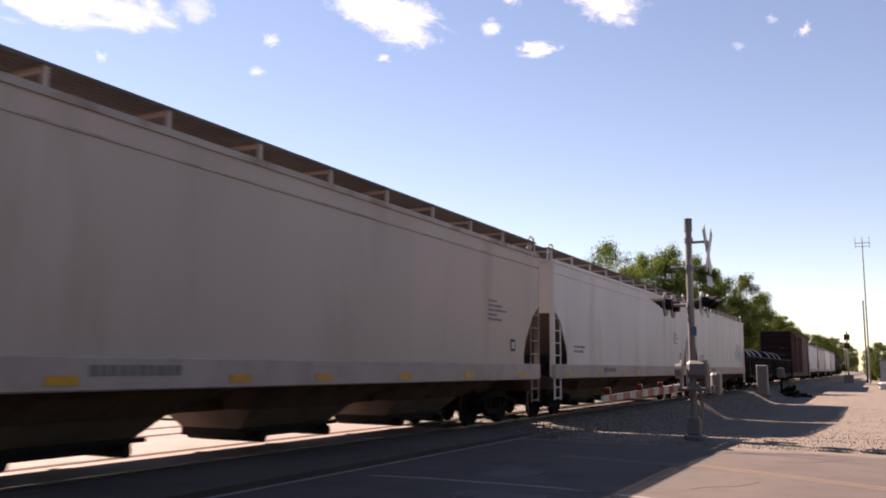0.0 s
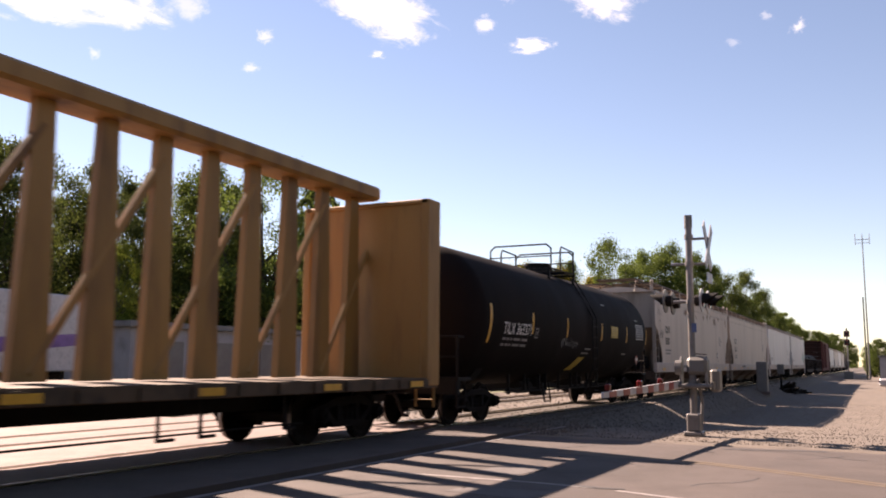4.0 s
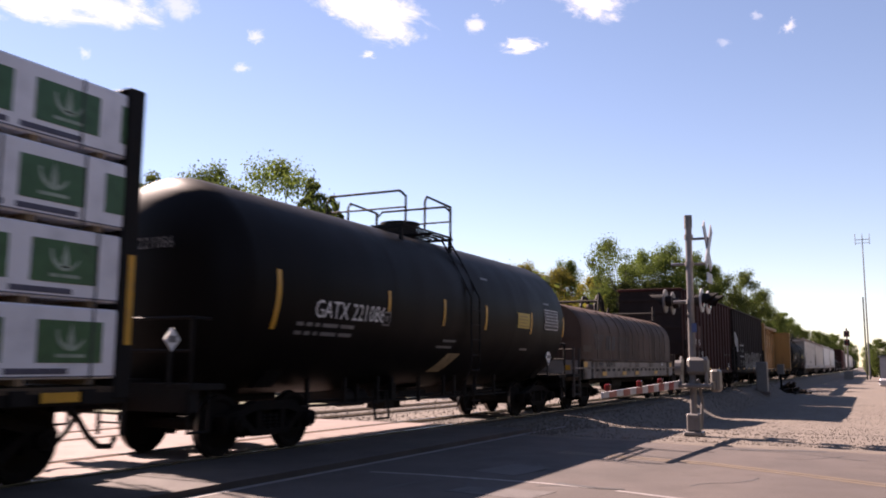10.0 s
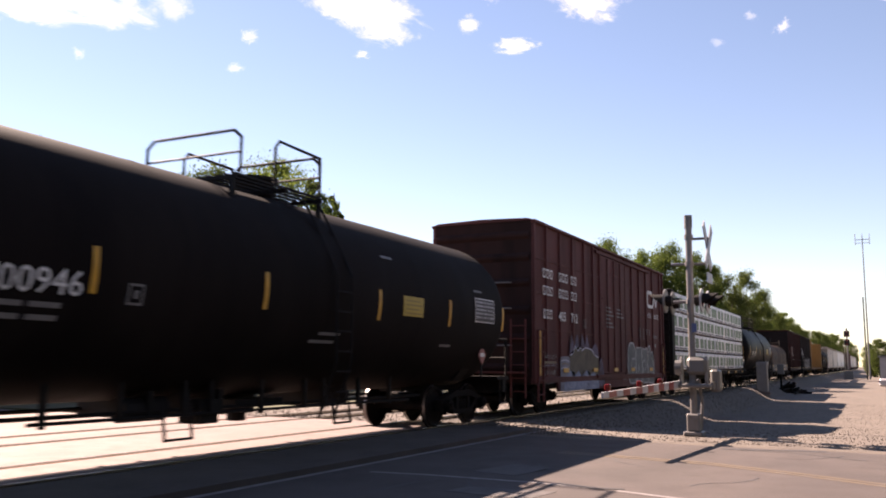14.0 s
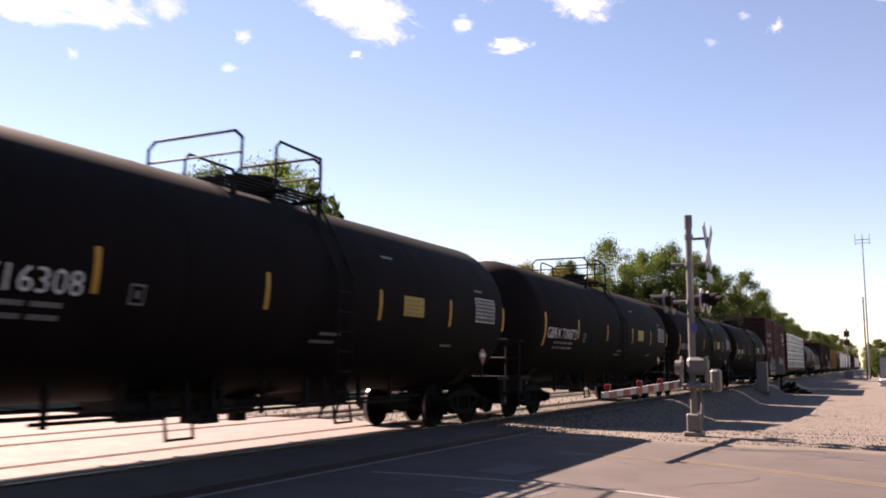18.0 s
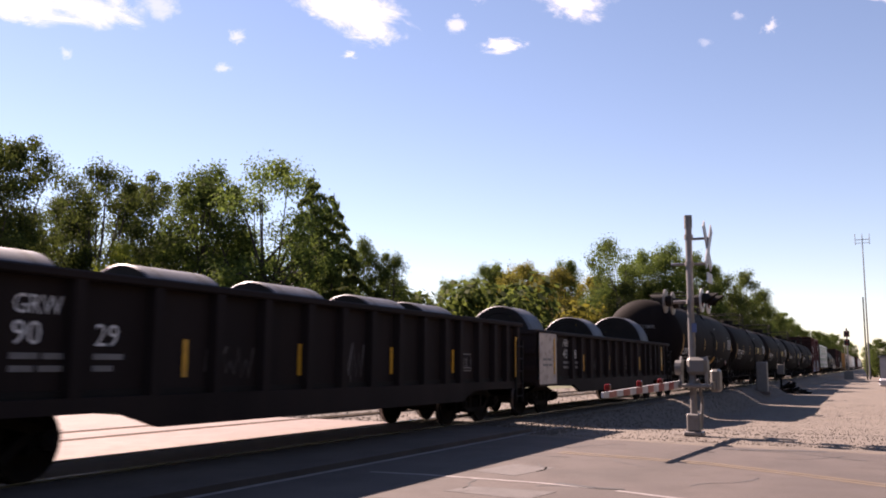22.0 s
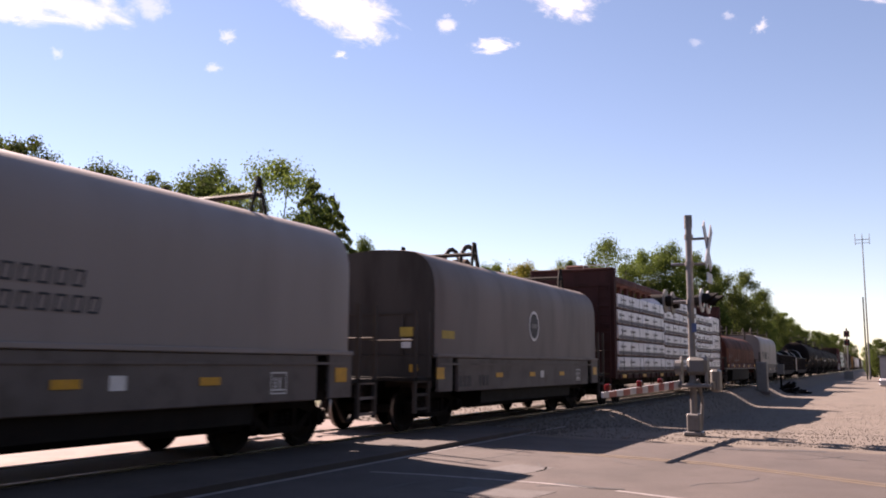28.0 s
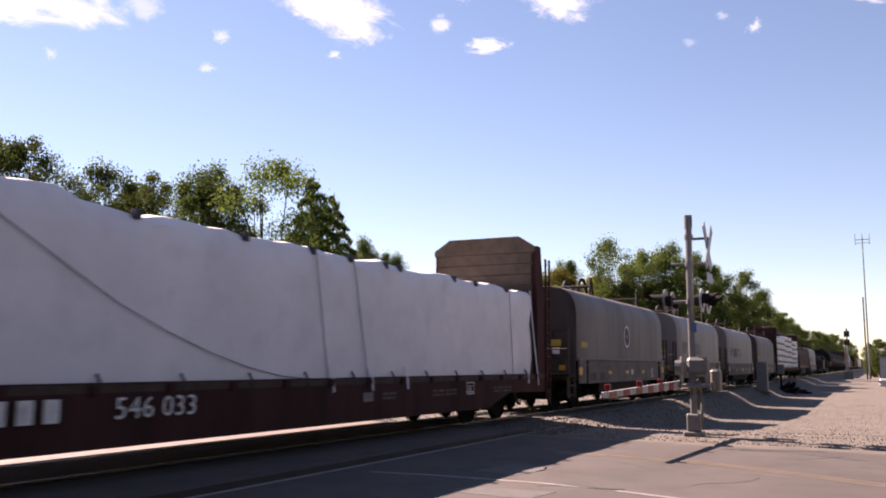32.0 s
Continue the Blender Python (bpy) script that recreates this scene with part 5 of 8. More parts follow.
def bundle(car_x, at_x, length, z, height, kind, label, seed, depth=1.02):
    """One wrapped lumber bundle with printed panels and straps, riding on a car."""
    rnd = random.Random(seed)
    e = thing("lumber_bundle", label, "lumber bundle", "wrapped lumber bundles", (car_x + at_x + length / 2, TRACK_Y, z))
    TRAIN.append((e, car_x + at_x + length / 2))
    h2 = length / 2 - 0.012
    y0 = -HW + rnd.uniform(0.0, 0.03)
    bm = box(B(), -h2, h2, y0, y0 + depth, 0.07, height, 0.025)
    part("wrap", bm, M_WRAP, e, "white plastic lumber wrap")
    for i in range(4):
        x = -h2 + 0.4 + i * (2 * h2 - 0.8) / 3
        part("bearer", box(B(), x - 0.05, x + 0.05, y0 + 0.02, y0 + depth, 0.0, 0.07), M_WOOD, e, "wooden bearer strip")
    if kind == "green":
        part("printed_band", box(B(), -h2 + 0.01, h2 - 0.01, y0 - 0.004, y0, 0.09, 0.105), M_NAVY, e)
        xx = -h2 + 0.1
        while xx < h2 - 0.6:
            part("printed_band", box(B(), xx, xx + 0.8, y0 - 0.004, y0, 0.125, 0.19), M_NAVY, e)
            xx += 0.95
        off = rnd.uniform(0.15, 0.7)
        x = -h2 - 0.6 + off
        while x < h2:
            a, b = max(x, -h2 + 0.02), min(x + 0.88, h2 - 0.02)
            if b - a > 0.12:
                g = part("printed_panel", box(B(), a, b, y0 - 0.006, y0 - 0.001, 0.25, height - 0.16), M_GREEN, e, "green printed panel")
                if b - a > 0.6:
                    cx, cz = (a + b) / 2, 0.26 + (height - 0.38) * 0.58
                    part("panel_emblem", slab(B(), [(cx - 0.05, cz - 0.13), (cx + 0.05, cz - 0.13), (cx + 0.045, cz - 0.02), (cx, cz + 0.15), (cx - 0.045, cz - 0.02)], "y", y0 - 0.009, y0 - 0.006), M_PGREEN, g, "pale tree-shaped print")
                    ts = [math.pi * (0.93 + 0.95 * i / 10) for i in range(11)]
                    q = [(cx + 0.20 * math.cos(t), cz + 0.03 + 0.2 * math.sin(t)) for t in ts] + [(cx + 0.01 + (0.155 + 0.02 * abs(t - 4.4)) * math.cos(t), cz + 0.035 + 0.15 * math.sin(t)) for t in ts[::-1]]
                    part("panel_crescent", slab(B(), q, "y", y0 - 0.009, y0 - 0.006), M_PGREEN, g, "pale crescent print")
                    part("panel_caption", box(B(), cx - 0.2, cx + 0.2, y0 - 0.009, y0 - 0.006, 0.31, 0.35), M_PGREEN, g)
            x += rnd.choice((1.16, 1.21, 1.3))
    else:
        bm = box(B(), -h2 + 0.005, h2 - 0.005, y0 - 0.004, y0, 0.08, 0.20)
        part("printed_band", bm, M_NAVY, e)
        part("board_edge", box(B(), -h2 + 0.01, h2 - 0.01, y0 + 0.004, y0 + 0.3, 0.012, 0.07), M_BOARD, e, "reddish edge of the board stack")
        x = -h2 + rnd.uniform(0.1, 0.5)
        while x < h2 - 0.8:
            f = 1.7 if height > 0.8 else 1.0
            zt = height - 0.13 * f
            part("panel_emblem", box(B(), x, x + 0.14 * f, y0 - 0.005, y0, zt - 0.12 * f, zt), M_NAVY, e, "dark square print")
            part("panel_emblem", box(B(), x + 0.055 * f, x + 0.12 * f, y0 - 0.008, y0 - 0.005, zt - 0.08 * f, zt - 0.02 * f), M_WRAP, e)
            part("panel_caption", bars(B(), x + 0.18 * f, zt - 0.09 * f, y0, [w * f for w in (0.09, 0.07, 0.1, 0.08, 0.06)], 0.06 * f, 0.02 * f), M_GREYST, e)
            part("panel_caption", bars(B(), x - 0.1, zt - 0.2 * f, y0, [0.4, 0.3], 0.018, 0.05), M_GREYST, e)
            part("panel_caption", bars(B(), x + 0.1, zt - 0.255 * f, y0, [0.5], 0.018), M_GREYST, e)
            x += rnd.uniform(1.1, 1.5)
    for i in range(3):
        x = -h2 + (0.5 + i) * 2 * h2 / 3 + rnd.uniform(-0.2, 0.2)
        bm = box(B(), x - 0.014, x + 0.014, y0 - 0.012, y0 - 0.007, 0.0, height + 0.005)
        part("strap", bm, M_STRAP, e, "dark steel strap")
    return e


def mill_gondola(front, rear, label, marks, top=2.30, panel=False, coils=(2.0, 6.5, 11.0), coil_top=3.0, tops=(), amber=(), tall=(), framed=None, long=1.5, ribs=(-7.7, -6.6, -5.12, -4.25, -3.3, -2.3, -1.35, -0.4, 0.6, 1.6, 2.6, 3.8, 4.55, 5.5, 6.15, 7.05, 7.7)):
    car, h = rail_car("gondola", front, rear, label)
    for s in (-1, 1):
        bm = box(B(), -h, h, s * (HW - 0.16), s * (HW - 0.13), 0.85, top)
        part("side_sheet", bm, M_BGON, car)
        for x in ribs:
            bm = B()
            slab(bm, [(x - 0.11, s * (HW - 0.13)), (x - 0.08, s * HW), (x + 0.08, s * HW), (x + 0.11, s * (HW - 0.13))], "z", 0.9, top - 0.06)
            part("side_rib", bm, M_BGON, car)
        part("top_chord", box(B(), -h - 0.02, h + 0.02, s * (HW - 0.16), s * (HW + 0.02), top - 0.08, top + 0.03, 0.02), M_BGON, car)
        bm = B()
        slab(bm, [(-h, 0.98), (h, 0.98), (h, 0.80), (h - 2.9, 0.80), (h - 3.6, 0.58), (-h + 3.6, 0.58), (-h + 2.9, 0.80), (-h, 0.80)], "y", s * (HW - 0.1), s * (HW + 0.005))
        part("side_sill", bm, M_BGON, car)
    for s in (-1, 1):
        bm = box(B(), s * (h - 0.08), s * h, -HW + 0.07, HW - 0.07, 0.9, top)
        part("end_wall", bm, M_BGON, car)
        for z in (1.3, 1.75):
            part("end_rib", box(B(), s * h, s * (h + 0.08), -HW + 0.1, HW - 0.1, z - 0.06, z + 0.06), M_BGON, car)
        part("end_chord", box(B(), s * (h - 0.1), s * (h + 0.06), -HW + 0.05, HW - 0.05, top - 0.08, top + 0.03), M_BGON, car)
        if not (panel and s < 0):
            ladder(car, s * (h - 0.3), -HW - 0.02, 0.45, 2.0, 5, M_BLACK)
        bm = box(B(), s * (h - 2.6), s * (h + 0.15), -0.3, 0.3, 0.72, 1.0)
        part("end_sill", bm, M_BLACK, car)
    part("floor", box(B(), -h + 0.05, h - 0.05, -HW + 0.1, HW - 0.1, 0.98, 1.06), M_BLACK, car)
    if panel:
        bm = box(B(), -h + 0.02, -h + 1.35, -HW - 0.02, -HW, 0.86, top - 0.05)
        part("repair_panel", bm, mat("pale_patch_paint", (0.50, 0.42, 0.36), 0.7, scale=2, var=0.15, dirt=(0.2, 0.13, 0.1), dirt_amount=0.4), car, "pale patched side panel")
        bm = bars(B(), -h + 0.25, 1.5, -HW - 0.02, [0.3, 0.3], 0.06)
        bars(bm, -h + 0.25, 1.35, -HW - 0.02, [0.4, 0.25], 0.06)
        part("small_stencil", bm, M_GREYST, car)
    a, b, x0 = marks
    YS = -HW + 0.124
    lettering(a, 0.22, x0, YS, 1.92, M_WHITE, car, wide=0.85)
    lettering(b[0], 0.27, x0, YS, 1.58, M_WHITE, car)
    lettering(b[1], 0.27, x0 + (0.85 if panel else 1.1), YS, 1.58, M_WHITE, car)
    bm = bars(B(), x0, 1.42, YS, [0.35, 0.3], 0.07)
    bars(bm, x0 + 1.1, 1.42, YS, [0.45], 0.07)
    bars(bm, x0, 1.28, YS, [0.3, 0.35], 0.07)
    bars(bm, x0 + 1.1, 1.28, YS, [0.3], 0.07)
    part("small_stencil", bm, M_GREYST, car)
    reflectors(car, amber or [-h + 4.3, -h + 7.0, -h + 9.6, -h + 12.0], 1.45, YS, 0.5, 0.1, None, True)
    for x, z in tall:
        reflectors(car, [x], z, -HW - 0.026, 0.98, 0.1, None, True)
    if framed:
        frame_mark(car, framed, framed + 0.55, 1.23, 1.63, YS, M_GREYST, 0.035)
        scrawl(car, framed + 0.75, framed + 1.05, 1.3, 1.62, YS, M_GREYST, 33, 1, 0.03)
        for x, z in ((framed + 0.15, 0.95), (framed - 2.0, 0.9), (framed + 1.0, 1.0)):
            part("small_stencil", bars(B(), x, z, YS, [0.16, 0.1], 0.06), M_GREYST, car)
    scrawl(car, x0 + 3.0, x0 + 3.9, 1.15, 1.62, YS, M_GREYB, 5, 4, 0.04)
    scrawl(car, x0 + 6.5, x0 + 7.0, 1.05, 1.75, YS, M_GREYST, 8, 2, 0.03)
    gear(car, h, h - 1.85, None, h - 1.38)
    # coils lying across the car floor
    for num, off in enumerate(coils):
        r = ((tops[num] if tops else coil_top) - 1.06) / 2
        cx = rear + off + long / 2
        e = thing("steel_coil", "blue-grey rolled steel coil lying in the gondola", "steel coil", "steel coils in the gondolas", (cx, TRACK_Y, 1.06))
        TRAIN.append((e, cx))
        seg = 40

        def band(rad, x0, x1, material, nm, caps=False, inner=0.3):
            bm = B()
            a = [[bm.verts.new((x, rad * math.cos(math.tau * k / seg), r + rad * math.sin(math.tau * k / seg))) for k in range(seg)] for x in (x0, x0 + 0.03, x1 - 0.03, x1)]
            if caps:
                for ring, f in ((a[0], -1), (a[3], 1)):
                    for v in ring:
                        v.co.y, v.co.z = v.co.y * 0.975, r + (v.co.z - r) * 0.975
            for p, q in zip(a, a[1:]):
                for k in range(seg):
                    bm.faces.new((p[k], p[(k + 1) % seg], q[(k + 1) % seg], q[k]))
            bmesh.ops.recalc_face_normals(bm, faces=bm.faces[:])
            part(nm, bm, material, e, smooth=True)
        hl = long / 2
        band(r, -hl, hl, M_STEELC, "coil", True)
        for x in (-0.45, 0.45):
            band(r + 0.004, x - 0.05, x + 0.05, M_STRAP, "band")
        # end faces and eye are black: their shade is in the colour
        for x, d in ((-hl, -1), (hl, 1)):
            bm = B()
            for ra, rb in ((0.3, 0.55), (0.55, 0.8), (0.8, 1.0)):
                ra, rb = (ra if ra < 0.31 else r * ra), r * rb * 0.974
                pa = [bm.verts.new((x, ra * math.cos(math.tau * k / seg), r + ra * math.sin(math.tau * k / seg))) for k in range(seg)]
                pb = [bm.verts.new((x, rb * math.cos(math.tau * k / seg), r + rb * math.sin(math.tau * k / seg))) for k in range(seg)]
                for k in range(seg):
                    bm.faces.new((pa[k], pa[(k + 1) % seg], pb[(k + 1) % seg], pb[k]))
            part("coil_end", bm, M_BLACK, e, "wound coil end, its shade put into a black colour")
            bm = B()
            slab(bm, [(0.31 * math.cos(math.tau * k / 20), r + 0.31 * math.sin(math.tau * k / 20)) for k in range(20)], "x", x - 0.01, x + 0.01)
            part("coil_eye", bm, M_BLACK, e)
    return car, h


def bulkhead_flat(front, rear, label):
    car, h = rail_car("bulkhead_flat_car", front, rear, label)
    deck = 1.13
    part("deck", box(B(), -h, h, -HW, HW, deck - 0.1, deck), M_PLANK, car)
    for s in (-1, 1):
        bm = B()
        slab(bm, [(-h, deck + 0.02), (h, deck + 0.02), (h, 0.66), (h - 2.8, 0.7), (h - 4.0, 0.38), (-h + 4.0, 0.38), (-h + 2.8, 0.7), (-h, 0.66)], "y", s * (HW - 0.06), s * HW)
        part("side_sill", bm, M_MAROON, car, "oxide red side sill")
        for i in range(19):
            x = -h + 0.9 + (2 * h - 1.8) * i / 18
            part("stake_pocket", box(B(), x - 0.06, x + 0.06, s * HW, s * (HW + 0.05), deck - 0.12, deck + 0.0), M_MAROON, car)
    for s in (-1, 1):
        x0, x1 = s * (h - 0.92), s * (h - 0.8)
        zs = np.linspace(deck, 4.42, 12)
        for a, b in zip(zs, zs[1:]):
            part("bulkhead_plank", box(B(), x0, x1, -HW + 0.14, HW - 0.14, a + 0.01, b - 0.005), M_PLANK, car, "weathered wooden bulkhead plank")
        bm = B()
        slab(bm, [(-HW + 0.02, 4.43), (HW - 0.02, 4.43), (HW - 0.02, 4.58), (1.05, 4.88), (-1.05, 4.88), (-HW + 0.02, 4.58)], "x", x0, x1)
        part("bulkhead_gable", bm, M_PLANK, car)
        for q in (-1, 1):
            part("bulkhead_post", slab(B(), [(s * (h - 0.8), deck), (s * (h + 0.06), deck), (s * (h - 0.52), 4.6), (s * (h - 0.8), 4.6)], "y", q * (HW - 0.16), q * HW), M_MAROON, car, "oxide red bulkhead post")
            part("bulkhead_brace", box(B(), s * (h - 0.8), s * (h - 0.65), q * 0.55 - 0.07, q * 0.55 + 0.07, deck, 4.8), M_MAROON, car)
        ladder(car, s * (h - 0.06), -HW - 0.02, 0.5, 4.3, 12, M_MAROON, 0.3)
        part("end_sill", box(B(), s * (h - 3), s * (h + 0.25), -0.3, 0.3, 0.72, 1.0), M_BLACK, car)
    part("centre_sill", box(B(), -h, h, -0.3, 0.3, 0.55, 1.0), M_BLACK, car)
    gear(car, h, h - 2.65)
    return car, h


def tarped_load(cx, length, z, hts, label):
    """Cloth-covered load: a sagging white sheet with cords."""
    e = thing("tarped_load", label, "tarped load", "", (cx, TRACK_Y, z))
    TRAIN.append((e, cx))
    bm = B()
    nx, h = 64, length / 2
    rnd = random.Random(3)
    sag = [rnd.uniform(-0.03, 0.03) for _ in range(nx + 1)]
    prof = [(-1.42, 0.0), (-1.40, 0.35), (-1.42, 0.75), (-1.41, 1.2), (-1.42, 1.6), (-1.38, 0.93), (-1.2, 1.0), (0, 1.02), (1.2, 1.0), (1.4, 0.9), (1.42, 0.0)]
    rings = []
    for i in range(nx + 1):
        x = -h + length * i / nx
        H = np.interp(x, [-h, -h * 0.45, -h * 0.44, 0, h], hts) + sag[i] - 0.05 * math.sin(i * math.pi / 8) ** 2
        ring = []
        for k, f in enumerate((0.0, 0.2, 0.4, 0.6, 0.8, 0.93)):
            w = -1.44 + 0.03 * math.sin(i * 1.7 + k * 2.1) * (1 - abs(f - 0.5)) + 0.02 * noise.noise((x * 1.3, k * 0.9, 2.0))
            ring.append(bm.verts.new((x, w, H * f)))
        for y, f in ((-1.36, 0.985), (-1.2, 1.0), (0, 1.02), (1.2, 1.0), (1.4, 0.95), (1.42, 0.0)):
            ring.append(bm.verts.new((x, y, H * f + 0.02 * noise.noise((x, y, 5)))))
        rings.append(ring)
    for a, b in zip(rings, rings[1:]):
        for k in range(len(a) - 1):
            bm.faces.new((a[k], b[k], b[k + 1], a[k + 1]))
    bm.faces.new(rings[0])
    bm.faces.new(rings[-1][::-1])
    bmesh.ops.recalc_face_normals(bm, faces=bm.faces[:])
    part("tarp", bm, M_TARP, e, "white woven tarpaulin", smooth=True)

    def cord(x0, x1, slack):
        b2 = B()
        pts = []
        for i in range(9):
            t = i / 8
            H = np.interp(x0 + (x1 - x0) * t, [-h, -h * 0.45, -h * 0.44, 0, h], hts)
            pts.append((x0 + (x1 - x0) * t, -1.475, H * 0.97 * (1 - t) ** slack))
        pipe(b2, pts, 0.009, 5)
        part("cord", b2, M_CORD, e, "dark tie cord")
    cord(-h * 0.62, h * 0.02, 1.7)
    for x, dx in ((0.2, 0.45), (1.35, 0.55), (8.55, 0.25)):
        cord(x, x + dx, 1.0)
    for x in (-8.2, -6.0, -3.6, -1.5, 0.2, 1.35, 2.55, 3.1, 5.5, 6.65, 8.5):
        H = np.interp(x, [-h, -h * 0.45, -h * 0.44, 0, h], hts)
        part("edge_tab", box(B(), x - 0.05, x + 0.05, -1.46, -1.36, H * 0.93, H * 0.99), M_STRAP, e, "dark strap tab at the tarpaulin edge")
    for x in (0.66, 1.9, 3.19, 9.6):
        part("tie_strap", pipe(B(), [(x, -1.47, 0.2), (x + 0.03, -1.55, 0.02), (x + 0.03, -1.575, -0.22)], 0.022, 5), M_TARP, e, "white tie-down strap")
    for i in range(15):
        x = -h + 0.5 + (length - 1.0) * i / 14
        b2 = pipe(B(), [(x, -1.47, 0.12), (x, -1.53, 0.02), (x, -1.56, -0.1)], 0.02, 5)
        part("tie_down", b2, M_STRAP, e)
    return e
M_SPD2 = mat("soot_brown_spray", (0.035, 0.026, 0.023), 0.7, scale=3, var=0.3, bump=0)
M_FAINT = mat("faint_pale_spray", (0.17, 0.095, 0.065), 0.7, scale=3, var=0.3, bump=0)
M_GREYB = mat("faded_dark_stencil", (0.07, 0.06, 0.056), 0.7, scale=3, var=0.3, bump=0)

# the cars, from the head of the visible string to its tail
for f, r_, wht in ((195.2, 177.9, 0), (176.6, 159.4, 1), (158.0, 140.6, 0), (139.3, 122.0, 1)):
    covered_hopper(f, r_, None, M_HOPW if wht else M_HOP, "light grey covered hopper car in the moving freight train")
tank_car(231.5, 215.2, None, None, "black tank car far ahead in the moving train")
tank_car(213.8, 197.5, None, None, "black tank car far ahead in the moving train")
boxcar(120.6, 97.4, M_OXIDE, "long oxide red boxcar with a pale roof edge", top=5.35)
mill_gondola(95.8, 80.0, "black mill gondola loaded with steel coils", ("", ("", ""), -6))
mill_gondola(78.6, 62.7, "black mill gondola loaded with steel coils", ("", ("", ""), -6), coils=(1.5, 6.0, 9.0, 13.0))
hop = covered_hopper(61.3, 43.4, None, M_HOPW, "white covered hopper car with teal graffiti")
scrawl(hop, 4.6, 8.0, 1.75, 2.9, -HW - 0.004, M_SPGR, 12, 6, 0.16)
scrawl(hop, 5.0, 7.6, 1.9, 2.6, -HW - 0.006, M_SPGR, 13, 4, 0.12)
hop = covered_hopper(42.2, 23.0, ("", ""), M_HOPW, "white covered hopper car with dark stencils")
covered_hopper(21.8, 2.2, ("MLLX", "26536"), M_HOP, "grey-white covered hopper car with black stencilled marks")
hop = covered_hopper(1.25, -17.7, ("EQUX", "13050"), M_HOP, "dusty beige covered hopper car with scribbled tags", 4.15)
stains(hop, ((4.75, 3.82, 0.65, 0.42), (5.15, 3.65, 0.4, 0.3), (6.2, 4.0, 0.55, 0.27), (2.63, 3.95, 0.38, 0.42), (1.49, 3.87, 0.28, 0.25), (3.43, 3.95, 0.3, 0.22), (-0.6, 3.8, 0.3, 0.25), (-3.2, 3.9, 0.7, 0.3),
             (2.05, 1.66, 0.22, 0.16), (5.8, 1.62, 0.14, 0.13), (-6.0, 3.95, 0.5, 0.25), (8.7, 3.9, 0.4, 0.4)), -HW - 0.0015)
for z_, x_, n_ in ((1.93, -1.2, 9), (1.80, -1.0, 7)):
    part("faded_lettering", bars(B(), x_, z_, -HW, [0.24 + 0.08 * (q % 3) for q in range(n_)], 0.06, 0.05), M_MAROON, hop, "faded maroon lettering as bars")
scrawl(hop, -9.1, -8.3, 3.42, 3.75, -HW - 0.004, M_GREYD2, 21, 4, 0.03)
scrawl(hop, -8.85, -8.45, 3.18, 3.3, -HW - 0.004, M_GREYD2, 24, 1, 0.018)
scrawl(hop, -8.72, -8.1, 2.48, 2.88, -HW - 0.004, M_DARKST, 22, 4, 0.05)
tk = tank_car(-19.4, -35.8, "TILX 363371", "363371", "black tank car with yellow diagonal patch and white marks", mark_x=1.7, mark_w=0.86, trucks=(1.2, 1.5), sash=(-0.42, 0.62, M_YPANEL), shift=0.45)
scrawl(tk, -2.35, -1.1, 1.85, 2.15, -1.69, M_GREYST, 31, 5, 0.03)
centerbeam(-37.3, -59.6, M_YEL, "empty yellow centerbeam flat car with worn paint")
bg, bh = high_gondola(-60.6, -75.7, M_BGON2, "tall black ribbed gondola covered in graffiti", pockets=((-5.0, -3.4), (-2.3, -1.15), (-0.8, 1.1)))
YB = -HW - 0.006
M_WSH = mat("dull_white_spray", (0.40, 0.38, 0.385), 0.65, scale=2.5, var=0.25, dirt=(0.14, 0.12, 0.115), dirt_amount=0.6, bump=0)
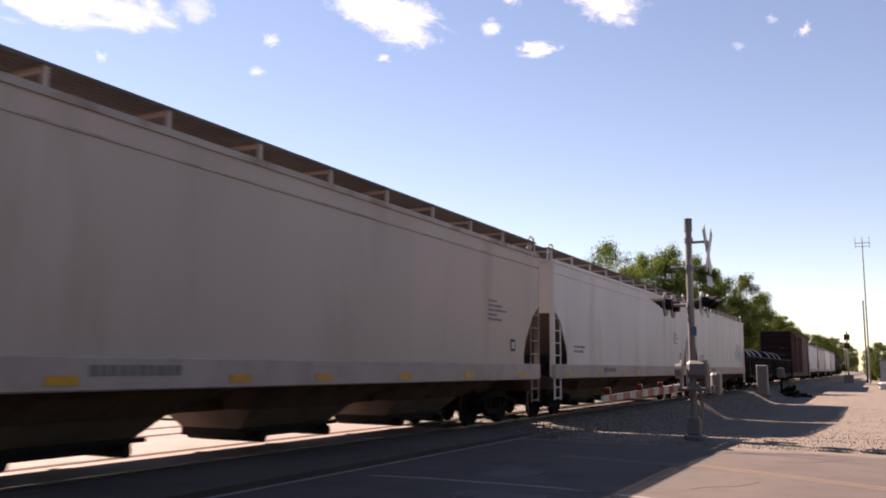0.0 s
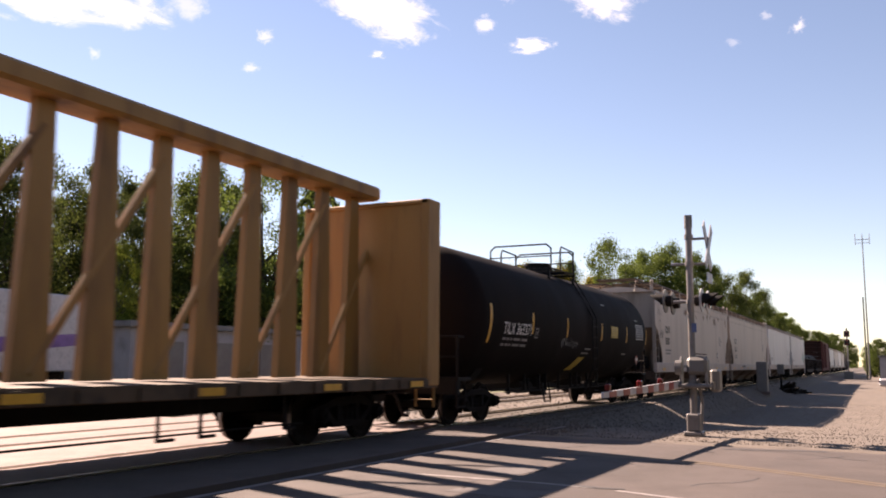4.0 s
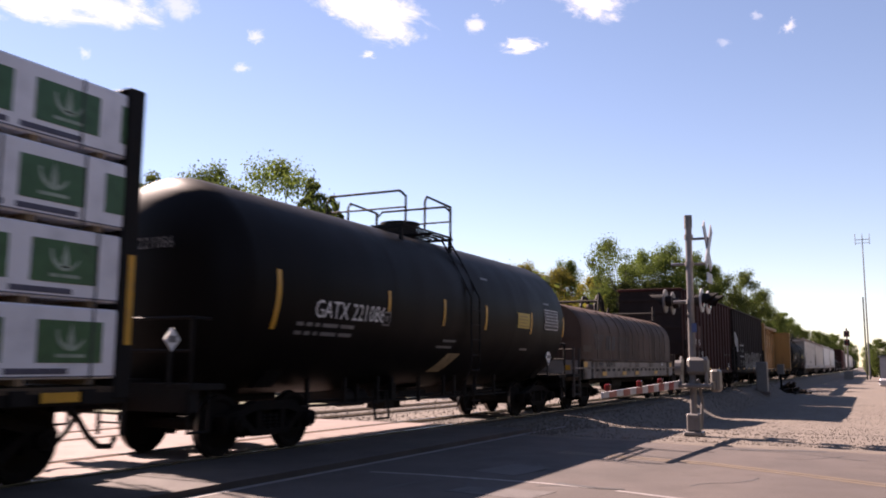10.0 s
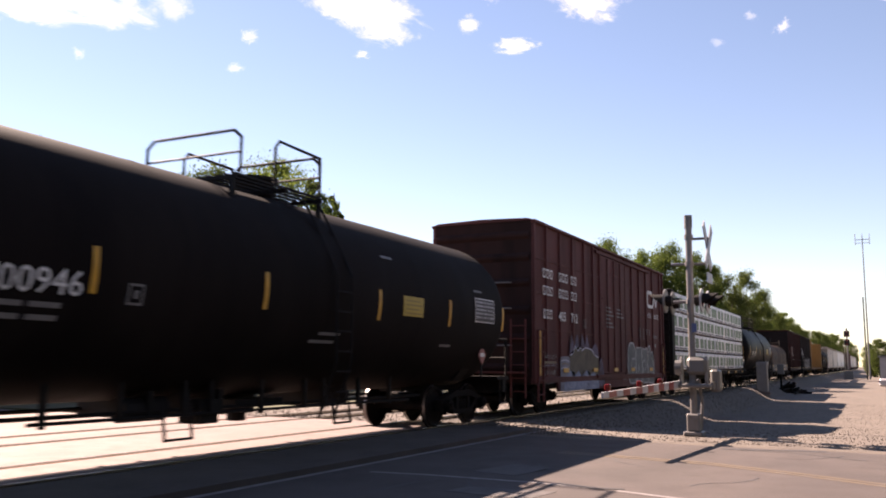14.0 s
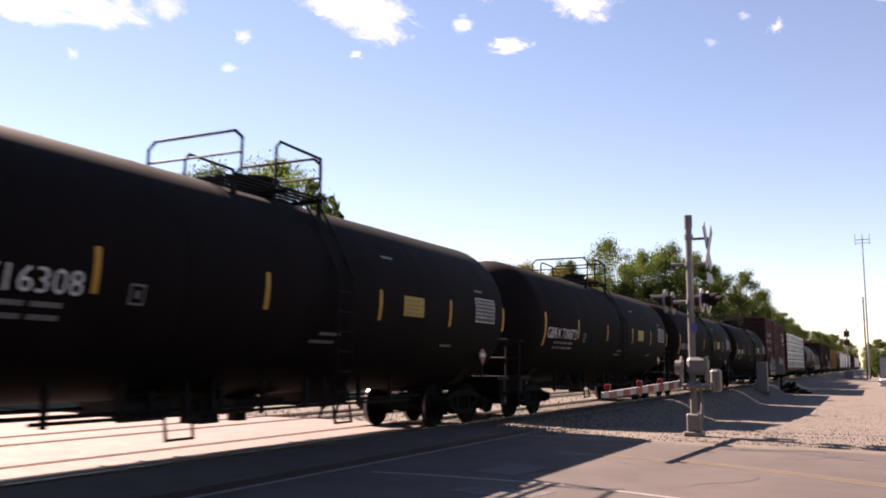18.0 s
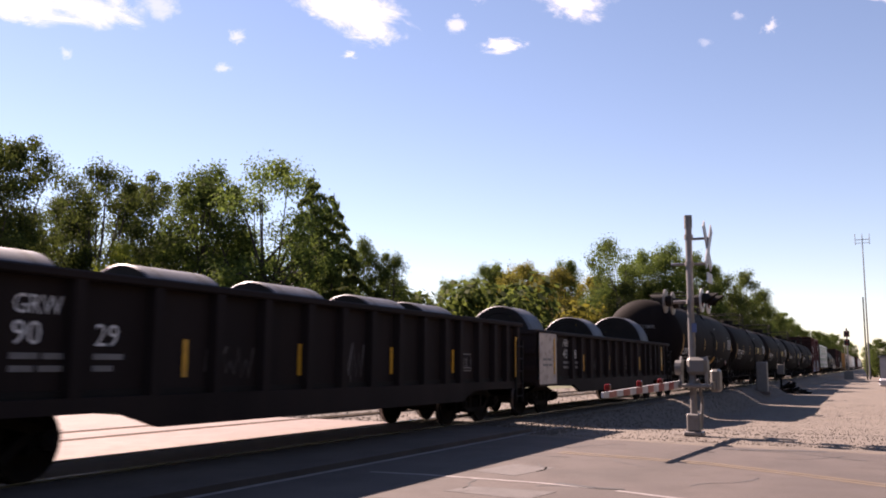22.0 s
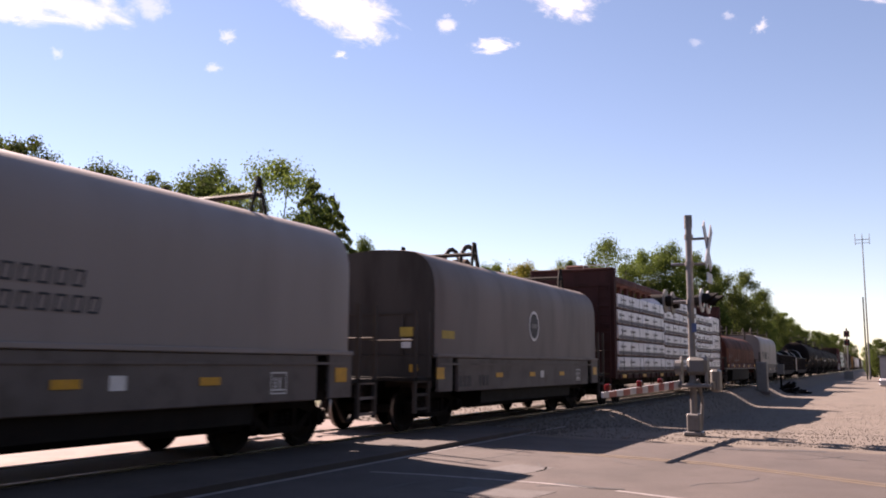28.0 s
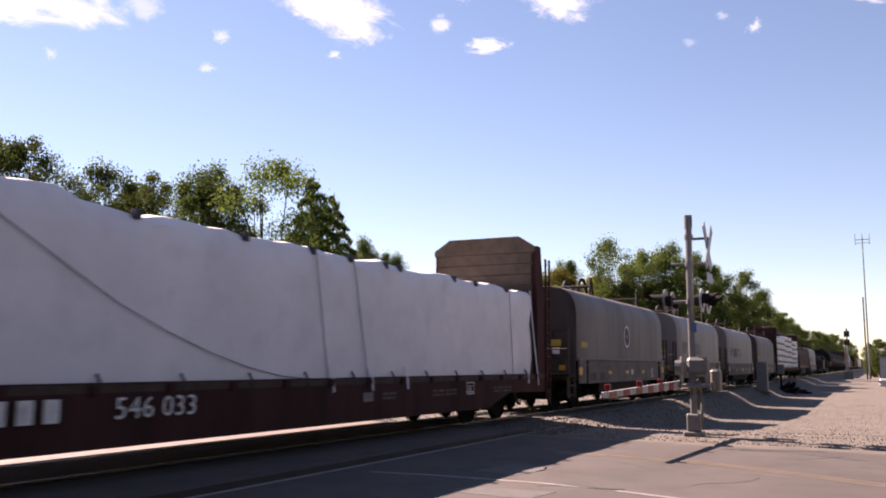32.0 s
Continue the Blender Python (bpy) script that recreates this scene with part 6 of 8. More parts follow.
for x0, x1, lean, wedge in ((-3.1, -2.35, 0.05, 0), (-2.2, -1.35, 0.1, 0), (-1.2, -0.25, -0.06, 0), (-0.05, 0.85, 0.08, 0), (0.98, 1.82, -0.3, 1), (1.9, 2.7, -0.12, 1), (2.88, 3.7, 0.1, 2), (3.98, 4.92, -0.2, 1)):
    w, zz, tp = x1 - x0, 1.16, 2.36 if wedge else 2.28
    mid = (x0 + x1) / 2
    if wedge == 1:
        pts = [(x0, zz), (x0 + w * 0.12, 1.7), (x0 + w * 0.02, 2.15), (mid + lean * w, tp), (x1 - w * 0.25, 2.0), (x1 - w * 0.08, 1.5), (x1, zz), (x1 - w * 0.3, zz + 0.03), (mid, zz + 0.08), (x0 + w * 0.25, zz)]
        bubble(bg, pts, YB, M_SPD2, M_WSH, 0.05, 0.08, (), M_LAVD, [(x0 + w * 0.25, zz + 0.08), (mid + lean * w * 0.4, 1.85), (x1 - w * 0.22, zz + 0.1)])
    elif wedge == 2:
        bubble(bg, [(x0, tp - 0.1), (x0 + w * 0.2, tp - 0.05), (x0 + w * 0.45, 1.55), (x0 + w * 0.62, tp - 0.1), (x1, tp - 0.02), (x1 - w * 0.12, zz), (x0 + w * 0.6, zz + 0.04), (x0 + w * 0.3, 1.6), (x0 + w * 0.28, zz), (x0 + w * 0.05, zz)], YB, M_SPD2, M_WSH, 0.045, 0.05)
    else:
        rb = random.Random(int(x0 * 100))
        j = lambda a: rb.uniform(-a, a)
        pts = [(x0 + j(0.05), zz + 0.03 + j(0.03)), (x0 + w * 0.1 + j(0.1), 1.55 + j(0.1)), (x0 + j(0.1), 1.95 + j(0.12)), (x0 + w * 0.25 + lean, tp + j(0.12)), (mid + j(0.12), tp - 0.15 + j(0.14)),
               (x1 - w * 0.1 + j(0.08), tp - 0.1 + j(0.15)), (x1 - w * 0.2 + j(0.12), 1.75 + j(0.12)), (x1 + j(0.05), 1.5 + j(0.15)), (x1 - w * 0.05, zz + j(0.03)), (mid + w * 0.15, zz + 0.1 + j(0.08)), (mid - w * 0.1, zz + j(0.03))]
        bubble(bg, pts, YB, M_SPD, M_SPG3, 0.045, 0.09, ([(mid + j(0.15), 1.4 + j(0.1)), (mid + j(0.1), 1.75 + j(0.1)), (mid + 0.12 + j(0.1), 1.95 + j(0.1))],), M_GREYD, [(x0 + w * 0.12, zz + 0.1), (mid + j(0.2), zz + 0.45 + j(0.15)), (x1 - w * 0.2, zz + 0.08)])
scrawl(bg, 5.0, 5.95, 2.02, 2.4, YB, M_WSH, 47, 4, 0.03)
scrawl(bg, -4.0, -3.3, 1.35, 1.7, YB, M_GREYST, 48, 2, 0.04)
for q, wd, sd0 in ((-5.27, 0.66, 3), (-4.3, 0.74, 9)):
    for i in range(4):
        z = 2.6 - i * 0.36
        scrawl(bg, q + 0.03 * (i % 2), q + wd - 0.06 * (i % 3), z, z + 0.25, YB, M_WSH if i < 3 else M_GREYST, sd0 + i, 4 - (i == 2), 0.04)
        if i % 2 == 0:
            part("crossed_bar", strip(B(), [(q - 0.03, z + 0.13), (q + wd, z + 0.12)], 0.06, YB - 0.003), M_WSH, bg, "white bar sprayed across the marks")
    part("small_stencil", bars(B(), q, 1.36, -HW, [0.12, 0.2, 0.1], 0.07), M_GREYB, bg)
field(bg, rounded([(-7.5, 3.55), (-6.84, 3.45), (-6.06, 3.1), (-6.04, 2.28), (-6.5, 2.28), (-7.5, 2.9)], 0.05), YB + 0.002, M_SPG3, "graffiti", "pale sprayed field with a slanting lower edge")
for i, (a, b) in enumerate(((-7.45, -7.1), (-7.1, -6.78), (-6.76, -6.42), (-6.4, -6.1))):
    scrawl(bg, a, b, 2.95 - 0.19 * i, 3.4 - 0.12 * i, YB - 0.001, M_SPD2, 60 + i, 1, 0.06)
it, ih = high_gondola(-76.7, -91.8, M_IT, "tall dark red ribbed gondola with white stencils", pockets=((-4.2, -0.75), (0.0, 1.15), (1.35, 2.9)), amber=(-5.6, -2.65, -0.71, 2.2, 5.35))
for tx, sx, sz, mm in (("IT", -4.6, 2.42, M_WHITE), ("FX", -3.7, 2.42, M_WHITE), ("50", -4.87, 1.86, M_GREYST), ("51", -3.72, 1.86, M_GREYST), ("03", -2.94, 1.84, M_WHITE)):
    lettering(tx, 0.29, sx, -HW - 0.006, sz, mm, it, wide=1.0)
frame_mark(it, 5.55, 6.1, 1.28, 1.52, -HW - 0.012, M_WHITE)
for x in (4.4, 4.9, 5.9):
    part("small_stencil", bars(B(), x, 2.0, -HW, [0.24, 0.16], 0.05), M_GREYB, it)
for x in (2.65, 3.8):
    part("paint_patch", box(B(), -ih + x, -ih + x + 0.75, -HW - 0.001, -HW + 0.0015, 2.3, 3.4), M_OXIDE, it, "brighter red repaint patch")
nc, nh = coil_car(-94.5, -107.1, M_COILB, mat("coil_sill_pale", (0.23, 0.195, 0.17), 0.7, scale=0.8, var=0.25, dirt=(0.07, 0.045, 0.032), dirt_amount=0.7), "weathered brown coil car with rounded ribbed hood", "brown", ("167314", -3.97))
part("mark_bars", bars(B(), -4.62, 1.37, -HW, [0.19, 0.17], 0.19, 0.05), M_DARKST, nc)
stripes_mark(nc, -5.1, 1.88, -1.506, 0.68, mat("ghost_stencil", (0.04, 0.032, 0.03), 0.7, scale=2, var=0.4, dirt=(0.07, 0.045, 0.034), dirt_amount=0.6, bump=0))
part("side_patch", plate(B(), -6.2, -5.2, 1.78, 2.0, -1.502, 0.004), M_GRIME, nc, "faded ochre patch")
tank_car(-108.8, -123.7, "GATX 221086", None, mark_x=2.15, mark_w=0.88, panel_x=4.12, label="glossy black tank car with yellow panel and white marks", paint=M_TANKG, placard=M_WHITE, trucks=(1.1, 1.9), sash=(-0.4, 0.6, M_SPT), strips=(-3.0, -0.73, 1.4, 4.27, 6.77))
gc, gh = centerbeam(-125.2, -147.3, M_BLACK, "black centerbeam flat car carrying wrapped lumber", truck=1.7, slim=0.18, back=2.35)
part("end_strip", box(B(), gh - 0.12, gh - 0.02, -HW - 0.026, -HW - 0.02, 1.6, 2.7), M_REFL, gc, "tall amber reflective strip")
C = -136.1
part("mark_bars", bars(B(), -5.05, 0.915, -HW - 0.052, [0.14] * 5, 0.17, 0.06), M_GREYST, gc)
xs = [-10.75, -6.9, -3.2, 0.2, 3.75, 7.2, 10.75]
sd = 100
for a, b in zip(xs, xs[1:]):
    for lv in range(4):
        sd += 1
        bundle(C, a, b - a - (0.35 if a == 0.2 else 0), 1.13 + lv * 0.895, 0.885, "green", "white wrapped lumber bundle with green printed panels", sd)
bx, xh = boxcar(-148.95, -164.45, M_OXIDE, "oxide red boxcar with white bars and graffiti", top=5.30)
for x, n in ((0.62, 3), (1.95, 3), (3.05, 2)):
    for z in (3.78, 3.30):
        hollow_marks(bx, -xh + x, z, -HW - 0.006, n, 0.22, 0.27, 0.07, M_WHITE, 0.055)
lettering("405", 0.27, -xh + 1.92, -HW - 0.006, 2.65, M_WHITE, bx, wide=1.1, bold=0.006)
lettering("712", 0.27, -xh + 3.02, -HW - 0.006, 2.65, M_WHITE, bx, wide=1.1, bold=0.006)
hollow_marks(bx, -xh + 0.64, 2.65, -HW - 0.006, 3, 0.2, 0.27, 0.06, M_WHITE, 0.055)
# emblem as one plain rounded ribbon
def ribbon(corners, w, r=0.16):
    """A flat band along a line with rounded corners."""
    pts = [Vector(corners[0])]
    for a, b, c in zip(corners, corners[1:], corners[2:]):
        a, b, c = Vector(a), Vector(b), Vector(c)
        p, q = b + (a - b).normalized() * r, b + (c - b).normalized() * r
        pts += [p * (1 - t) ** 2 + b * 2 * t * (1 - t) + q * t * t for t in (0, 0.2, 0.4, 0.6, 0.8, 1)]
    pts.append(Vector(corners[-1]))
    bm = B()
    rows = []
    for k, p in enumerate(pts):
        d = (pts[min(k + 1, len(pts) - 1)] - pts[max(k - 1, 0)]).normalized()
        n = Vector((-d.y, d.x)) * w / 2
        rows.append([bm.verts.new((-xh + v.x, -HW - 0.008, v.y)) for v in (p + n, p - n)])
    for a, b in zip(rows, rows[1:]):
        bm.faces.new((a[0], a[1], b[1], b[0]))
    return bm


bm = ribbon([(13.4, 4.3), (12.63, 4.3), (12.63, 3.74), (13.55, 3.74), (13.72, 4.3), (14.08, 3.72), (14.16, 4.24)], 0.13)
part("emblem", bm, M_WHITE, bx, "white ribbon emblem")
for x, n in ((12.66, 4), (13.72, 5)):
    hollow_marks(bx, -xh + x, 3.27, -HW - 0.006, n, 0.10, 0.19, 0.055, M_WHITE, 0.032)
# front piece: four grey blocks with pale outlines
y = -HW - 0.006
bubble(bx, [(1.9, 0.72), (1.68, 1.2), (1.7, 1.95), (2.0, 2.2), (2.5, 2.2), (2.85, 1.95), (2.82, 1.4), (2.9, 0.74)], y, M_SPG2, M_WSH, 0.06, 0.22, ([(2.62, 1.62), (2.3, 1.62), (2.2, 1.45), (2.24, 1.2), (2.45, 1.12), (2.6, 1.3), (2.8, 1.28)],))
bubble(bx, [(2.95, 0.72), (2.86, 1.5), (2.9, 2.06), (3.3, 2.04), (3.72, 2.08), (3.8, 1.4), (3.85, 0.72)], y + 0.002, M_SPG2, M_WSH, 0.055, 0.08, ([(3.05, 0.75), (3.25, 1.3), (3.36, 1.5), (3.5, 1.0), (3.66, 1.1), (3.7, 0.8)], [(3.2, 1.0), (3.45, 1.02)]))
bubble(bx, [(3.9, 0.72), (3.84, 1.4), (3.86, 2.06), (4.2, 1.98), (4.62, 2.08), (4.66, 1.4), (4.72, 0.72)], y, M_SPG2, M_WSH, 0.055, 0.08, ([(3.92, 1.5), (4.4, 1.62), (4.1, 1.15), (4.55, 1.35), (4.7, 1.5)], [(3.95, 1.3), (4.02, 0.95)]))
bubble(bx, [(4.78, 0.7), (4.72, 1.4), (4.82, 2.12), (5.1, 2.16), (5.25, 1.8), (5.5, 2.0), (5.75, 1.5), (5.78, 1.1), (5.66, 0.68)], y + 0.002, M_SPG2, M_WSH, 0.055, 0.12, ([(5.0, 1.0), (5.06, 1.4), (5.2, 1.05)], [(5.3, 1.7), (5.6, 1.45), (5.62, 1.0)]))
scrawl(bx, 1.05, 1.65, 0.8, 1.05, y, M_GREYST, 81, 2, 0.05)
# rear piece: tan field over a pale blue base, lavender flames above
M_TAN = mat("dull_olive_spray", (0.105, 0.078, 0.052), 0.7, scale=2, var=0.2, dirt=(0.07, 0.05, 0.04), dirt_amount=0.4, bump=0)
M_PUR = mat("dull_purple_spray", (0.10, 0.072, 0.115), 0.7, scale=2, var=0.35, dirt=(0.07, 0.03, 0.035), dirt_amount=0.8, bump=0)
M_PBL = mat("washed_blue_spray", (0.21, 0.235, 0.33), 0.65, scale=2.2, var=0.2, dirt=(0.12, 0.12, 0.17), dirt_amount=0.6, bump=0)
for pts in (((-4.9, 1.7), (-4.82, 2.05), (-4.68, 2.3), (-4.5, 2.0), (-4.4, 1.85)), ((-4.45, 1.85), (-4.3, 2.15), (-4.15, 2.33), (-4.0, 2.0), (-3.9, 1.85)), ((-3.8, 1.88), (-3.7, 2.35), (-3.5, 2.15), (-3.35, 1.9)), ((-3.45, 1.85), (-3.3, 2.1), (-3.2, 2.34), (-3.0, 2.05), (-2.9, 1.8)), ((-2.8, 1.75), (-2.5, 2.0), (-2.25, 2.08), (-2.05, 1.95), (-1.95, 1.6))):
    field(bx, pts, y + 0.004, M_PUR, "graffiti_flame", "dull purple sprayed flame")
field(bx, rounded([(-5.72, 0.64), (-5.72, 1.62), (-4.9, 1.64), (-4.85, 1.2), (-4.9, 0.64)], 0.1), y + 0.003, M_LAVD, "graffiti", "dull lavender sprayed field")
for k, z in enumerate((1.28, 1.4, 1.5)):
    part("inner_stroke", strip(B(), [(-5.65, z), (-5.3, z + 0.03), (-4.95, z - 0.02)], 0.03, y - 0.001), M_LAV if k != 1 else M_SPT2, bx)
tan = [(-4.9, 1.1), (-4.88, 1.66), (-4.6, 1.72), (-4.36, 1.95), (-4.1, 1.8), (-3.9, 1.92), (-3.7, 1.82), (-3.4, 1.92), (-3.1, 1.9), (-2.7, 1.86), (-2.4, 1.7), (-1.98, 1.62), (-1.98, 1.1)]
field(bx, tan, y + 0.002, M_TAN, "graffiti", "olive tan sprayed field")
part("block_outline", strip(B(), tan[1:12], 0.035, y - 0.002), M_LAV, bx, "pale sprayed outline")
jag = [(-5.4, 0.62)] + [(-5.35 + 0.26 * k, 1.12 + 0.1 * ((k * 7) % 3 - 1)) for k in range(14)] + [(-1.95, 0.64)]
field(bx, jag, y, M_PBL, "graffiti", "washed pale blue sprayed base")
for k in range(9):
    a = -5.2 + k * 0.36
    part("inner_stroke", strip(B(), [(a, 0.7), (a + 0.1, 1.0 + 0.05 * (k % 2)), (a + 0.2, 0.72)], 0.035, y - 0.002), M_LAV, bx)
field(bx, rounded([(-1.9, 0.7), (-1.85, 1.5), (-1.6, 1.7), (-1.35, 1.1), (-1.3, 0.72)], 0.1), y + 0.003, M_PUR, "graffiti", "dull purple sprayed patch")
for k in range(4):
    scrawl(bx, -7.0, -6.1, 0.85 + 0.22 * k, 1.03 + 0.22 * k, y, M_GREYST if k != 2 else M_LAVD, 90 + k, 5, 0.028)
part("crossed_bar", strip(B(), [(-7.05, 1.45), (-6.1, 1.45)], 0.06, y - 0.003), M_SPT2, bx, "tan bar sprayed across the marks")
scrawl(bx, -7.45, -7.15, 1.7, 2.2, y, M_GREYD, 95, 2, 0.03)
scrawl(bx, 5.95, 6.6, 0.85, 1.2, y, M_GREYD, 96, 4, 0.025)
frame_mark(bx, -3.48, -3.2, 2.52, 2.8, -HW - 0.006, M_GREYST, 0.025)
for x in (3.55, 4.1, 4.6, 5.05):
    for k in range(5 if x < 4.5 else 3):
        part("small_stencil", bars(B(), x, 2.75 - k * 0.09, -HW, [0.09], 0.05), M_GREYST, bx)
part("small_stencil", bars(B(), 5.75, 2.55, -HW, [0.7], 0.03), M_GREYST, bx)
part("small_stencil", bars(B(), 5.75, 2.48, -HW, [0.7], 0.03), M_GREYST, bx)
part("label_panel", bars(B(), 5.95, 2.1, -HW, [0.2], 0.15), M_GREYST, bx)
for i in range(9):
    part("small_stencil", bars(B(), -xh + (6.7 if i < 6 else 8.0), 3.3 - (i % 6) * 0.13, -HW - 0.02, [0.5 + 0.2 * (i % 3)], 0.05), M_GREYST, bx)
reflectors(bx, [-xh + 0.35], 1.7, -HW - 0.012, 1.2, 0.09, None, True)
reflectors(bx, [-5.31, -2.4, 0.02, 2.3, 5.12], 1.23, -HW - 0.03, 0.46, 0.12)
reflectors(bx, [7.4], 1.6, -HW - 0.012, 1.1, 0.08, None, True)
PL = "black tank car with yellow stripes and white stencilled marks"
tank_car(-166.4, -182.8, "GBRX 700946", None, PL)
tank_car(-184.1, -200.4, None, None, PL)
tank_car(-201.7, -218.05, "GBRX 700872", None, PL)
tank_car(-219.5, -235.9, "CBTX 716308", None, PL)
tk = tank_car(-237.3, -253.1, "CBTX 727800", None, "black tank car with amber patch and scrawled tag", sash=(1.45, 0.62, M_REFL), sash_z=1.46, panel_x=None, mark_z=1.9, shift=0.6, r=1.79, zc=2.64, trucks=(1.1, 1.1))
scrawl(tk, 2.1, 3.9, 1.5, 1.82, -1.62, M_GREYST, 61, 6, 0.03)
mill_gondola(-254.3, -270.4, "black mill gondola with pale patched panel, loaded with coils", ("HRW", ("43", "68"), -5.7), panel=True, coils=(0.85, 7.0, 12.85), tops=(3.06, 3.05, 3.36), amber=(-3.78, -0.9, 3.31), tall=((6.39, 1.66), (-6.9, 1.62)), framed=4.75, long=1.25)
mill_gondola(-271.6, -287.6, "black mill gondola loaded with steel coils", ("GRW", ("90", "29"), -6.5), amber=(-3.9, -1.35, 1.55, 4.19), tall=((7.47, 1.58), (-7.8, 1.3)), framed=4.6, ribs=(-7.1, -5.72, -4.5, -3.35, -2.3, -1.2, -0.2, 0.75, 1.75, 2.75, 3.7, 4.42, 5.4, 6.3, 7.05, 7.75), top=2.42, coils=(1.2, 4.2, 7.05, 10.1, 12.4), coil_top=2.8)
c1, ch = coil_car(-289.7, -301.1, M_COILG, M_COILS, "pale grey coil car with dark striped emblem", "grey", ("8027", -3.5), M_COILD)
stripes_mark(c1, -4.6, 1.93, s=0.75)
end_mark(c1, ch)
c2, ch = coil_car(-305.2, -317.7, M_COILR, M_OXIDE, "rusty brown coil car with faded white scrawl", "rust", ("7589", -4.46), lower=mat("coil_side_rust", (0.135, 0.052, 0.03), 0.8, spec=0.1, scale=0.8, var=0.3, dirt=(0.035, 0.015, 0.01), dirt_amount=0.6, streak=True))
hollow_marks(c2, -5.02, 1.33, -HW - 0.008, 3, 0.13, 0.19, 0.04, M_GREYST, 0.04)
scrawl(c2, -5.5, -3.85, 1.72, 2.15, -1.503, M_FAINT, 71, 6, 0.06)
scrawl(c2, -5.5, -4.9, 1.62, 1.75, -1.504, M_GREYST, 72, 3, 0.03)
scrawl(c2, -3.2, -1.55, 1.63, 1.85, -1.504, M_GREYST, 73, 8, 0.035)
scrawl(c2, -1.4, -0.9, 1.65, 2.2, -1.503, M_FAINT, 74, 2, 0.05)
scrawl(c2, 4.0, 4.5, 1.75, 2.3, -1.503, M_FAINT, 75, 2, 0.05)
wc, wh = centerbeam(-320.1, -342.6, M_MAROON, "oxide red centerbeam flat car carrying wrapped lumber", chord=mat("rust_red_chord", (0.082, 0.029, 0.023), 0.75, spec=0.2, scale=0.9, var=0.3, dirt=(0.035, 0.016, 0.013), dirt_amount=0.5, streak=True), truck=1.9, wide=0.2, chord_z=4.68)
for s in (-1, 1):
    part("chord_end", box(B(), s * (wh - 1.15), s * (wh - 0.2), -0.3, 0.3, 4.05, 4.69, 0.03), M_MAROON, wc, "steel box joining the chord to the bulkhead")
    part("chord_grip", pipe(B(), [(s * (wh - 0.2), -HW + 0.25, 4.8), (s * (wh - 0.2), -HW + 0.25, 4.92), (s * (wh - 0.2), -0.4, 4.92), (s * (wh - 0.2), -0.4, 4.8)], 0.018), M_GREYST, wc, "pale grab rail")
C = -331.35
for k, (a, b, lvls) in enumerate(((-10.7, -7.1, 5), (-7.1, -3.4, 5), (-3.3, 0.3, 6), (0.3, 3.95, 6), (4.0, 8.65, 6), (8.68, 11.1, 3))):
    st = {5: 0.56, 6: (0.525 if k < 4 else 0.475), 3: 0.985}[lvls]
    for lv in range(lvls):
        sd += 1
        bundle(C, a, b - a, 1.13 + lv * st, st - 0.01, "navy", "white wrapped lumber bundle with dark printed band", sd)
c3, ch = coil_car(-344.75, -356.05, M_COILD, M_COILS, "grey coil car with white oval emblem", "grey")
oval_mark(c3, 0.08, 2.41)
part("side_patch", plate(B(), -5.35, -4.75, 1.93, 2.1, -1.502, 0.004), M_YPANEL, c3, "faded yellow patch")
c4, ch = coil_car(-359.3, -370.6, M_COILG, M_COILS, "grey coil car with dark striped emblem", "grey", None, M_COILF)
stripes_mark(c4, -4.55, 1.93, s=0.75)
end_mark(c4, ch)
c5, ch = coil_car(-373.8, -385.1, M_COILG, M_COILS, "grey coil car with dark striped emblem", "grey", None, M_COILF)
stripes_mark(c5, -4.55, 1.93, s=0.75)
end_mark(c5, ch)
c6, ch = coil_car(-388.25, -399.75, M_COILD, M_COILS, "grey coil car with white oval emblem", "grey")
oval_mark(c6, 0.05, 2.41)
part("side_patch", plate(B(), -5.35, -4.75, 1.93, 2.1, -1.502, 0.004), M_YPANEL, c6, "faded yellow patch")
bf, fh = bulkhead_flat(-402.5, -426.0, "oxide red bulkhead flat car with wooden bulkheads")
lettering("546 033", 0.26, -3.35, -HW - 0.056, 0.72, M_WHITE, bf, wide=1.15)
part("mark_bars", bars(B(), -5.3, 0.72, -HW - 0.05, [0.2, 0.2, 0.2, 0.2], 0.26, 0.13), M_WHITE, bf)
frame_mark(bf, 6.5, 6.9, 0.72, 1.0, -HW - 0.006, M_WHITE)
part("label_panel", bars(B(), 2.25, 0.72, -HW, [0.32], 0.16), M_GREYST, bf)
for x in (2.9, 4.9, 5.5, 8.0, 8.6):
    part("small_stencil", bars(B(), x, 0.82, -HW, [0.2, 0.25], 0.045), M_GREYB, bf)
    part("small_stencil", bars(B(), x, 0.74, -HW, [0.3, 0.12], 0.045), M_GREYB, bf)
part("tie_rope", pipe(B(), [(10.72, -1.42, 3.36), (10.78, -1.5, 2.2), (10.85, -HW - 0.06, 0.85)], 0.016), M_TARP, bf, "pale tie-down rope")
tarped_load(-413.65, 20.2, 1.13, [2.32, 2.30, 2.22, 2.2, 2.22], "white tarpaulin-covered load tied with cords")

for car, ww in ((c3, 0.16), (c4, 0.2), (c5, 0.14), (c6, 0.18)):
    part("mark_bars", bars(B(), -4.6, 0.9, -HW, [ww, 0.15, 0.17], 0.24, 0.07), M_GREYB, car, "worn dark mark bars")
    part("mark_bars", bars(B(), -3.55, 0.9, -HW, [0.13, 0.13, 0.13], 0.24, 0.07), M_GREYB, car, "worn dark mark bars")

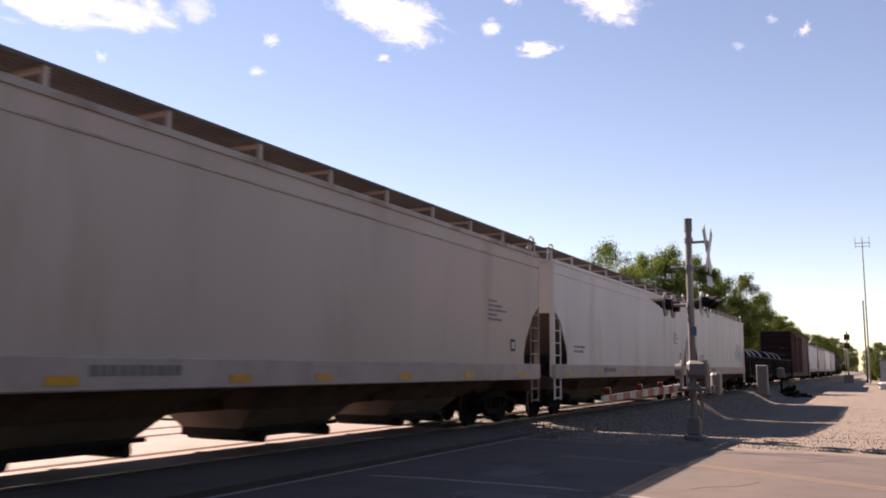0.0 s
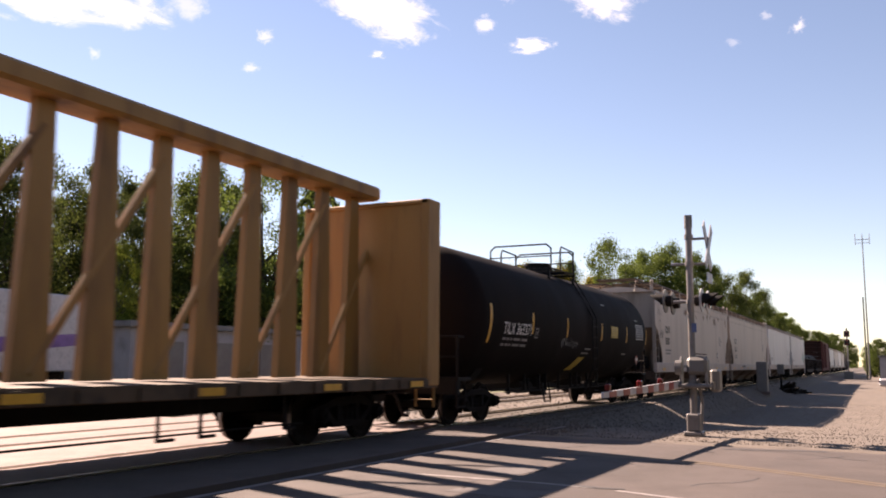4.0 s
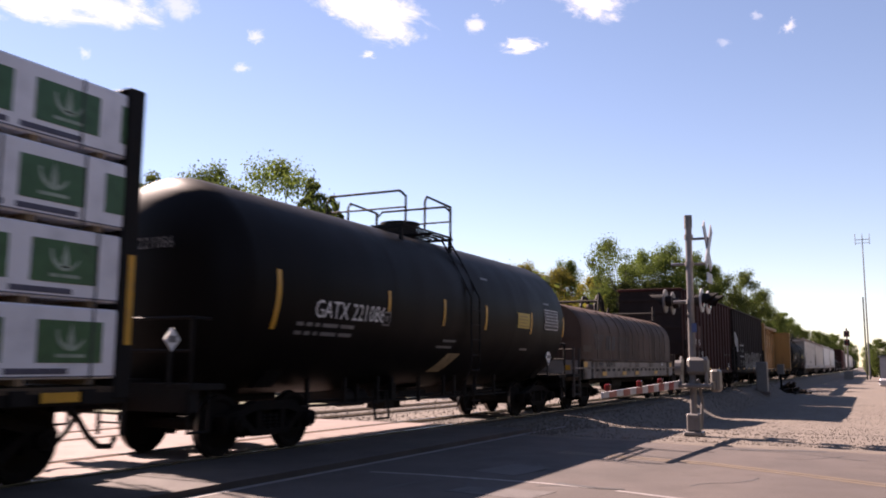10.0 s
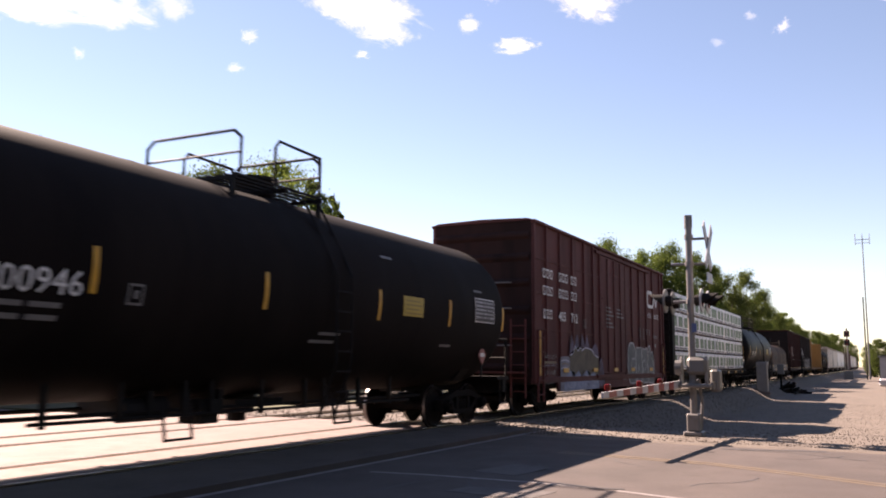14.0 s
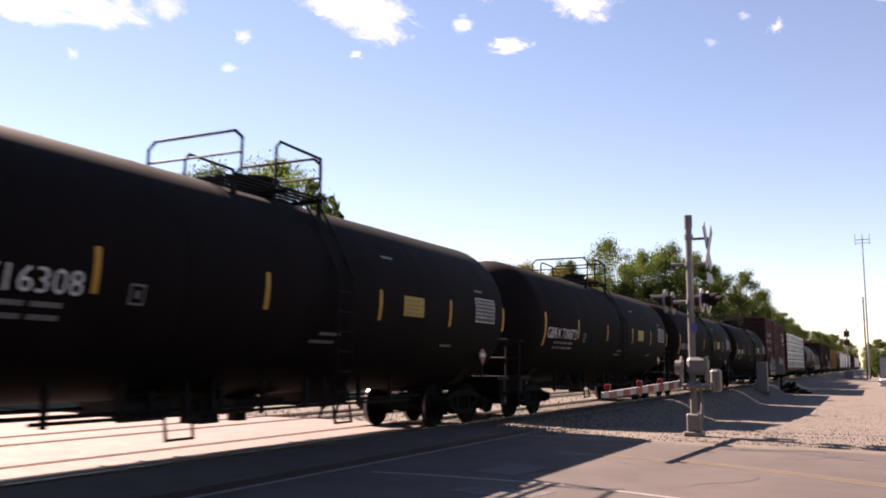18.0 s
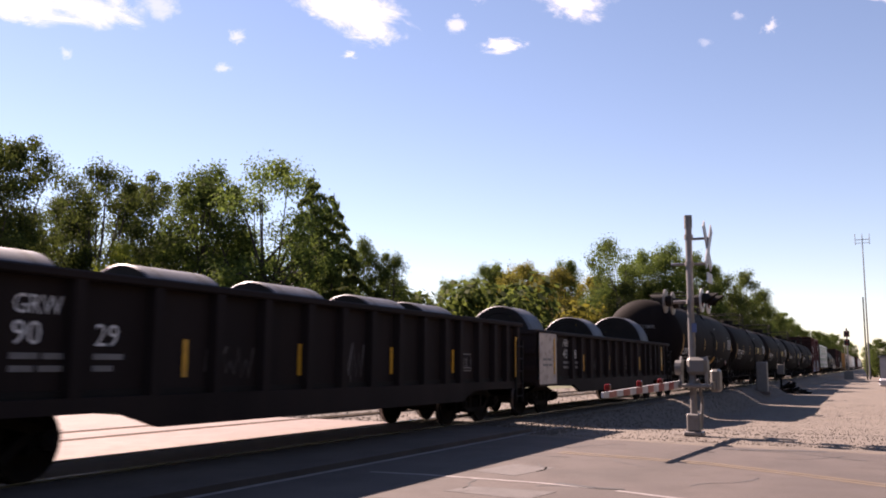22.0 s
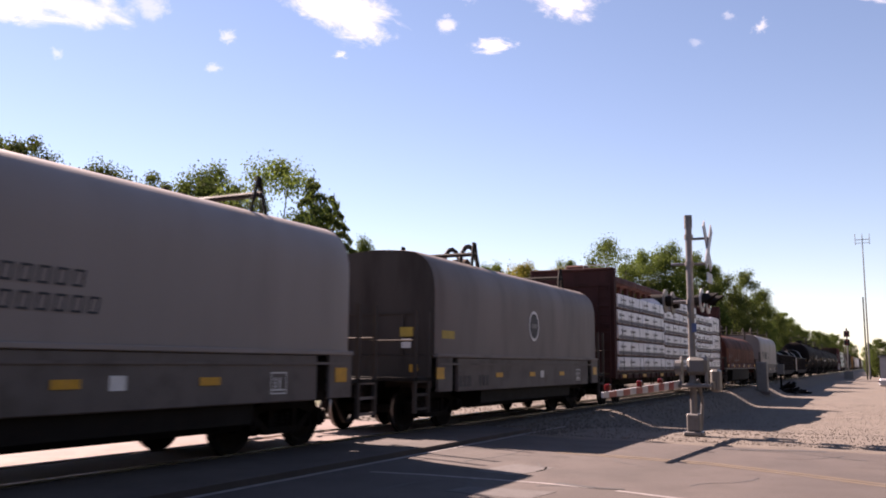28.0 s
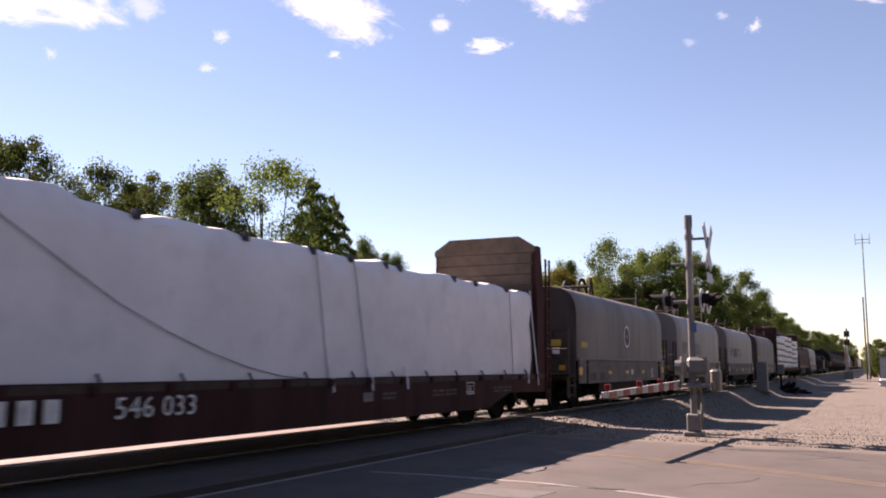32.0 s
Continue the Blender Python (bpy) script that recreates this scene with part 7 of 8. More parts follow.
# ---------------------------------------------------------------- ground, road, tracks
GZ = -0.10
bm = B()
bmesh.ops.create_grid(bm, x_segments=2, y_segments=2, size=3000, matrix=Matrix.Translation((1000, 0, -1.12)))
setting("ground", bm, M_GRAV, "pale gravel ground reaching the horizon")


def sheet(name, pts, z, t, material, label=""):
    bm = B()
    slab(bm, pts, "z", z - t, z)
    return setting(name, bm, material, label)


DROP = ((-60, 0.17), (17.0, 0.17), (17.25, 0.105), (20, 0.12), (24, 0.33), (28, 0.6), (36, 0.82), (46, 0.95), (81, 0.76), (150, 0.7), (2000, 0.7))


def land(x, y):
    """Height of the gravel: level at the road, a ballast shoulder down to a lower yard farther on."""
    for (xa, da), (xb, db) in zip(DROP, DROP[1:]):
        if xa <= x <= xb:
            d = da + (db - da) * (x - xa) / (xb - xa)
            break
    t = min(1.0, max(0.0, (8.05 - y) / 1.9))
    t = t * t * (3 - 2 * t)
    bump = 0.035 * noise.noise((x * 0.45, y * 0.6, 0)) + 0.015 * noise.noise((x * 1.7, y * 1.9, 4)) if x > 18 else 0
    return GZ - (d - 0.1) * t + bump * (0.3 + t) * (1 if d > 0.2 else 0.3)


gx = [-60, 0, 17.0] + [17.25 + 0.45 * i for i in range(100)] + [64 + 3 * i for i in range(50)] + [220, 260, 320, 400, 600, 900, 1600]
gy = [-80, -50, -30, -18] + [-12 + 1.0 * i for i in range(13)] + [0.5 + 0.3 * i for i in range(26)]
gv = [(x, y, land(x, y)) for x in gx for y in gy]
gn = len(gy)
me = bpy.data.meshes.new("gravel_yard")
me.from_pydata(gv, [], [(i * gn + j, (i + 1) * gn + j, (i + 1) * gn + j + 1, i * gn + j + 1) for i in range(len(gx) - 1) for j in range(gn - 1)])
me.materials.append(M_GRAV)
me.polygons.foreach_set("use_smooth", [True] * len(me.polygons))
tagged(new("gravel_yard", me), "pale crushed gravel falling away beside the track", kind="structure")
edge = random.Random(21)
verge = [(17.0 + 0.9 * max(0, (4.0 - y)) * 0.0 + edge.uniform(-0.16, 0.16) + 0.25 * noise.noise((y * 0.7, 3, 0)), y) for y in np.linspace(6.95, -12, 48)]
sheet("road", [(-30, -40), (17.0, -40)] + verge[::-1] + [(17.0, 7.0), (-30, 7.0)], GZ, 0.1, M_ASPH, "worn asphalt road at the level crossing")
sheet("crossing_surface", [(-30, 7.0), (18.2, 7.0), (18.2, 8.85), (-30, 8.85)], GZ + 0.08, 0.2, M_ASPH, "asphalt approach of the level crossing")
sheet("crossing_panel", [(-30, 9.1), (18.2, 9.1), (18.2, 10.32), (-30, 10.32)], -0.015, 0.2, M_CONC, "concrete panel between the rails")
sheet("crossing_panel", [(-30, 10.57), (18.2, 10.57), (18.2, 13.0), (-30, 13.0)], -0.02, 0.2, M_CONC, "concrete crossing between the tracks")
sheet("crossing_panel", [(-30, 13.25), (18.2, 13.25), (18.2, 14.4), (-30, 14.4)], -0.02, 0.2, M_CONC)
sheet("crossing_panel", [(-30, 14.68), (18.2, 14.68), (18.2, 16.2), (-30, 16.2)], -0.02, 0.2, M_CONC)
sheet("road_far", [(-30, 16.2), (17.2, 16.2), (17.2, 60), (-30, 60)], GZ + 0.03, 0.1, M_CONC, "sunlit road beyond the tracks")
sheet("grass_verge", [(18.2, 17.5), (1600, 17.5), (1600, 300), (18.2, 300)], GZ + 0.01, 0.08, M_GRASS, "dry grass behind the tracks")
sheet("ballast", [(18.2, 7.95), (1600, 7.95), (1600, 17.5), (18.2, 17.5)], GZ + 0.02, 0.12, M_GRAV, "stone ballast bed")


# unseen dark walls, added to keep sky light off the train sides
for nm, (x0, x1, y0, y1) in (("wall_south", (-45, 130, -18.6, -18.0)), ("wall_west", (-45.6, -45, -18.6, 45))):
    setting(nm, box(B(), x0, x1, y0, y1, GZ - 0.05, 9.5), mat("sky_blocker_dark", (0.022, 0.03, 0.012), 0.95, scale=0.8, var=0.4, grain=6, bump=1.0), "dark wall out of view, added to block sky light")


def line(name, pts, w, material, z=GZ + 0.004, label=""):
    bm = B()
    for a, b in zip(pts, pts[1:]):
        d = (Vector(b) - Vector(a)).normalized()
        n = Vector((-d.y, d.x)) * w / 2
        bm.faces.new([bm.verts.new((p.x, p.y, z)) for p in (Vector(a) + n, Vector(a) - n, Vector(b) - n, Vector(b) + n)])
    return setting(name, bm, material, label)


line("trim_line_white", [(5.0, 6.9), (20.2, 6.92)], 0.11, M_LINEW, label="worn white line along the crossing")
line("trim_line_white", [(10.38, 6.4), (10.5, 5.58), (10.52, 4.0), (10.42, 3.2)], 0.10, M_LINEW)
line("trim_line_white", [(10.34, 2.9), (10.09, 2.07), (9.7, 0.5), (9.0, -8)], 0.10, M_LINEW)
for o in (0.0, 0.22):
    line("trim_line_yellow", [(14.2 + o, 5.0), (13.76 + o, 2.45), (13.1 + o, 1.18), (12.4 + o, 0.0), (9.5 + o, -6)], 0.10, M_LINEY, label="faded yellow centre line")
line("trim_edge", [(16.35, 2.62), (16.5, 2.2), (16.62, 1.75), (16.72, 1.35), (16.8, 0.9)], 0.13, M_CRACK, label="dark strip along the asphalt edge")
line("trim_joint", [(10.6, 3.75), (10.42, 3.2), (10.5, 2.85)], 0.09, M_CRACK, GZ + 0.006, label="open dark joint in the asphalt")
rc = random.Random(15)


def crack(x, y, ang, length, w):
    pts = [(x, y)]
    for _ in range(max(3, int(length / 0.25))):
        ang += rc.uniform(-0.5, 0.5)
        x, y = x + 0.25 * math.cos(ang), y + 0.25 * math.sin(ang)
        pts.append((x, y))
    line("trim_crack", pts, w, M_CRACK, GZ + 0.003, "tar-filled crack in the asphalt")


for c in ((10.25, 3.9, -1.4, 0.9, 0.05), (9.6, 4.6, 0.4, 1.2, 0.03), (11.6, 4.4, -0.3, 1.1, 0.03), (12.9, 3.2, 0.9, 1.0, 0.025), (15.2, 1.6, -1.2, 1.6, 0.03), (16.3, 2.3, -1.4, 2.4, 0.04),
          (9.0, 2.6, 1.2, 1.6, 0.03), (11.2, 2.2, 0.2, 1.5, 0.025), (13.6, 4.6, 1.8, 1.4, 0.03), (8.3, 5.6, 0.1, 2.2, 0.03), (12.2, 5.8, 0.2, 2.0, 0.03), (15.0, 5.4, -0.6, 1.8, 0.03)):
    crack(*c)
for pts in ([(9.2, 3.6), (9.9, 3.5), (9.8, 4.6), (9.3, 4.7)], [(11.0, 4.5), (12.1, 4.3), (12.3, 5.0), (11.2, 5.2)]):
    sheet("road_patch", pts, GZ + 0.003, 0.05, M_ASPHD, "dark asphalt repair patch")
for y in (8.96, 10.45, 13.12, 14.55):
    bm = box(B(), -60, 900, y - 0.035, y + 0.035, -0.05, 0.0)
    setting("rail", bm, M_RAILT, "polished rail head")
    bm = box(B(), -60, 900, y - 0.075, y + 0.075, -0.17, -0.15)
    box(bm, -60, 900, y - 0.012, y + 0.012, -0.16, -0.04)
    setting("rail_web", bm, M_RAIL)
for k, (ya, yb) in enumerate(((8.4, 11.0), (12.55, 15.1))):
    tie = thing("railway_track", "timber ties under the steel rails", "railway track")
    tm = mesh_of("tie", box(B(), -0.11, 0.11, ya, yb, -0.3, -0.075, 0.01), M_TIE)
    for i in range(110):
        o = part("tie", tm, None, tie)
        o.location.x = 18.6 + i * 0.55
# stones of the ballast shoulder
rnd = random.Random(9)
bm = B()
vs, fs = [], []
for i in range(17000):
    x = 18.3 + (rnd.random() ** 2) * 90
    y = rnd.uniform(6.3, 17.4)
    if rnd.random() < 0.45:
        x, y = 17.6 + rnd.random() ** 1.8 * 40, rnd.uniform(-1.5, 8.0)
    s = rnd.uniform(0.015, 0.042)
    if y < 6.3:
        s *= 0.5
    k = len(vs)
    z = GZ + 0.03 if y > 7.95 else land(x, y) + 0.008
    for dx, dy, dz in ((1, 0.2, -0.4), (-0.5, 0.9, -0.3), (-0.6, -0.8, -0.4), (0.1, 0.1, 0.9)):
        j = lambda: rnd.uniform(0.7, 1.3)
        vs.append((x + dx * s * j(), y + dy * s * j(), z + dz * s * j()))
    fs += [(k, k + 1, k + 3), (k + 1, k + 2, k + 3), (k + 2, k, k + 3)]
me = bpy.data.meshes.new("ballast_stones")
me.from_pydata(vs, [], fs)
me.materials.append(M_STONE)
tagged(new("ballast_stones", me), "loose crushed ballast stones", kind="stuff")
bm.free()

# ---------------------------------------------------------------- crossing gate
gate = thing("crossing_gate", "lowered crossing gate with lights and crossbuck on a metal mast", "crossing gate", at=(19.3, 3.66, GZ))
bm = box(B(), -0.2, 0.2, -0.2, 0.2, -0.02, 0.08, 0.02)
box(bm, -0.14, 0.14, -0.14, 0.14, 0.08, 0.46, 0.03)
part("base", bm, M_ALU, gate, "cast grey mast base")
part("mast", rod(B(), (0, 0, 0.38), (0, 0, 4.76), 0.075, 14), M_ALU, gate, "galvanised mast", smooth=True)
part("mast_cap", rod(B(), (0, 0, 4.55), (0, 0, 4.84), 0.09, 12), M_BOXG, gate)
for z in (4.35, 3.74, 2.9, 1.12):
    part("mast_clamp", rod(B(), (0, 0, z - 0.05), (0, 0, z + 0.05), 0.10, 12), M_ALU, gate)
part("cross_arm", rod(B(), (0.05, -0.35, 3.74), (-0.05, 0.4, 3.74), 0.03, 8), M_ALU, gate)
part("lamp_arm", rod(B(), (0.0, -0.3, 2.9), (0.0, 0.42, 2.9), 0.035, 8), M_ALU, gate)
for y in (-0.27, 0.42):
    part("lamp_crossbar", rod(B(), (-0.38, y, 2.9), (0.38, y, 2.9), 0.03, 8), M_ALU, gate)
part("sign_arm", rod(B(), (0, -0.43, 4.3), (0, 0, 4.3), 0.03, 8), M_ALU, gate)
for i, a in enumerate((38, -38)):
    bm = box(B(), -0.115, 0.115, -0.012, 0.012, -0.61, 0.61)
    bmesh.ops.transform(bm, matrix=pose(0, -0.43 + 0.03 * i, 4.12, 0, a * 1.1, 0), verts=bm.verts[:])
    part("crossbuck_blade", bm, M_SIGNW, gate, "white crossbuck blade")
bm = box(B(), -0.3, 0.3, -0.44, -0.42, 3.30, 3.52)
part("track_count_sign", bm, M_SIGNW, gate)
for y, d in ((0.42, 1), (-0.27, -1)):
    for x in (-0.38, 0.38):
        z = 2.9
        lamp = part("flasher_lamp", rod(B(), (x, y + 0.03 * d, z), (x, y + 0.06 * d, z), 0.26, 20), M_BOXG if d > 0 else M_SIGNW, gate, "round flasher backboard")
        part("lens", rod(B(), (x, y + 0.06 * d, z), (x, y + 0.09 * d, z), 0.14, 16), M_LENS, lamp, "unlit red lens")
        bm = B()
        seg, r0 = 12, 0.15
        for k in range(seg):
            t0, t1 = math.pi * (k * 1.3 / seg - 0.15), math.pi * ((k + 1) * 1.3 / seg - 0.15)
            f = [(x + r0 * math.cos(t0), y + 0.06 * d, z + r0 * math.sin(t0)), (x + r0 * math.cos(t1), y + 0.06 * d, z + r0 * math.sin(t1)),
                 (x + r0 * math.cos(t1), y + (0.2 + 0.2 * math.sin(max(0.0, t1))) * d, z + r0 * math.sin(t1)), (x + r0 * math.cos(t0), y + (0.2 + 0.2 * math.sin(max(0.0, t0))) * d, z + r0 * math.sin(t0))]
            bm.faces.new([bm.verts.new(p) for p in f])
        part("hood", bm, M_BLACK, lamp)
        part("lamp_housing", rod(B(), (x, y + 0.03 * d, z), (x, y - 0.1 * d, z), 0.12, 12), M_BLACK, lamp)
bm = box(B(), -0.2, 0.2, -0.34, 0.1, 1.3, 1.68, 0.07)
part("gate_mechanism", bm, M_BOXG, gate, "grey gate machine housing")
part("gate_shelf", box(B(), -0.26, 0.26, -0.4, 0.3, 1.02, 1.1, 0.02), M_BOXG, gate)
for y in (-0.3, 0.24):
    part("arm_bracket", slab(B(), [(-0.12, 1.04), (0.12, 1.04), (0.16, 1.62), (-0.02, 1.7), (-0.16, 1.55)], "y", y - 0.02, y + 0.02), M_ALU, gate)
bm = rod(B(), (-0.1, 0.2, 1.45), (-0.1, 0.34, 1.45), 0.16, 14)
part("motor_cover", bm, M_BOXG, gate)
bm = box(B(), 0.05, 0.75, -0.42, -0.37, 0.98, 1.14)
box(bm, 0.35, 0.8, -0.5, -0.3, 0.92, 1.42, 0.05)
part("counterweight", bm, M_BOXG, gate, "grey gate counterweight")
part("blue_tag", box(B(), -0.1, -0.085, -0.13, -0.03, 2.22, 2.42), mat("blue_tag_paint", (0.06, 0.09, 0.2), 0.5, bump=0), gate, "small blue identification tag")
bm = pipe(B(), [(0.08, -0.1, 1.2), (0.15, -0.16, 0.7), (0.14, -0.12, 0.1)], 0.035)
part("cable_conduit", bm, M_ALU, gate)
# arm, lying level across the road
arm0, arm1 = Vector((0.1, 0.28, 1.08)), Vector((-5.36, 0.46, 1.0))
d = arm1 - arm0
arm = part("gate_arm", slab(B(), [(0, -0.09), (0, 0.09), (d.length, 0.045), (d.length, -0.045)], "y", -0.02, 0.02), M_SIGNW, gate, "white gate arm with red bands")
arm.matrix_basis = Matrix.Translation(arm0) @ d.to_track_quat("X", "Z").to_matrix().to_4x4()
x = 0.75
while x < d.length - 0.3:
    hh = 0.09 - 0.045 * (x + 0.2) / d.length
    for s in (-1, 1):
        part("red_band", slab(B(), [(x, -hh), (x + 0.4, -hh), (x + 0.4, hh), (x, hh)], "y", s * 0.021, s * 0.025), M_RED, arm, "red reflective band")
    x += 0.8
for x in (1.75, 3.25, d.length - 0.3):
    bm = box(B(), x - 0.05, x + 0.05, -0.05, 0.05, 0.06, 0.18, 0.02)
    part("arm_lamp", bm, M_LENS, arm, "small dark red arm lamp")

# ---------------------------------------------------------------- trackside boxes, signal, poles
M_CABP = mat("pale_cabinet_paint", (0.16, 0.15, 0.145), 0.5, scale=2, var=0.12, dirt=(0.09, 0.08, 0.07))
cab = thing("relay_cabinet", "pale grey metal relay cabinet on a post", "cabinet", at=(62.2, 7.15, land(62.2, 7.15) - 0.05))
cab.matrix_basis = cab.matrix_basis @ Matrix.Scale(1.26, 4)
part("housing", box(B(), -0.3, 0.3, -0.27, 0.27, 0.12, 1.72, 0.03), M_CABP, cab)
part("door", box(B(), -0.31, -0.3, -0.23, 0.23, 0.2, 1.64), M_CABP, cab)
part("plinth", box(B(), -0.42, 0.42, -0.4, 0.4, -0.02, 0.12), M_CONC, cab)
cb2 = thing("junction_box", "small grey junction box on a post", "junction box", at=(73.5, 7.05, land(73.5, 7.05) - 0.05))
cb2.matrix_basis = cb2.matrix_basis @ Matrix.Scale(1.26, 4)
part("housing", box(B(), -0.15, 0.15, -0.2, 0.2, 1.0, 1.62, 0.02), M_BOXG, cb2)
part("post", rod(B(), (0, 0, 0), (0, 0, 1.02), 0.07), M_TRUCK, cb2)
bm = B()
rnd = random.Random(4)
for i in range(80):
    x, y = rnd.gauss(0, 1.1), rnd.gauss(0, 0.45)
    up = 0.75 * math.exp(-(x / 1.5) ** 2 - (y / 0.6) ** 2) * rnd.random()
    a = rnd.uniform(0, 3.1)
    q = rnd.uniform(0.3, 1.1)
    pipe(bm, [(x, y, 0.05 + up), (x + q * math.cos(a), y + q * math.sin(a), 0.05 + up * 0.6)], rnd.uniform(0.04, 0.08), 5)
scrap = tagged(new("scrap_pile", mesh_of("scrap_pile", bm, M_TRUCK)), "heap of dark old ties and track scrap", kind="stuff")
scrap.matrix_basis = Matrix.Translation((74.5, 6.4, land(74.5, 6.4))) @ Matrix.Scale(1.3, 4)
sig = thing("railway_signal", "two-headed railway signal on a slim mast", "railway signal", at=(154, 4.48, land(154, 4.48)))
sig.matrix_basis = sig.matrix_basis @ Matrix.Scale(1.4, 4)
part("mast", rod(B(), (0, 0, 0), (0, 0, 5.9), 0.09), M_ALU, sig)
for z in (5.25, 4.25):
    bm = rod(B(), (-0.08, 0, z), (-0.14, 0, z), 0.32, 20)
    hd = part("signal_head", bm, M_BLACK, sig, "black round signal head")
    part("lamp_housing", box(B(), -0.1, 0.4, -0.3, 0.3, z - 0.35, z + 0.35, 0.05), M_BLACK, hd)
    bm = B()
    for q in (0.22, -0.22):
        rod(bm, (-0.14, 0, z + q), (-0.16, 0, z + q), 0.14, 12)
    part("lens", bm, M_LENS, hd)
part("ladder_rail", pipe(B(), [(0.2, 0.3, 0), (0.2, 0.3, 5.4)], 0.03), M_ALU, sig)
part("base", box(B(), -0.5, 0.5, -0.5, 0.5, -0.02, 0.9), M_BOXG, sig)
ant = thing("radio_mast", "slim steel radio mast with a crossbar antenna", "radio mast", at=(154, 1.4, land(154, 1.4)))
ant.matrix_basis = ant.matrix_basis @ Matrix.Scale(1.4, 4)
part("pole", rod(B(), (0, 0, 0), (0, 0, 16.6), 0.10, 10, 0.05), M_ALU, ant)
bm = B()
pipe(bm, [(0, -0.75, 16.2), (0, 0.75, 16.2)], 0.04)
pipe(bm, [(0, -0.75, 15.8), (0, 0.75, 15.8)], 0.03)
for y in (-0.75, 0, 0.75):
    pipe(bm, [(0, y, 15.6), (0, y, 16.9)], 0.035)
part("antenna", bm, M_ALU, ant)
pol = thing("utility_pole", "short dark wooden pole beside the radio mast", "utility pole", at=(151, 1.75, land(151, 1.75)))
pol.matrix_basis = pol.matrix_basis @ Matrix.Scale(1.4, 4)
part("pole", rod(B(), (0, 0, 0), (0, 0, 9.3), 0.09, 10, 0.07), M_BARK, pol)

# low buildings
shed = thing("storage_shed", "low pale grey block building with flat roof", "building", at=(43.0, 33.0, GZ))
part("wall", box(B(), -16, 16, -4, 4, 0, 3.0), M_BUILD, shed)
part("roof", box(B(), -16.3, 16.3, -4.3, 4.3, 3.0, 3.25), M_ROOFG, shed)
for i in range(8):
    x = -14 + i * 4
    part("door", box(B(), x - 1.2, x + 1.2, -4.05, -4.0, 0, 2.4), M_BOXG, shed, "grey roll-up door")
wall2 = thing("grey_shed", "pale grey metal shed beyond the yard", "building", at=(175, -6.4, land(175, -6.4)))
wall2.matrix_basis = wall2.matrix_basis @ Matrix.Scale(1.4, 4)
part("wall", box(B(), -6, 6, -4.5, 4.5, 0, 2.6), M_BUILD, wall2)
part("roof", box(B(), -6.2, 6.2, -4.7, 4.7, 2.6, 2.8), M_ROOFG, wall2)
trl = thing("truck_trailer", "white box trailer with a purple side stripe", "trailer", at=(19.0, 27.5, GZ), rz=8)
part("body", box(B(), -5, 5, -1.25, 1.25, 1.1, 3.9, 0.04), M_SIGNW, trl)
part("stripe", slab(B(), [(-5, 1.4), (5, 2.2), (5, 2.6), (-5, 2.0)], "y", -1.262, -1.252), mat("purple_paint", (0.12, 0.05, 0.25), 0.4, bump=0), trl, "purple diagonal stripe")
for x in (-3.8, -2.7):
    part("wheel", rod(B(), (x, -1.2, 0.5), (x, -0.9, 0.5), 0.5, 18), M_BLACK, trl)
part("landing_gear", box(B(), 2.8, 3.0, -0.9, 0.9, 0, 1.1), M_BLACK, trl)
van = thing("parked_car", "white car with red tail lamp parked in the yard", "car", at=(86, -2.3, land(86, -2.3)), rz=90)
van.matrix_basis = van.matrix_basis @ Matrix.Scale(1.15, 4)
part("body", box(B(), -2.1, 2.1, -0.88, 0.88, 0.35, 0.95, 0.12), M_SIGNW, van)
part("cabin", slab(B(), [(-1.5, 0.95), (1.0, 0.95), (0.5, 1.45), (-1.2, 1.45)], "y", -0.78, 0.78), M_BLACK, van, "dark glass cabin")
for x in (-1.3, 1.3):
    for y in (-0.85, 0.65):
        part("wheel", rod(B(), (x, y, 0.33), (x, y + 0.2, 0.33), 0.33, 16), M_BLACK, van)
for y in (-0.7, 0.7):
    part("tail_lamp", box(B(), 2.08, 2.13, y - 0.14, y + 0.14, 0.7, 0.85), M_RED, van, "red tail lamp")

# ---------------------------------------------------------------- trees


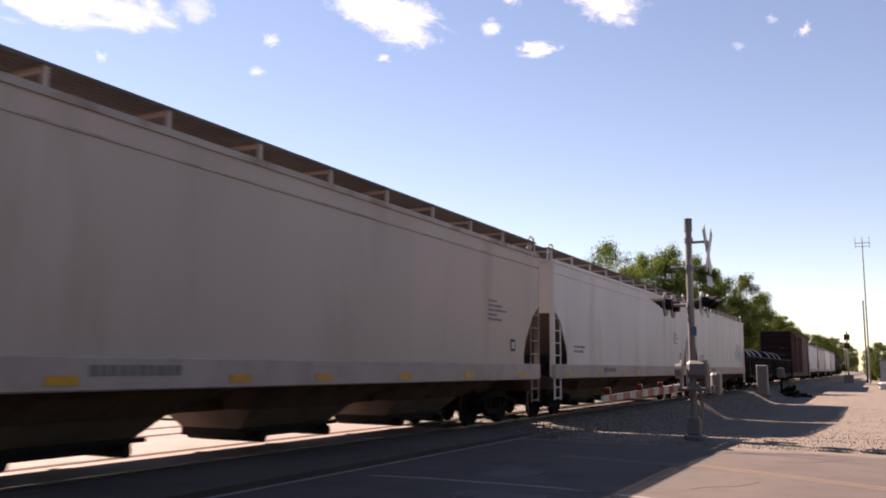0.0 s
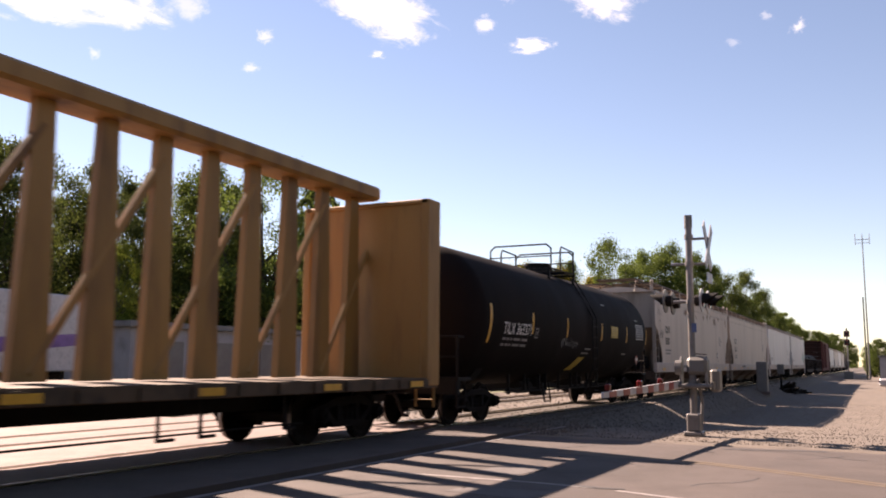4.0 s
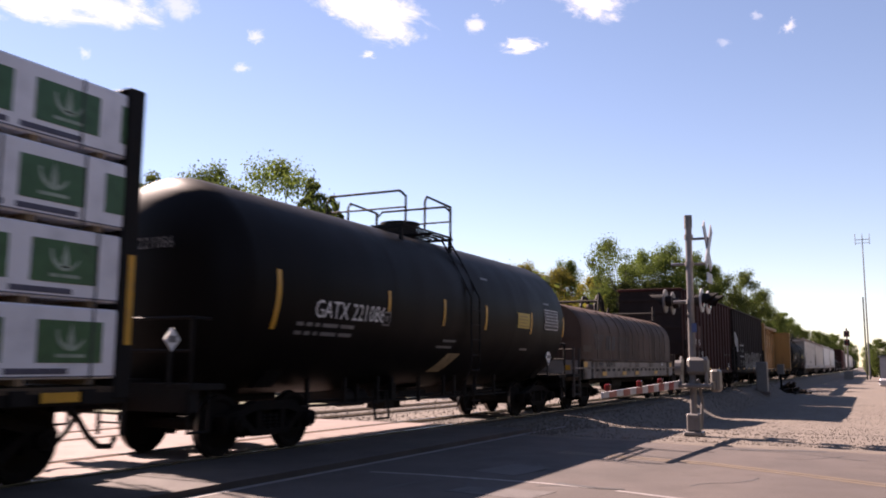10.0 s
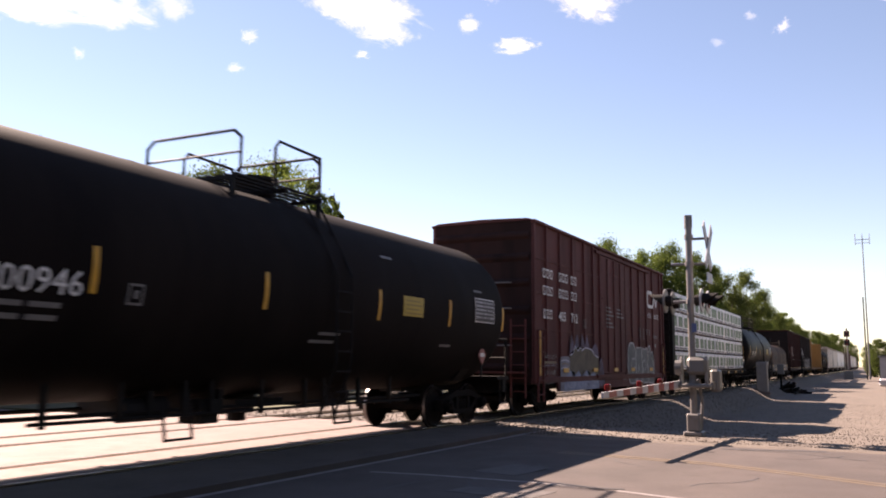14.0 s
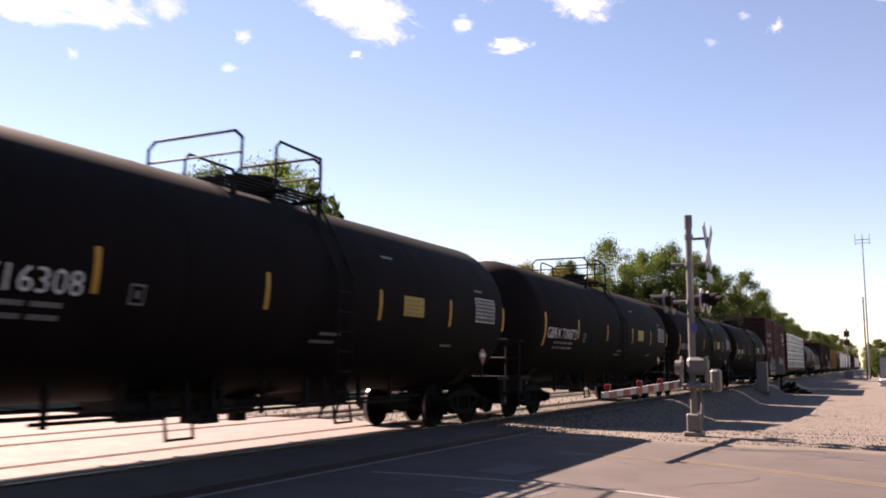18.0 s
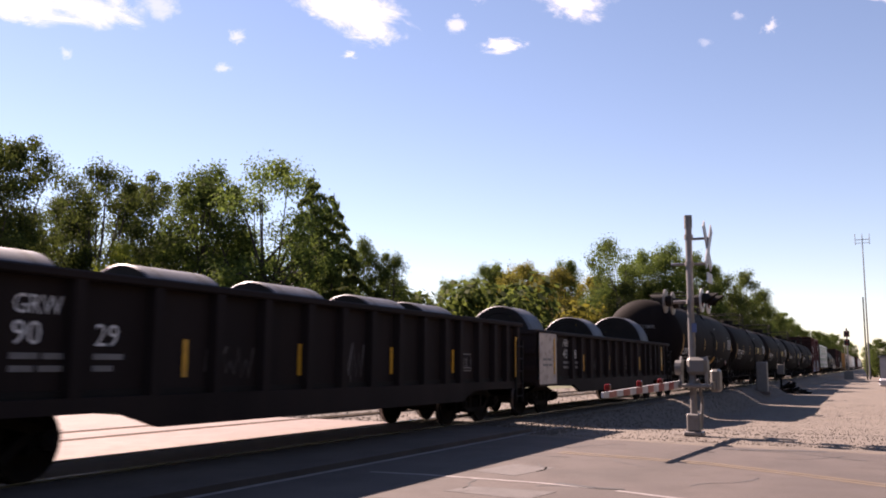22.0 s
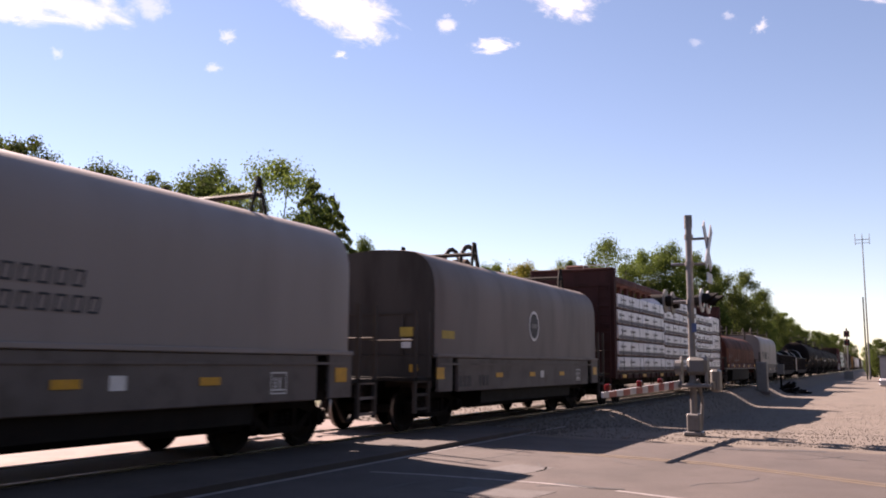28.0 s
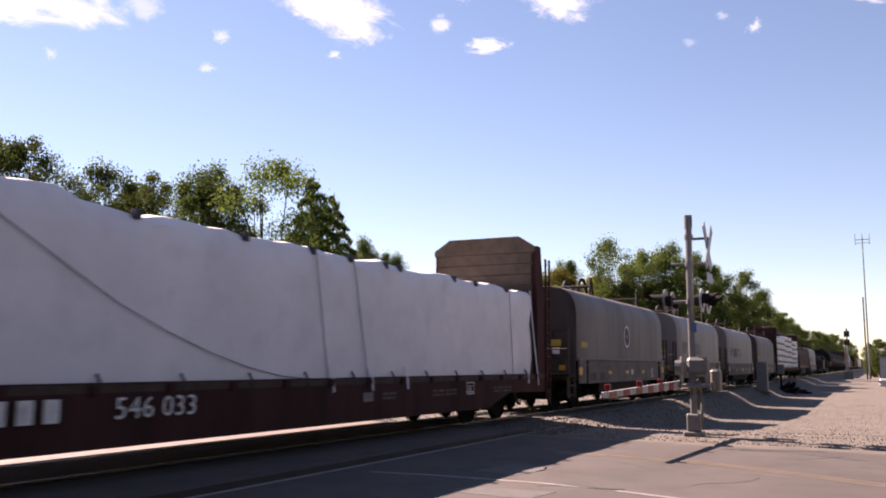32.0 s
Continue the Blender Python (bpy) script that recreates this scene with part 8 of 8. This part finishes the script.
def tree_mesh(seed, leaf, n_leaf, wide=0.3, low=0.22, clumps=70, leaf_size=0.2, gaps=0.0):
    """A 12 m tree: forked trunk, limbs that reach into the crown, leaf clumps in an uneven outline."""
    rnd = random.Random(seed)
    H = 12.0
    bm = B()
    trunk_top = Vector((rnd.uniform(-0.3, 0.3), rnd.uniform(-0.3, 0.3), H * 0.55))
    rod(bm, (0, 0, 0), trunk_top * 0.5, 0.24, 9, 0.18)
    rod(bm, trunk_top * 0.5, trunk_top, 0.18, 8, 0.10)
    cz, rz = H * (low + 1) / 2, H * (1 - low) / 2
    lobes = [(rnd.uniform(0, math.tau), rnd.uniform(0.7, 1.2)) for _ in range(7)]
    centres = []
    for i in range(clumps):
        a = rnd.uniform(0, math.tau)
        t = rnd.uniform(-1, 1)
        f = math.sqrt(max(0.0, 1 - abs(t) ** 2.2))
        lob = 1 + 0.28 * sum(math.cos(3 * (a - la)) * w for la, w in lobes) / 7 + 0.2 * noise.noise((math.cos(a) * 2, math.sin(a) * 2, t * 3 + seed))
        q = rnd.random() ** 0.4
        p = Vector((math.cos(a) * f * q * wide * H * lob, math.sin(a) * f * q * wide * H * lob, cz + t * rz * (0.9 + 0.2 * rnd.random())))
        if gaps and noise.noise((p.x * 0.5, p.y * 0.5, p.z * 0.5 + seed)) < gaps - 0.35:
            continue
        centres.append((p, rnd.uniform(0.45, 1.0) * (0.75 + 0.5 * f)))
        if i % 2 == 0:
            k = rnd.uniform(0.35, 0.95)
            st = trunk_top * k
            mid = st.lerp(p, 0.5) + Vector((rnd.uniform(-0.3, 0.3), rnd.uniform(-0.3, 0.3), rnd.uniform(0, 0.5)))
            rod(bm, st, mid, 0.075, 6, 0.05)
            rod(bm, mid, p, 0.05, 5, 0.012)
    trunk = mesh_of("trunk", bm, M_BARK)
    vs, fs = [], []
    per = max(1, n_leaf // len(centres))
    for c, cr in centres:
        for _ in range(per):
            o = Vector((rnd.gauss(0, 1), rnd.gauss(0, 1), rnd.gauss(0, 0.8))).normalized() * cr * rnd.random() ** 0.42 * rnd.choice((1, 1, 1, 1.35))
            p = c + o
            n = (o.normalized() + Vector((rnd.uniform(-1, 1), rnd.uniform(-1, 1), rnd.uniform(-0.4, 1)))).normalized()
            u = n.orthogonal().normalized()
            a = rnd.uniform(0, math.tau)
            u = u * math.cos(a) + n.cross(u) * math.sin(a)
            v = n.cross(u)
            s = leaf_size * rnd.uniform(0.6, 1.4)
            k = len(vs)
            vs += [tuple(p - u * s * 0.5), tuple(p + v * s * 0.34), tuple(p + u * s * 0.6), tuple(p - v * s * 0.34)]
            fs.append((k, k + 1, k + 2, k + 3))
    me = bpy.data.meshes.new("crown")
    me.from_pydata(vs, [], fs)
    me.materials.append(leaf)
    return trunk, me


def conifer_mesh(seed, leaf, n_leaf):
    """A ragged 12 m conifer: straight trunk, drooping boughs in uneven tiers hung with short sprays."""
    rnd = random.Random(seed)
    bm = B()
    rod(bm, (0, 0, 0), (0.1, 0, 11.6), 0.2, 8, 0.03)
    boughs = []
    for i in range(34):
        t = (i / 34) ** 0.9
        z = 2.2 + 9.4 * t
        a = i * 2.4 + rnd.uniform(-0.4, 0.4)
        ln = (4.0 * (1 - t) ** 0.8 + 0.35) * rnd.uniform(0.5, 1.2)
        st = Vector((0.1 * t, 0, z))
        mid = st + Vector((math.cos(a) * ln * 0.6, math.sin(a) * ln * 0.6, 0.18 * ln))
        end = st + Vector((math.cos(a) * ln, math.sin(a) * ln, -0.10 * ln))
        rod(bm, st, mid, 0.045, 5, 0.03)
        rod(bm, mid, end, 0.03, 5, 0.01)
        boughs.append((st, mid, end, ln))
    trunk = mesh_of("trunk", bm, M_BARK)
    vs, fs = [], []
    tot = sum(b[3] for b in boughs)
    for st, mid, end, ln in boughs:
        for _ in range(int(n_leaf * ln / tot)):
            t = rnd.uniform(0.15, 1.05)
            p = st.lerp(mid, t / 0.6) if t < 0.6 else mid.lerp(end, (t - 0.6) / 0.4)
            p = p + Vector((rnd.gauss(0, 0.09), rnd.gauss(0, 0.09), -abs(rnd.gauss(0, 0.2))))
            u = Vector((rnd.gauss(0, 0.5), rnd.gauss(0, 0.5), -1)).normalized()
            v = u.orthogonal().normalized()
            q = rnd.uniform(0, math.tau)
            v = v * math.cos(q) + u.cross(v) * math.sin(q)
            sz = rnd.uniform(0.14, 0.3)
            k = len(vs)
            vs += [tuple(p - u * sz * 0.5), tuple(p + v * sz * 0.22), tuple(p + u * sz * 0.6), tuple(p - v * sz * 0.22)]
            fs.append((k, k + 1, k + 2, k + 3))
    me = bpy.data.meshes.new("crown")
    me.from_pydata(vs, [], fs)
    me.materials.append(leaf)
    return trunk, me


def bush_mesh(seed, w, h, leaf, n):
    rnd = random.Random(seed)
    vs, fs = [], []
    cs = [(Vector((rnd.uniform(-w, w) / 2, rnd.uniform(-w, w) / 2.6, h * rnd.uniform(0.15, 0.8))), rnd.uniform(0.25, 0.5) * h * 0.6) for _ in range(26)]
    for i in range(n):
        c, r = rnd.choice(cs)
        o = Vector((rnd.gauss(0, 1), rnd.gauss(0, 1), rnd.gauss(0, 1))).normalized() * r * rnd.random() ** 0.4
        p = c + o
        p.z = max(0.05, p.z)
        n_ = (o.normalized() + Vector((rnd.uniform(-1, 1), rnd.uniform(-1, 1), rnd.uniform(-0.3, 1)))).normalized()
        u = n_.orthogonal().normalized()
        v = n_.cross(u)
        s = rnd.uniform(0.16, 0.34)
        k = len(vs)
        vs += [tuple(p - u * s * 0.5), tuple(p + v * s * 0.32), tuple(p + u * s * 0.6), tuple(p - v * s * 0.32)]
        fs.append((k, k + 1, k + 2, k + 3))
    me = bpy.data.meshes.new("foliage")
    me.from_pydata(vs, [], fs)
    me.materials.append(leaf)
    return me


def far_axis(px_x):
    """Direction on the ground for a column of the view."""
    a = radians(27.0) - math.atan((px_x - 784) / 1505.0)
    return Vector((math.cos(a), math.sin(a), 0))


KINDS = {
    "round": tree_mesh(1, M_LEAFD, 30000, 0.26, 0.15, 90, 0.14),
    "open": tree_mesh(2, M_LEAF, 19000, 0.29, 0.22, 100, 0.14, 0.27),
    "oval": tree_mesh(3, M_LEAF, 26000, 0.22, 0.1, 85, 0.14),
    "wide": tree_mesh(5, M_LEAFD, 28000, 0.32, 0.25, 95, 0.14, 0.1),
    "gold": tree_mesh(7, M_LEAFY, 26000, 0.26, 0.08, 90, 0.15),
    "full": tree_mesh(8, M_LEAF, 36000, 0.25, 0.08, 120, 0.15),
    "fulld": tree_mesh(9, M_LEAFD, 34000, 0.26, 0.08, 120, 0.15),
    "lime": tree_mesh(10, M_LEAFL, 22000, 0.34, 0.05, 85, 0.14),
    "conifer": conifer_mesh(4, M_LEAFD, 16000),
}
LABELS = {"round": "dark green broadleaf tree behind the tracks", "open": "thin-crowned green tree with gaps of sky", "oval": "dense green broadleaf tree behind the tracks",
          "wide": "broad dark green tree behind the tracks", "gold": "yellowing autumn tree behind the tracks", "full": "dense sunlit green broadleaf tree", "fulld": "dense dark green broadleaf tree",
          "lime": "low bright lime-green tree", "conifer": "ragged dark conifer with drooping boughs"}


def tree(kind, col, row, dist, seed, slim=1.0):
    """A tree whose crown top is seen at a column and row of the view, at that distance."""
    d = far_axis(col)
    if 1200 < col < 1530:
        dist = max(dist, 18.0 / d.y)
    k = math.cos(math.atan((col - 784) / 1505.0))
    top = 1.41 + (643 + (col - 784) * 0.0075 - row) / 1505.0 * dist * k
    e = thing("tree", LABELS[kind], "tree", "trees behind the railway", (d.x * dist, d.y * dist, GZ if d.y * dist > 8 else land(d.x * dist, d.y * dist)), seed * 77 % 360)
    tr, cr = KINDS[kind]
    s = (top - GZ) / (0.945 * max(v.co.z for v in cr.vertices))
    t = part("trunk", tr, None, e, "brown bark trunk with limbs")
    c = part("crown", cr, None, e)
    e.matrix_basis = e.matrix_basis @ Matrix.Diagonal((s * slim, s * slim, s, 1))
    return e


TREES = [
    ("fulld", -70, 232, 44, 1), ("round", 12, 250, 46, 2, 0.8), ("wide", 80, 345, 52, 3, 0.8), ("wide", 165, 284, 50, 4, 0.9), ("round", 262, 324, 55, 5, 0.9), ("full", 362, 296, 50, 6, 0.85),
    ("open", 462, 274, 48, 7, 0.95), ("conifer", 548, 330, 50, 8, 0.9), ("conifer", 585, 362, 52, 46, 0.8), ("full", 640, 428, 58, 9, 0.8), ("oval", 690, 452, 58, 10, 0.75), ("fulld", 120, 375, 62, 11), ("fulld", 300, 415, 64, 12),
    ("fulld", 440, 405, 60, 13, 0.9), ("fulld", 540, 420, 66, 14, 0.9), ("round", 690, 492, 72, 15, 0.8), ("lime", 205, 432, 46, 47, 0.7), ("full", 380, 425, 56, 48, 0.8), ("full", 560, 428, 56, 49, 0.7),
    ("oval", 800, 500, 92, 16, 0.9), ("oval", 870, 472, 88, 17, 0.9), ("gold", 930, 470, 90, 18, 0.9),
    ("gold", 985, 478, 92, 19), ("oval", 1010, 465, 94, 20, 0.7), ("round", 900, 490, 100, 21), ("open", 1095, 424, 82, 22, 0.8), ("full", 1135, 450, 86, 23, 0.9), ("full", 1185, 436, 88, 24, 0.85),
    ("full", 1235, 452, 92, 25, 0.9), ("fulld", 1285, 486, 100, 26, 0.9), ("fulld", 1325, 482, 104, 27, 0.8), ("full", 1345, 520, 112, 28, 0.75), ("full", 1070, 495, 96, 29, 0.9),
    ("oval", 1385, 556, 150, 30), ("full", 1415, 584, 170, 31), ("oval", 1440, 588, 200, 32), ("full", 1468, 593, 230, 33), ("oval", 1510, 625, 300, 34),
    ("oval", 1552, 596, 170, 35), ("round", 1590, 590, 172, 36), ("wide", -160, 240, 48, 37), ("wide", 745, 520, 90, 38),
    ("gold", 880, 482, 97, 39), ("gold", 957, 484, 99, 40), ("gold", 1008, 486, 101, 41), ("gold", 905, 490, 84, 42), ("gold", 1045, 492, 88, 43), ("oval", 838, 497, 95, 44), ("gold", 970, 495, 83, 45),
    ("fulld", 1365, 545, 120, 54, 0.9), ("fulld", 1378, 556, 130, 55), ("full", 1396, 566, 140, 56), ("fulld", 1408, 580, 150, 57), ("fulld", 1426, 586, 160, 58), ("full", 1452, 590, 180, 59),
    ("fulld", 1478, 594, 200, 60), ("fulld", 1490, 602, 220, 61), ("full", 1503, 608, 240, 62), ("fulld", 1462, 600, 190, 63), ("full", 1536, 604, 180, 64), ("fulld", 1562, 600, 185, 65),
    ("fulld", 1160, 500, 84, 50), ("fulld", 1110, 500, 80, 51, 0.9), ("fulld", 1250, 505, 90, 52), ("fulld", 1305, 520, 98, 53),
]
for a in TREES:
    tree(*a)
BUSH = [bush_mesh(11, 6, 3.4, M_LEAFD, 5000), bush_mesh(12, 6, 3.0, M_LEAF, 5000), bush_mesh(13, 6, 3.0, M_LEAFY, 4500)]
rnd = random.Random(77)
for i in range(62):
    col = -150 + i * 30
    dist = 48 + max(0, (col - 500)) * 0.085 + rnd.uniform(-3, 5)
    d = far_axis(col)
    if 1200 < col < 1530:
        dist = max(dist, 17.5 / max(d.y, 0.02))
    elif col >= 1530:
        dist = 190
        d = far_axis(col + 45)
    if 18 < d.x * dist < 60 and d.y * dist < 39:
        dist = 41 / d.y
    b = tagged(new("bush", BUSH[2 if 880 < col < 1080 and i % 2 else i % 2]), "dense leafy bush under the trees", "bush", "bushes behind the railway")
    s = rnd.uniform(0.9, 1.5) * (1.0 if col > 1180 else 1.4 * (1 + dist / 300) if col > 700 else 1 + dist / 300)
    b.matrix_basis = pose(d.x * dist, d.y * dist, GZ if d.y * dist > 8 else land(d.x * dist, d.y * dist), 0, 0, rnd.uniform(0, 360)) @ Matrix.Diagonal((s, s, s, 1))

# ---------------------------------------------------------------- clouds


def cloud_mat(seed, thick):
    m = bpy.data.materials.new("cloud_glow")
    m.use_nodes = True
    n, l = m.node_tree.nodes, m.node_tree.links
    n.clear()
    out = n.new("ShaderNodeOutputMaterial")
    tc = n.new("ShaderNodeTexCoord")
    nz = n.new("ShaderNodeTexNoise")
    nz.inputs["Scale"].default_value, nz.inputs["Detail"].default_value, nz.inputs["Roughness"].default_value = 3.3, 12, 0.66
    nz.inputs["Distortion"].default_value = 0.5
    add = n.new("ShaderNodeVectorMath")
    add.operation = "ADD"
    add.inputs[1].default_value = (seed * 7.3, seed * 3.1, 0)
    flat = n.new("ShaderNodeVectorMath")
    flat.operation = "MULTIPLY"
    flat.inputs[1].default_value = (1, 1, 0)
    l.new(tc.outputs["Generated"], flat.inputs[0])
    l.new(flat.outputs[0], add.inputs[0])
    l.new(add.outputs[0], nz.inputs["Vector"])
    sub = n.new("ShaderNodeVectorMath")
    sub.operation = "SUBTRACT"
    sub.inputs[1].default_value = (0.5, 0.5, 0)
    l.new(flat.outputs[0], sub.inputs[0])
    ln = n.new("ShaderNodeVectorMath")
    ln.operation = "LENGTH"
    l.new(sub.outputs[0], ln.inputs[0])
    fall = n.new("ShaderNodeMapRange")
    fall.inputs["From Min"].default_value, fall.inputs["From Max"].default_value = 0.0, 0.5
    fall.inputs["To Min"].default_value, fall.inputs["To Max"].default_value = 0.36, -0.24
    l.new(ln.outputs["Value"], fall.inputs["Value"])
    ad = n.new("ShaderNodeMath")
    ad.operation = "ADD"
    l.new(nz.outputs["Fac"], ad.inputs[0])
    l.new(fall.outputs[0], ad.inputs[1])
    ramp = n.new("ShaderNodeMapRange")
    ramp.interpolation_type = "SMOOTHSTEP"
    ramp.inputs["From Min"].default_value, ramp.inputs["From Max"].default_value = 0.48, 0.80
    ramp.inputs["To Max"].default_value = thick
    l.new(ad.outputs[0], ramp.inputs["Value"])
    # flat sheet glows white by itself in place of sunlight on vapour
    em = n.new("ShaderNodeEmission")
    em.inputs["Color"].default_value, em.inputs["Strength"].default_value = (0.94, 0.97, 1, 1), 0.42
    tr = n.new("ShaderNodeBsdfTransparent")
    mx = n.new("ShaderNodeMixShader")
    rim = n.new("ShaderNodeMapRange")
    rim.interpolation_type = "SMOOTHSTEP"
    rim.inputs["From Min"].default_value, rim.inputs["From Max"].default_value = 0.38, 0.5
    rim.inputs["To Min"].default_value, rim.inputs["To Max"].default_value = 1, 0
    l.new(ln.outputs["Value"], rim.inputs["Value"])
    mu = n.new("ShaderNodeMath")
    mu.operation = "MULTIPLY"
    l.new(ramp.outputs[0], mu.inputs[0])
    l.new(rim.outputs[0], mu.inputs[1])
    l.new(mu.outputs[0], mx.inputs["Fac"])
    l.new(tr.outputs[0], mx.inputs[1])
    l.new(em.outputs[0], mx.inputs[2])
    l.new(mx.outputs[0], out.inputs["Surface"])
    return m


CLOUDS = []


def cloud(x0, y0, x1, y1, seed, thick=0.95, turn=0.0):
    """A thin high cloud bank that spans that window of the first view, 1,500 m away."""
    dist = 1500.0 + 4 * seed
    m = aim(7.865)
    e, rot = m.translation, m.to_3x3()

    def at(px, py):
        return e + rot @ Vector(((px - 784) / 1505.0, (441 - py) / 1505.0, -1)) * dist
    c = at((x0 + x1) / 2, (y0 + y1) / 2)
    bm = B()
    w, h = (x1 - x0) / 1505.0 * dist * 0.66, (y1 - y0) / 1505.0 * dist * 0.66
    bmesh.ops.create_grid(bm, x_segments=12, y_segments=6, size=1, matrix=Matrix.Diagonal((w, h, 1, 1)))
    for v in bm.verts:
        v.co.z = 20 * noise.noise((v.co.x * 0.01, v.co.y * 0.02, seed))
    ob = new("cloud", mesh_of("cloud", bm, cloud_mat(seed, thick), True))
    tagged(ob, "thin white fair-weather cloud drifting", "cloud", "drifting clouds", kind="structure")
    m0 = rot.to_4x4() @ pose(0, 0, 0, 0, 0, turn)
    CLOUDS.append((ob, m0, c, rot @ Vector((1, 0, 0))))
    ob.matrix_basis = Matrix.Translation(c) @ m0


for i, c in enumerate(((-90, -75, 250, 62, 0.95, -6), (130, -30, 345, 74, 0.6, -4), (290, -20, 400, 60, 0.35), (540, -55, 750, 60, 0.95, -14), (590, -22, 810, 96, 0.95, -18), (860, -40, 960, 20, 0.9), (840, 26, 897, 70, 0.5, -20),
                       (896, 66, 1000, 110, 0.9, 4), (965, -48, 1185, 52, 0.95, -3), (1345, 22, 1388, 48, 0.25), (1402, 38, 1445, 70, 0.5, 20), (435, 115, 475, 140, 0.35), (160, 88, 198, 114, 0.3), (460, 52, 500, 90, 0.4),
                       (1290, 70, 1325, 94, 0.2), (1530, -40, 1760, 16, 0.9), (660, 94, 698, 114, 0.6))):
    cloud(*c[:4], i + 1, *c[4:])


def motions():
    """The train rolls on at a steady pace; the clouds drift slowly."""
    for ob, s in TRAIN:
        m = ob.matrix_basis.copy()
        z = m.translation.z
        walk(ob, [(t, pose(s + SPEED * t, TRACK_Y, z)) for t in (0, 8, 16, 24, 32)])
    for ob, rot, c, side in CLOUDS:
        walk(ob, [(t, Matrix.Translation(c - side * 2.85 * t / 1505.0 * 1500.0) @ rot) for t in (0, 8, 16, 24, 32)])


motions()
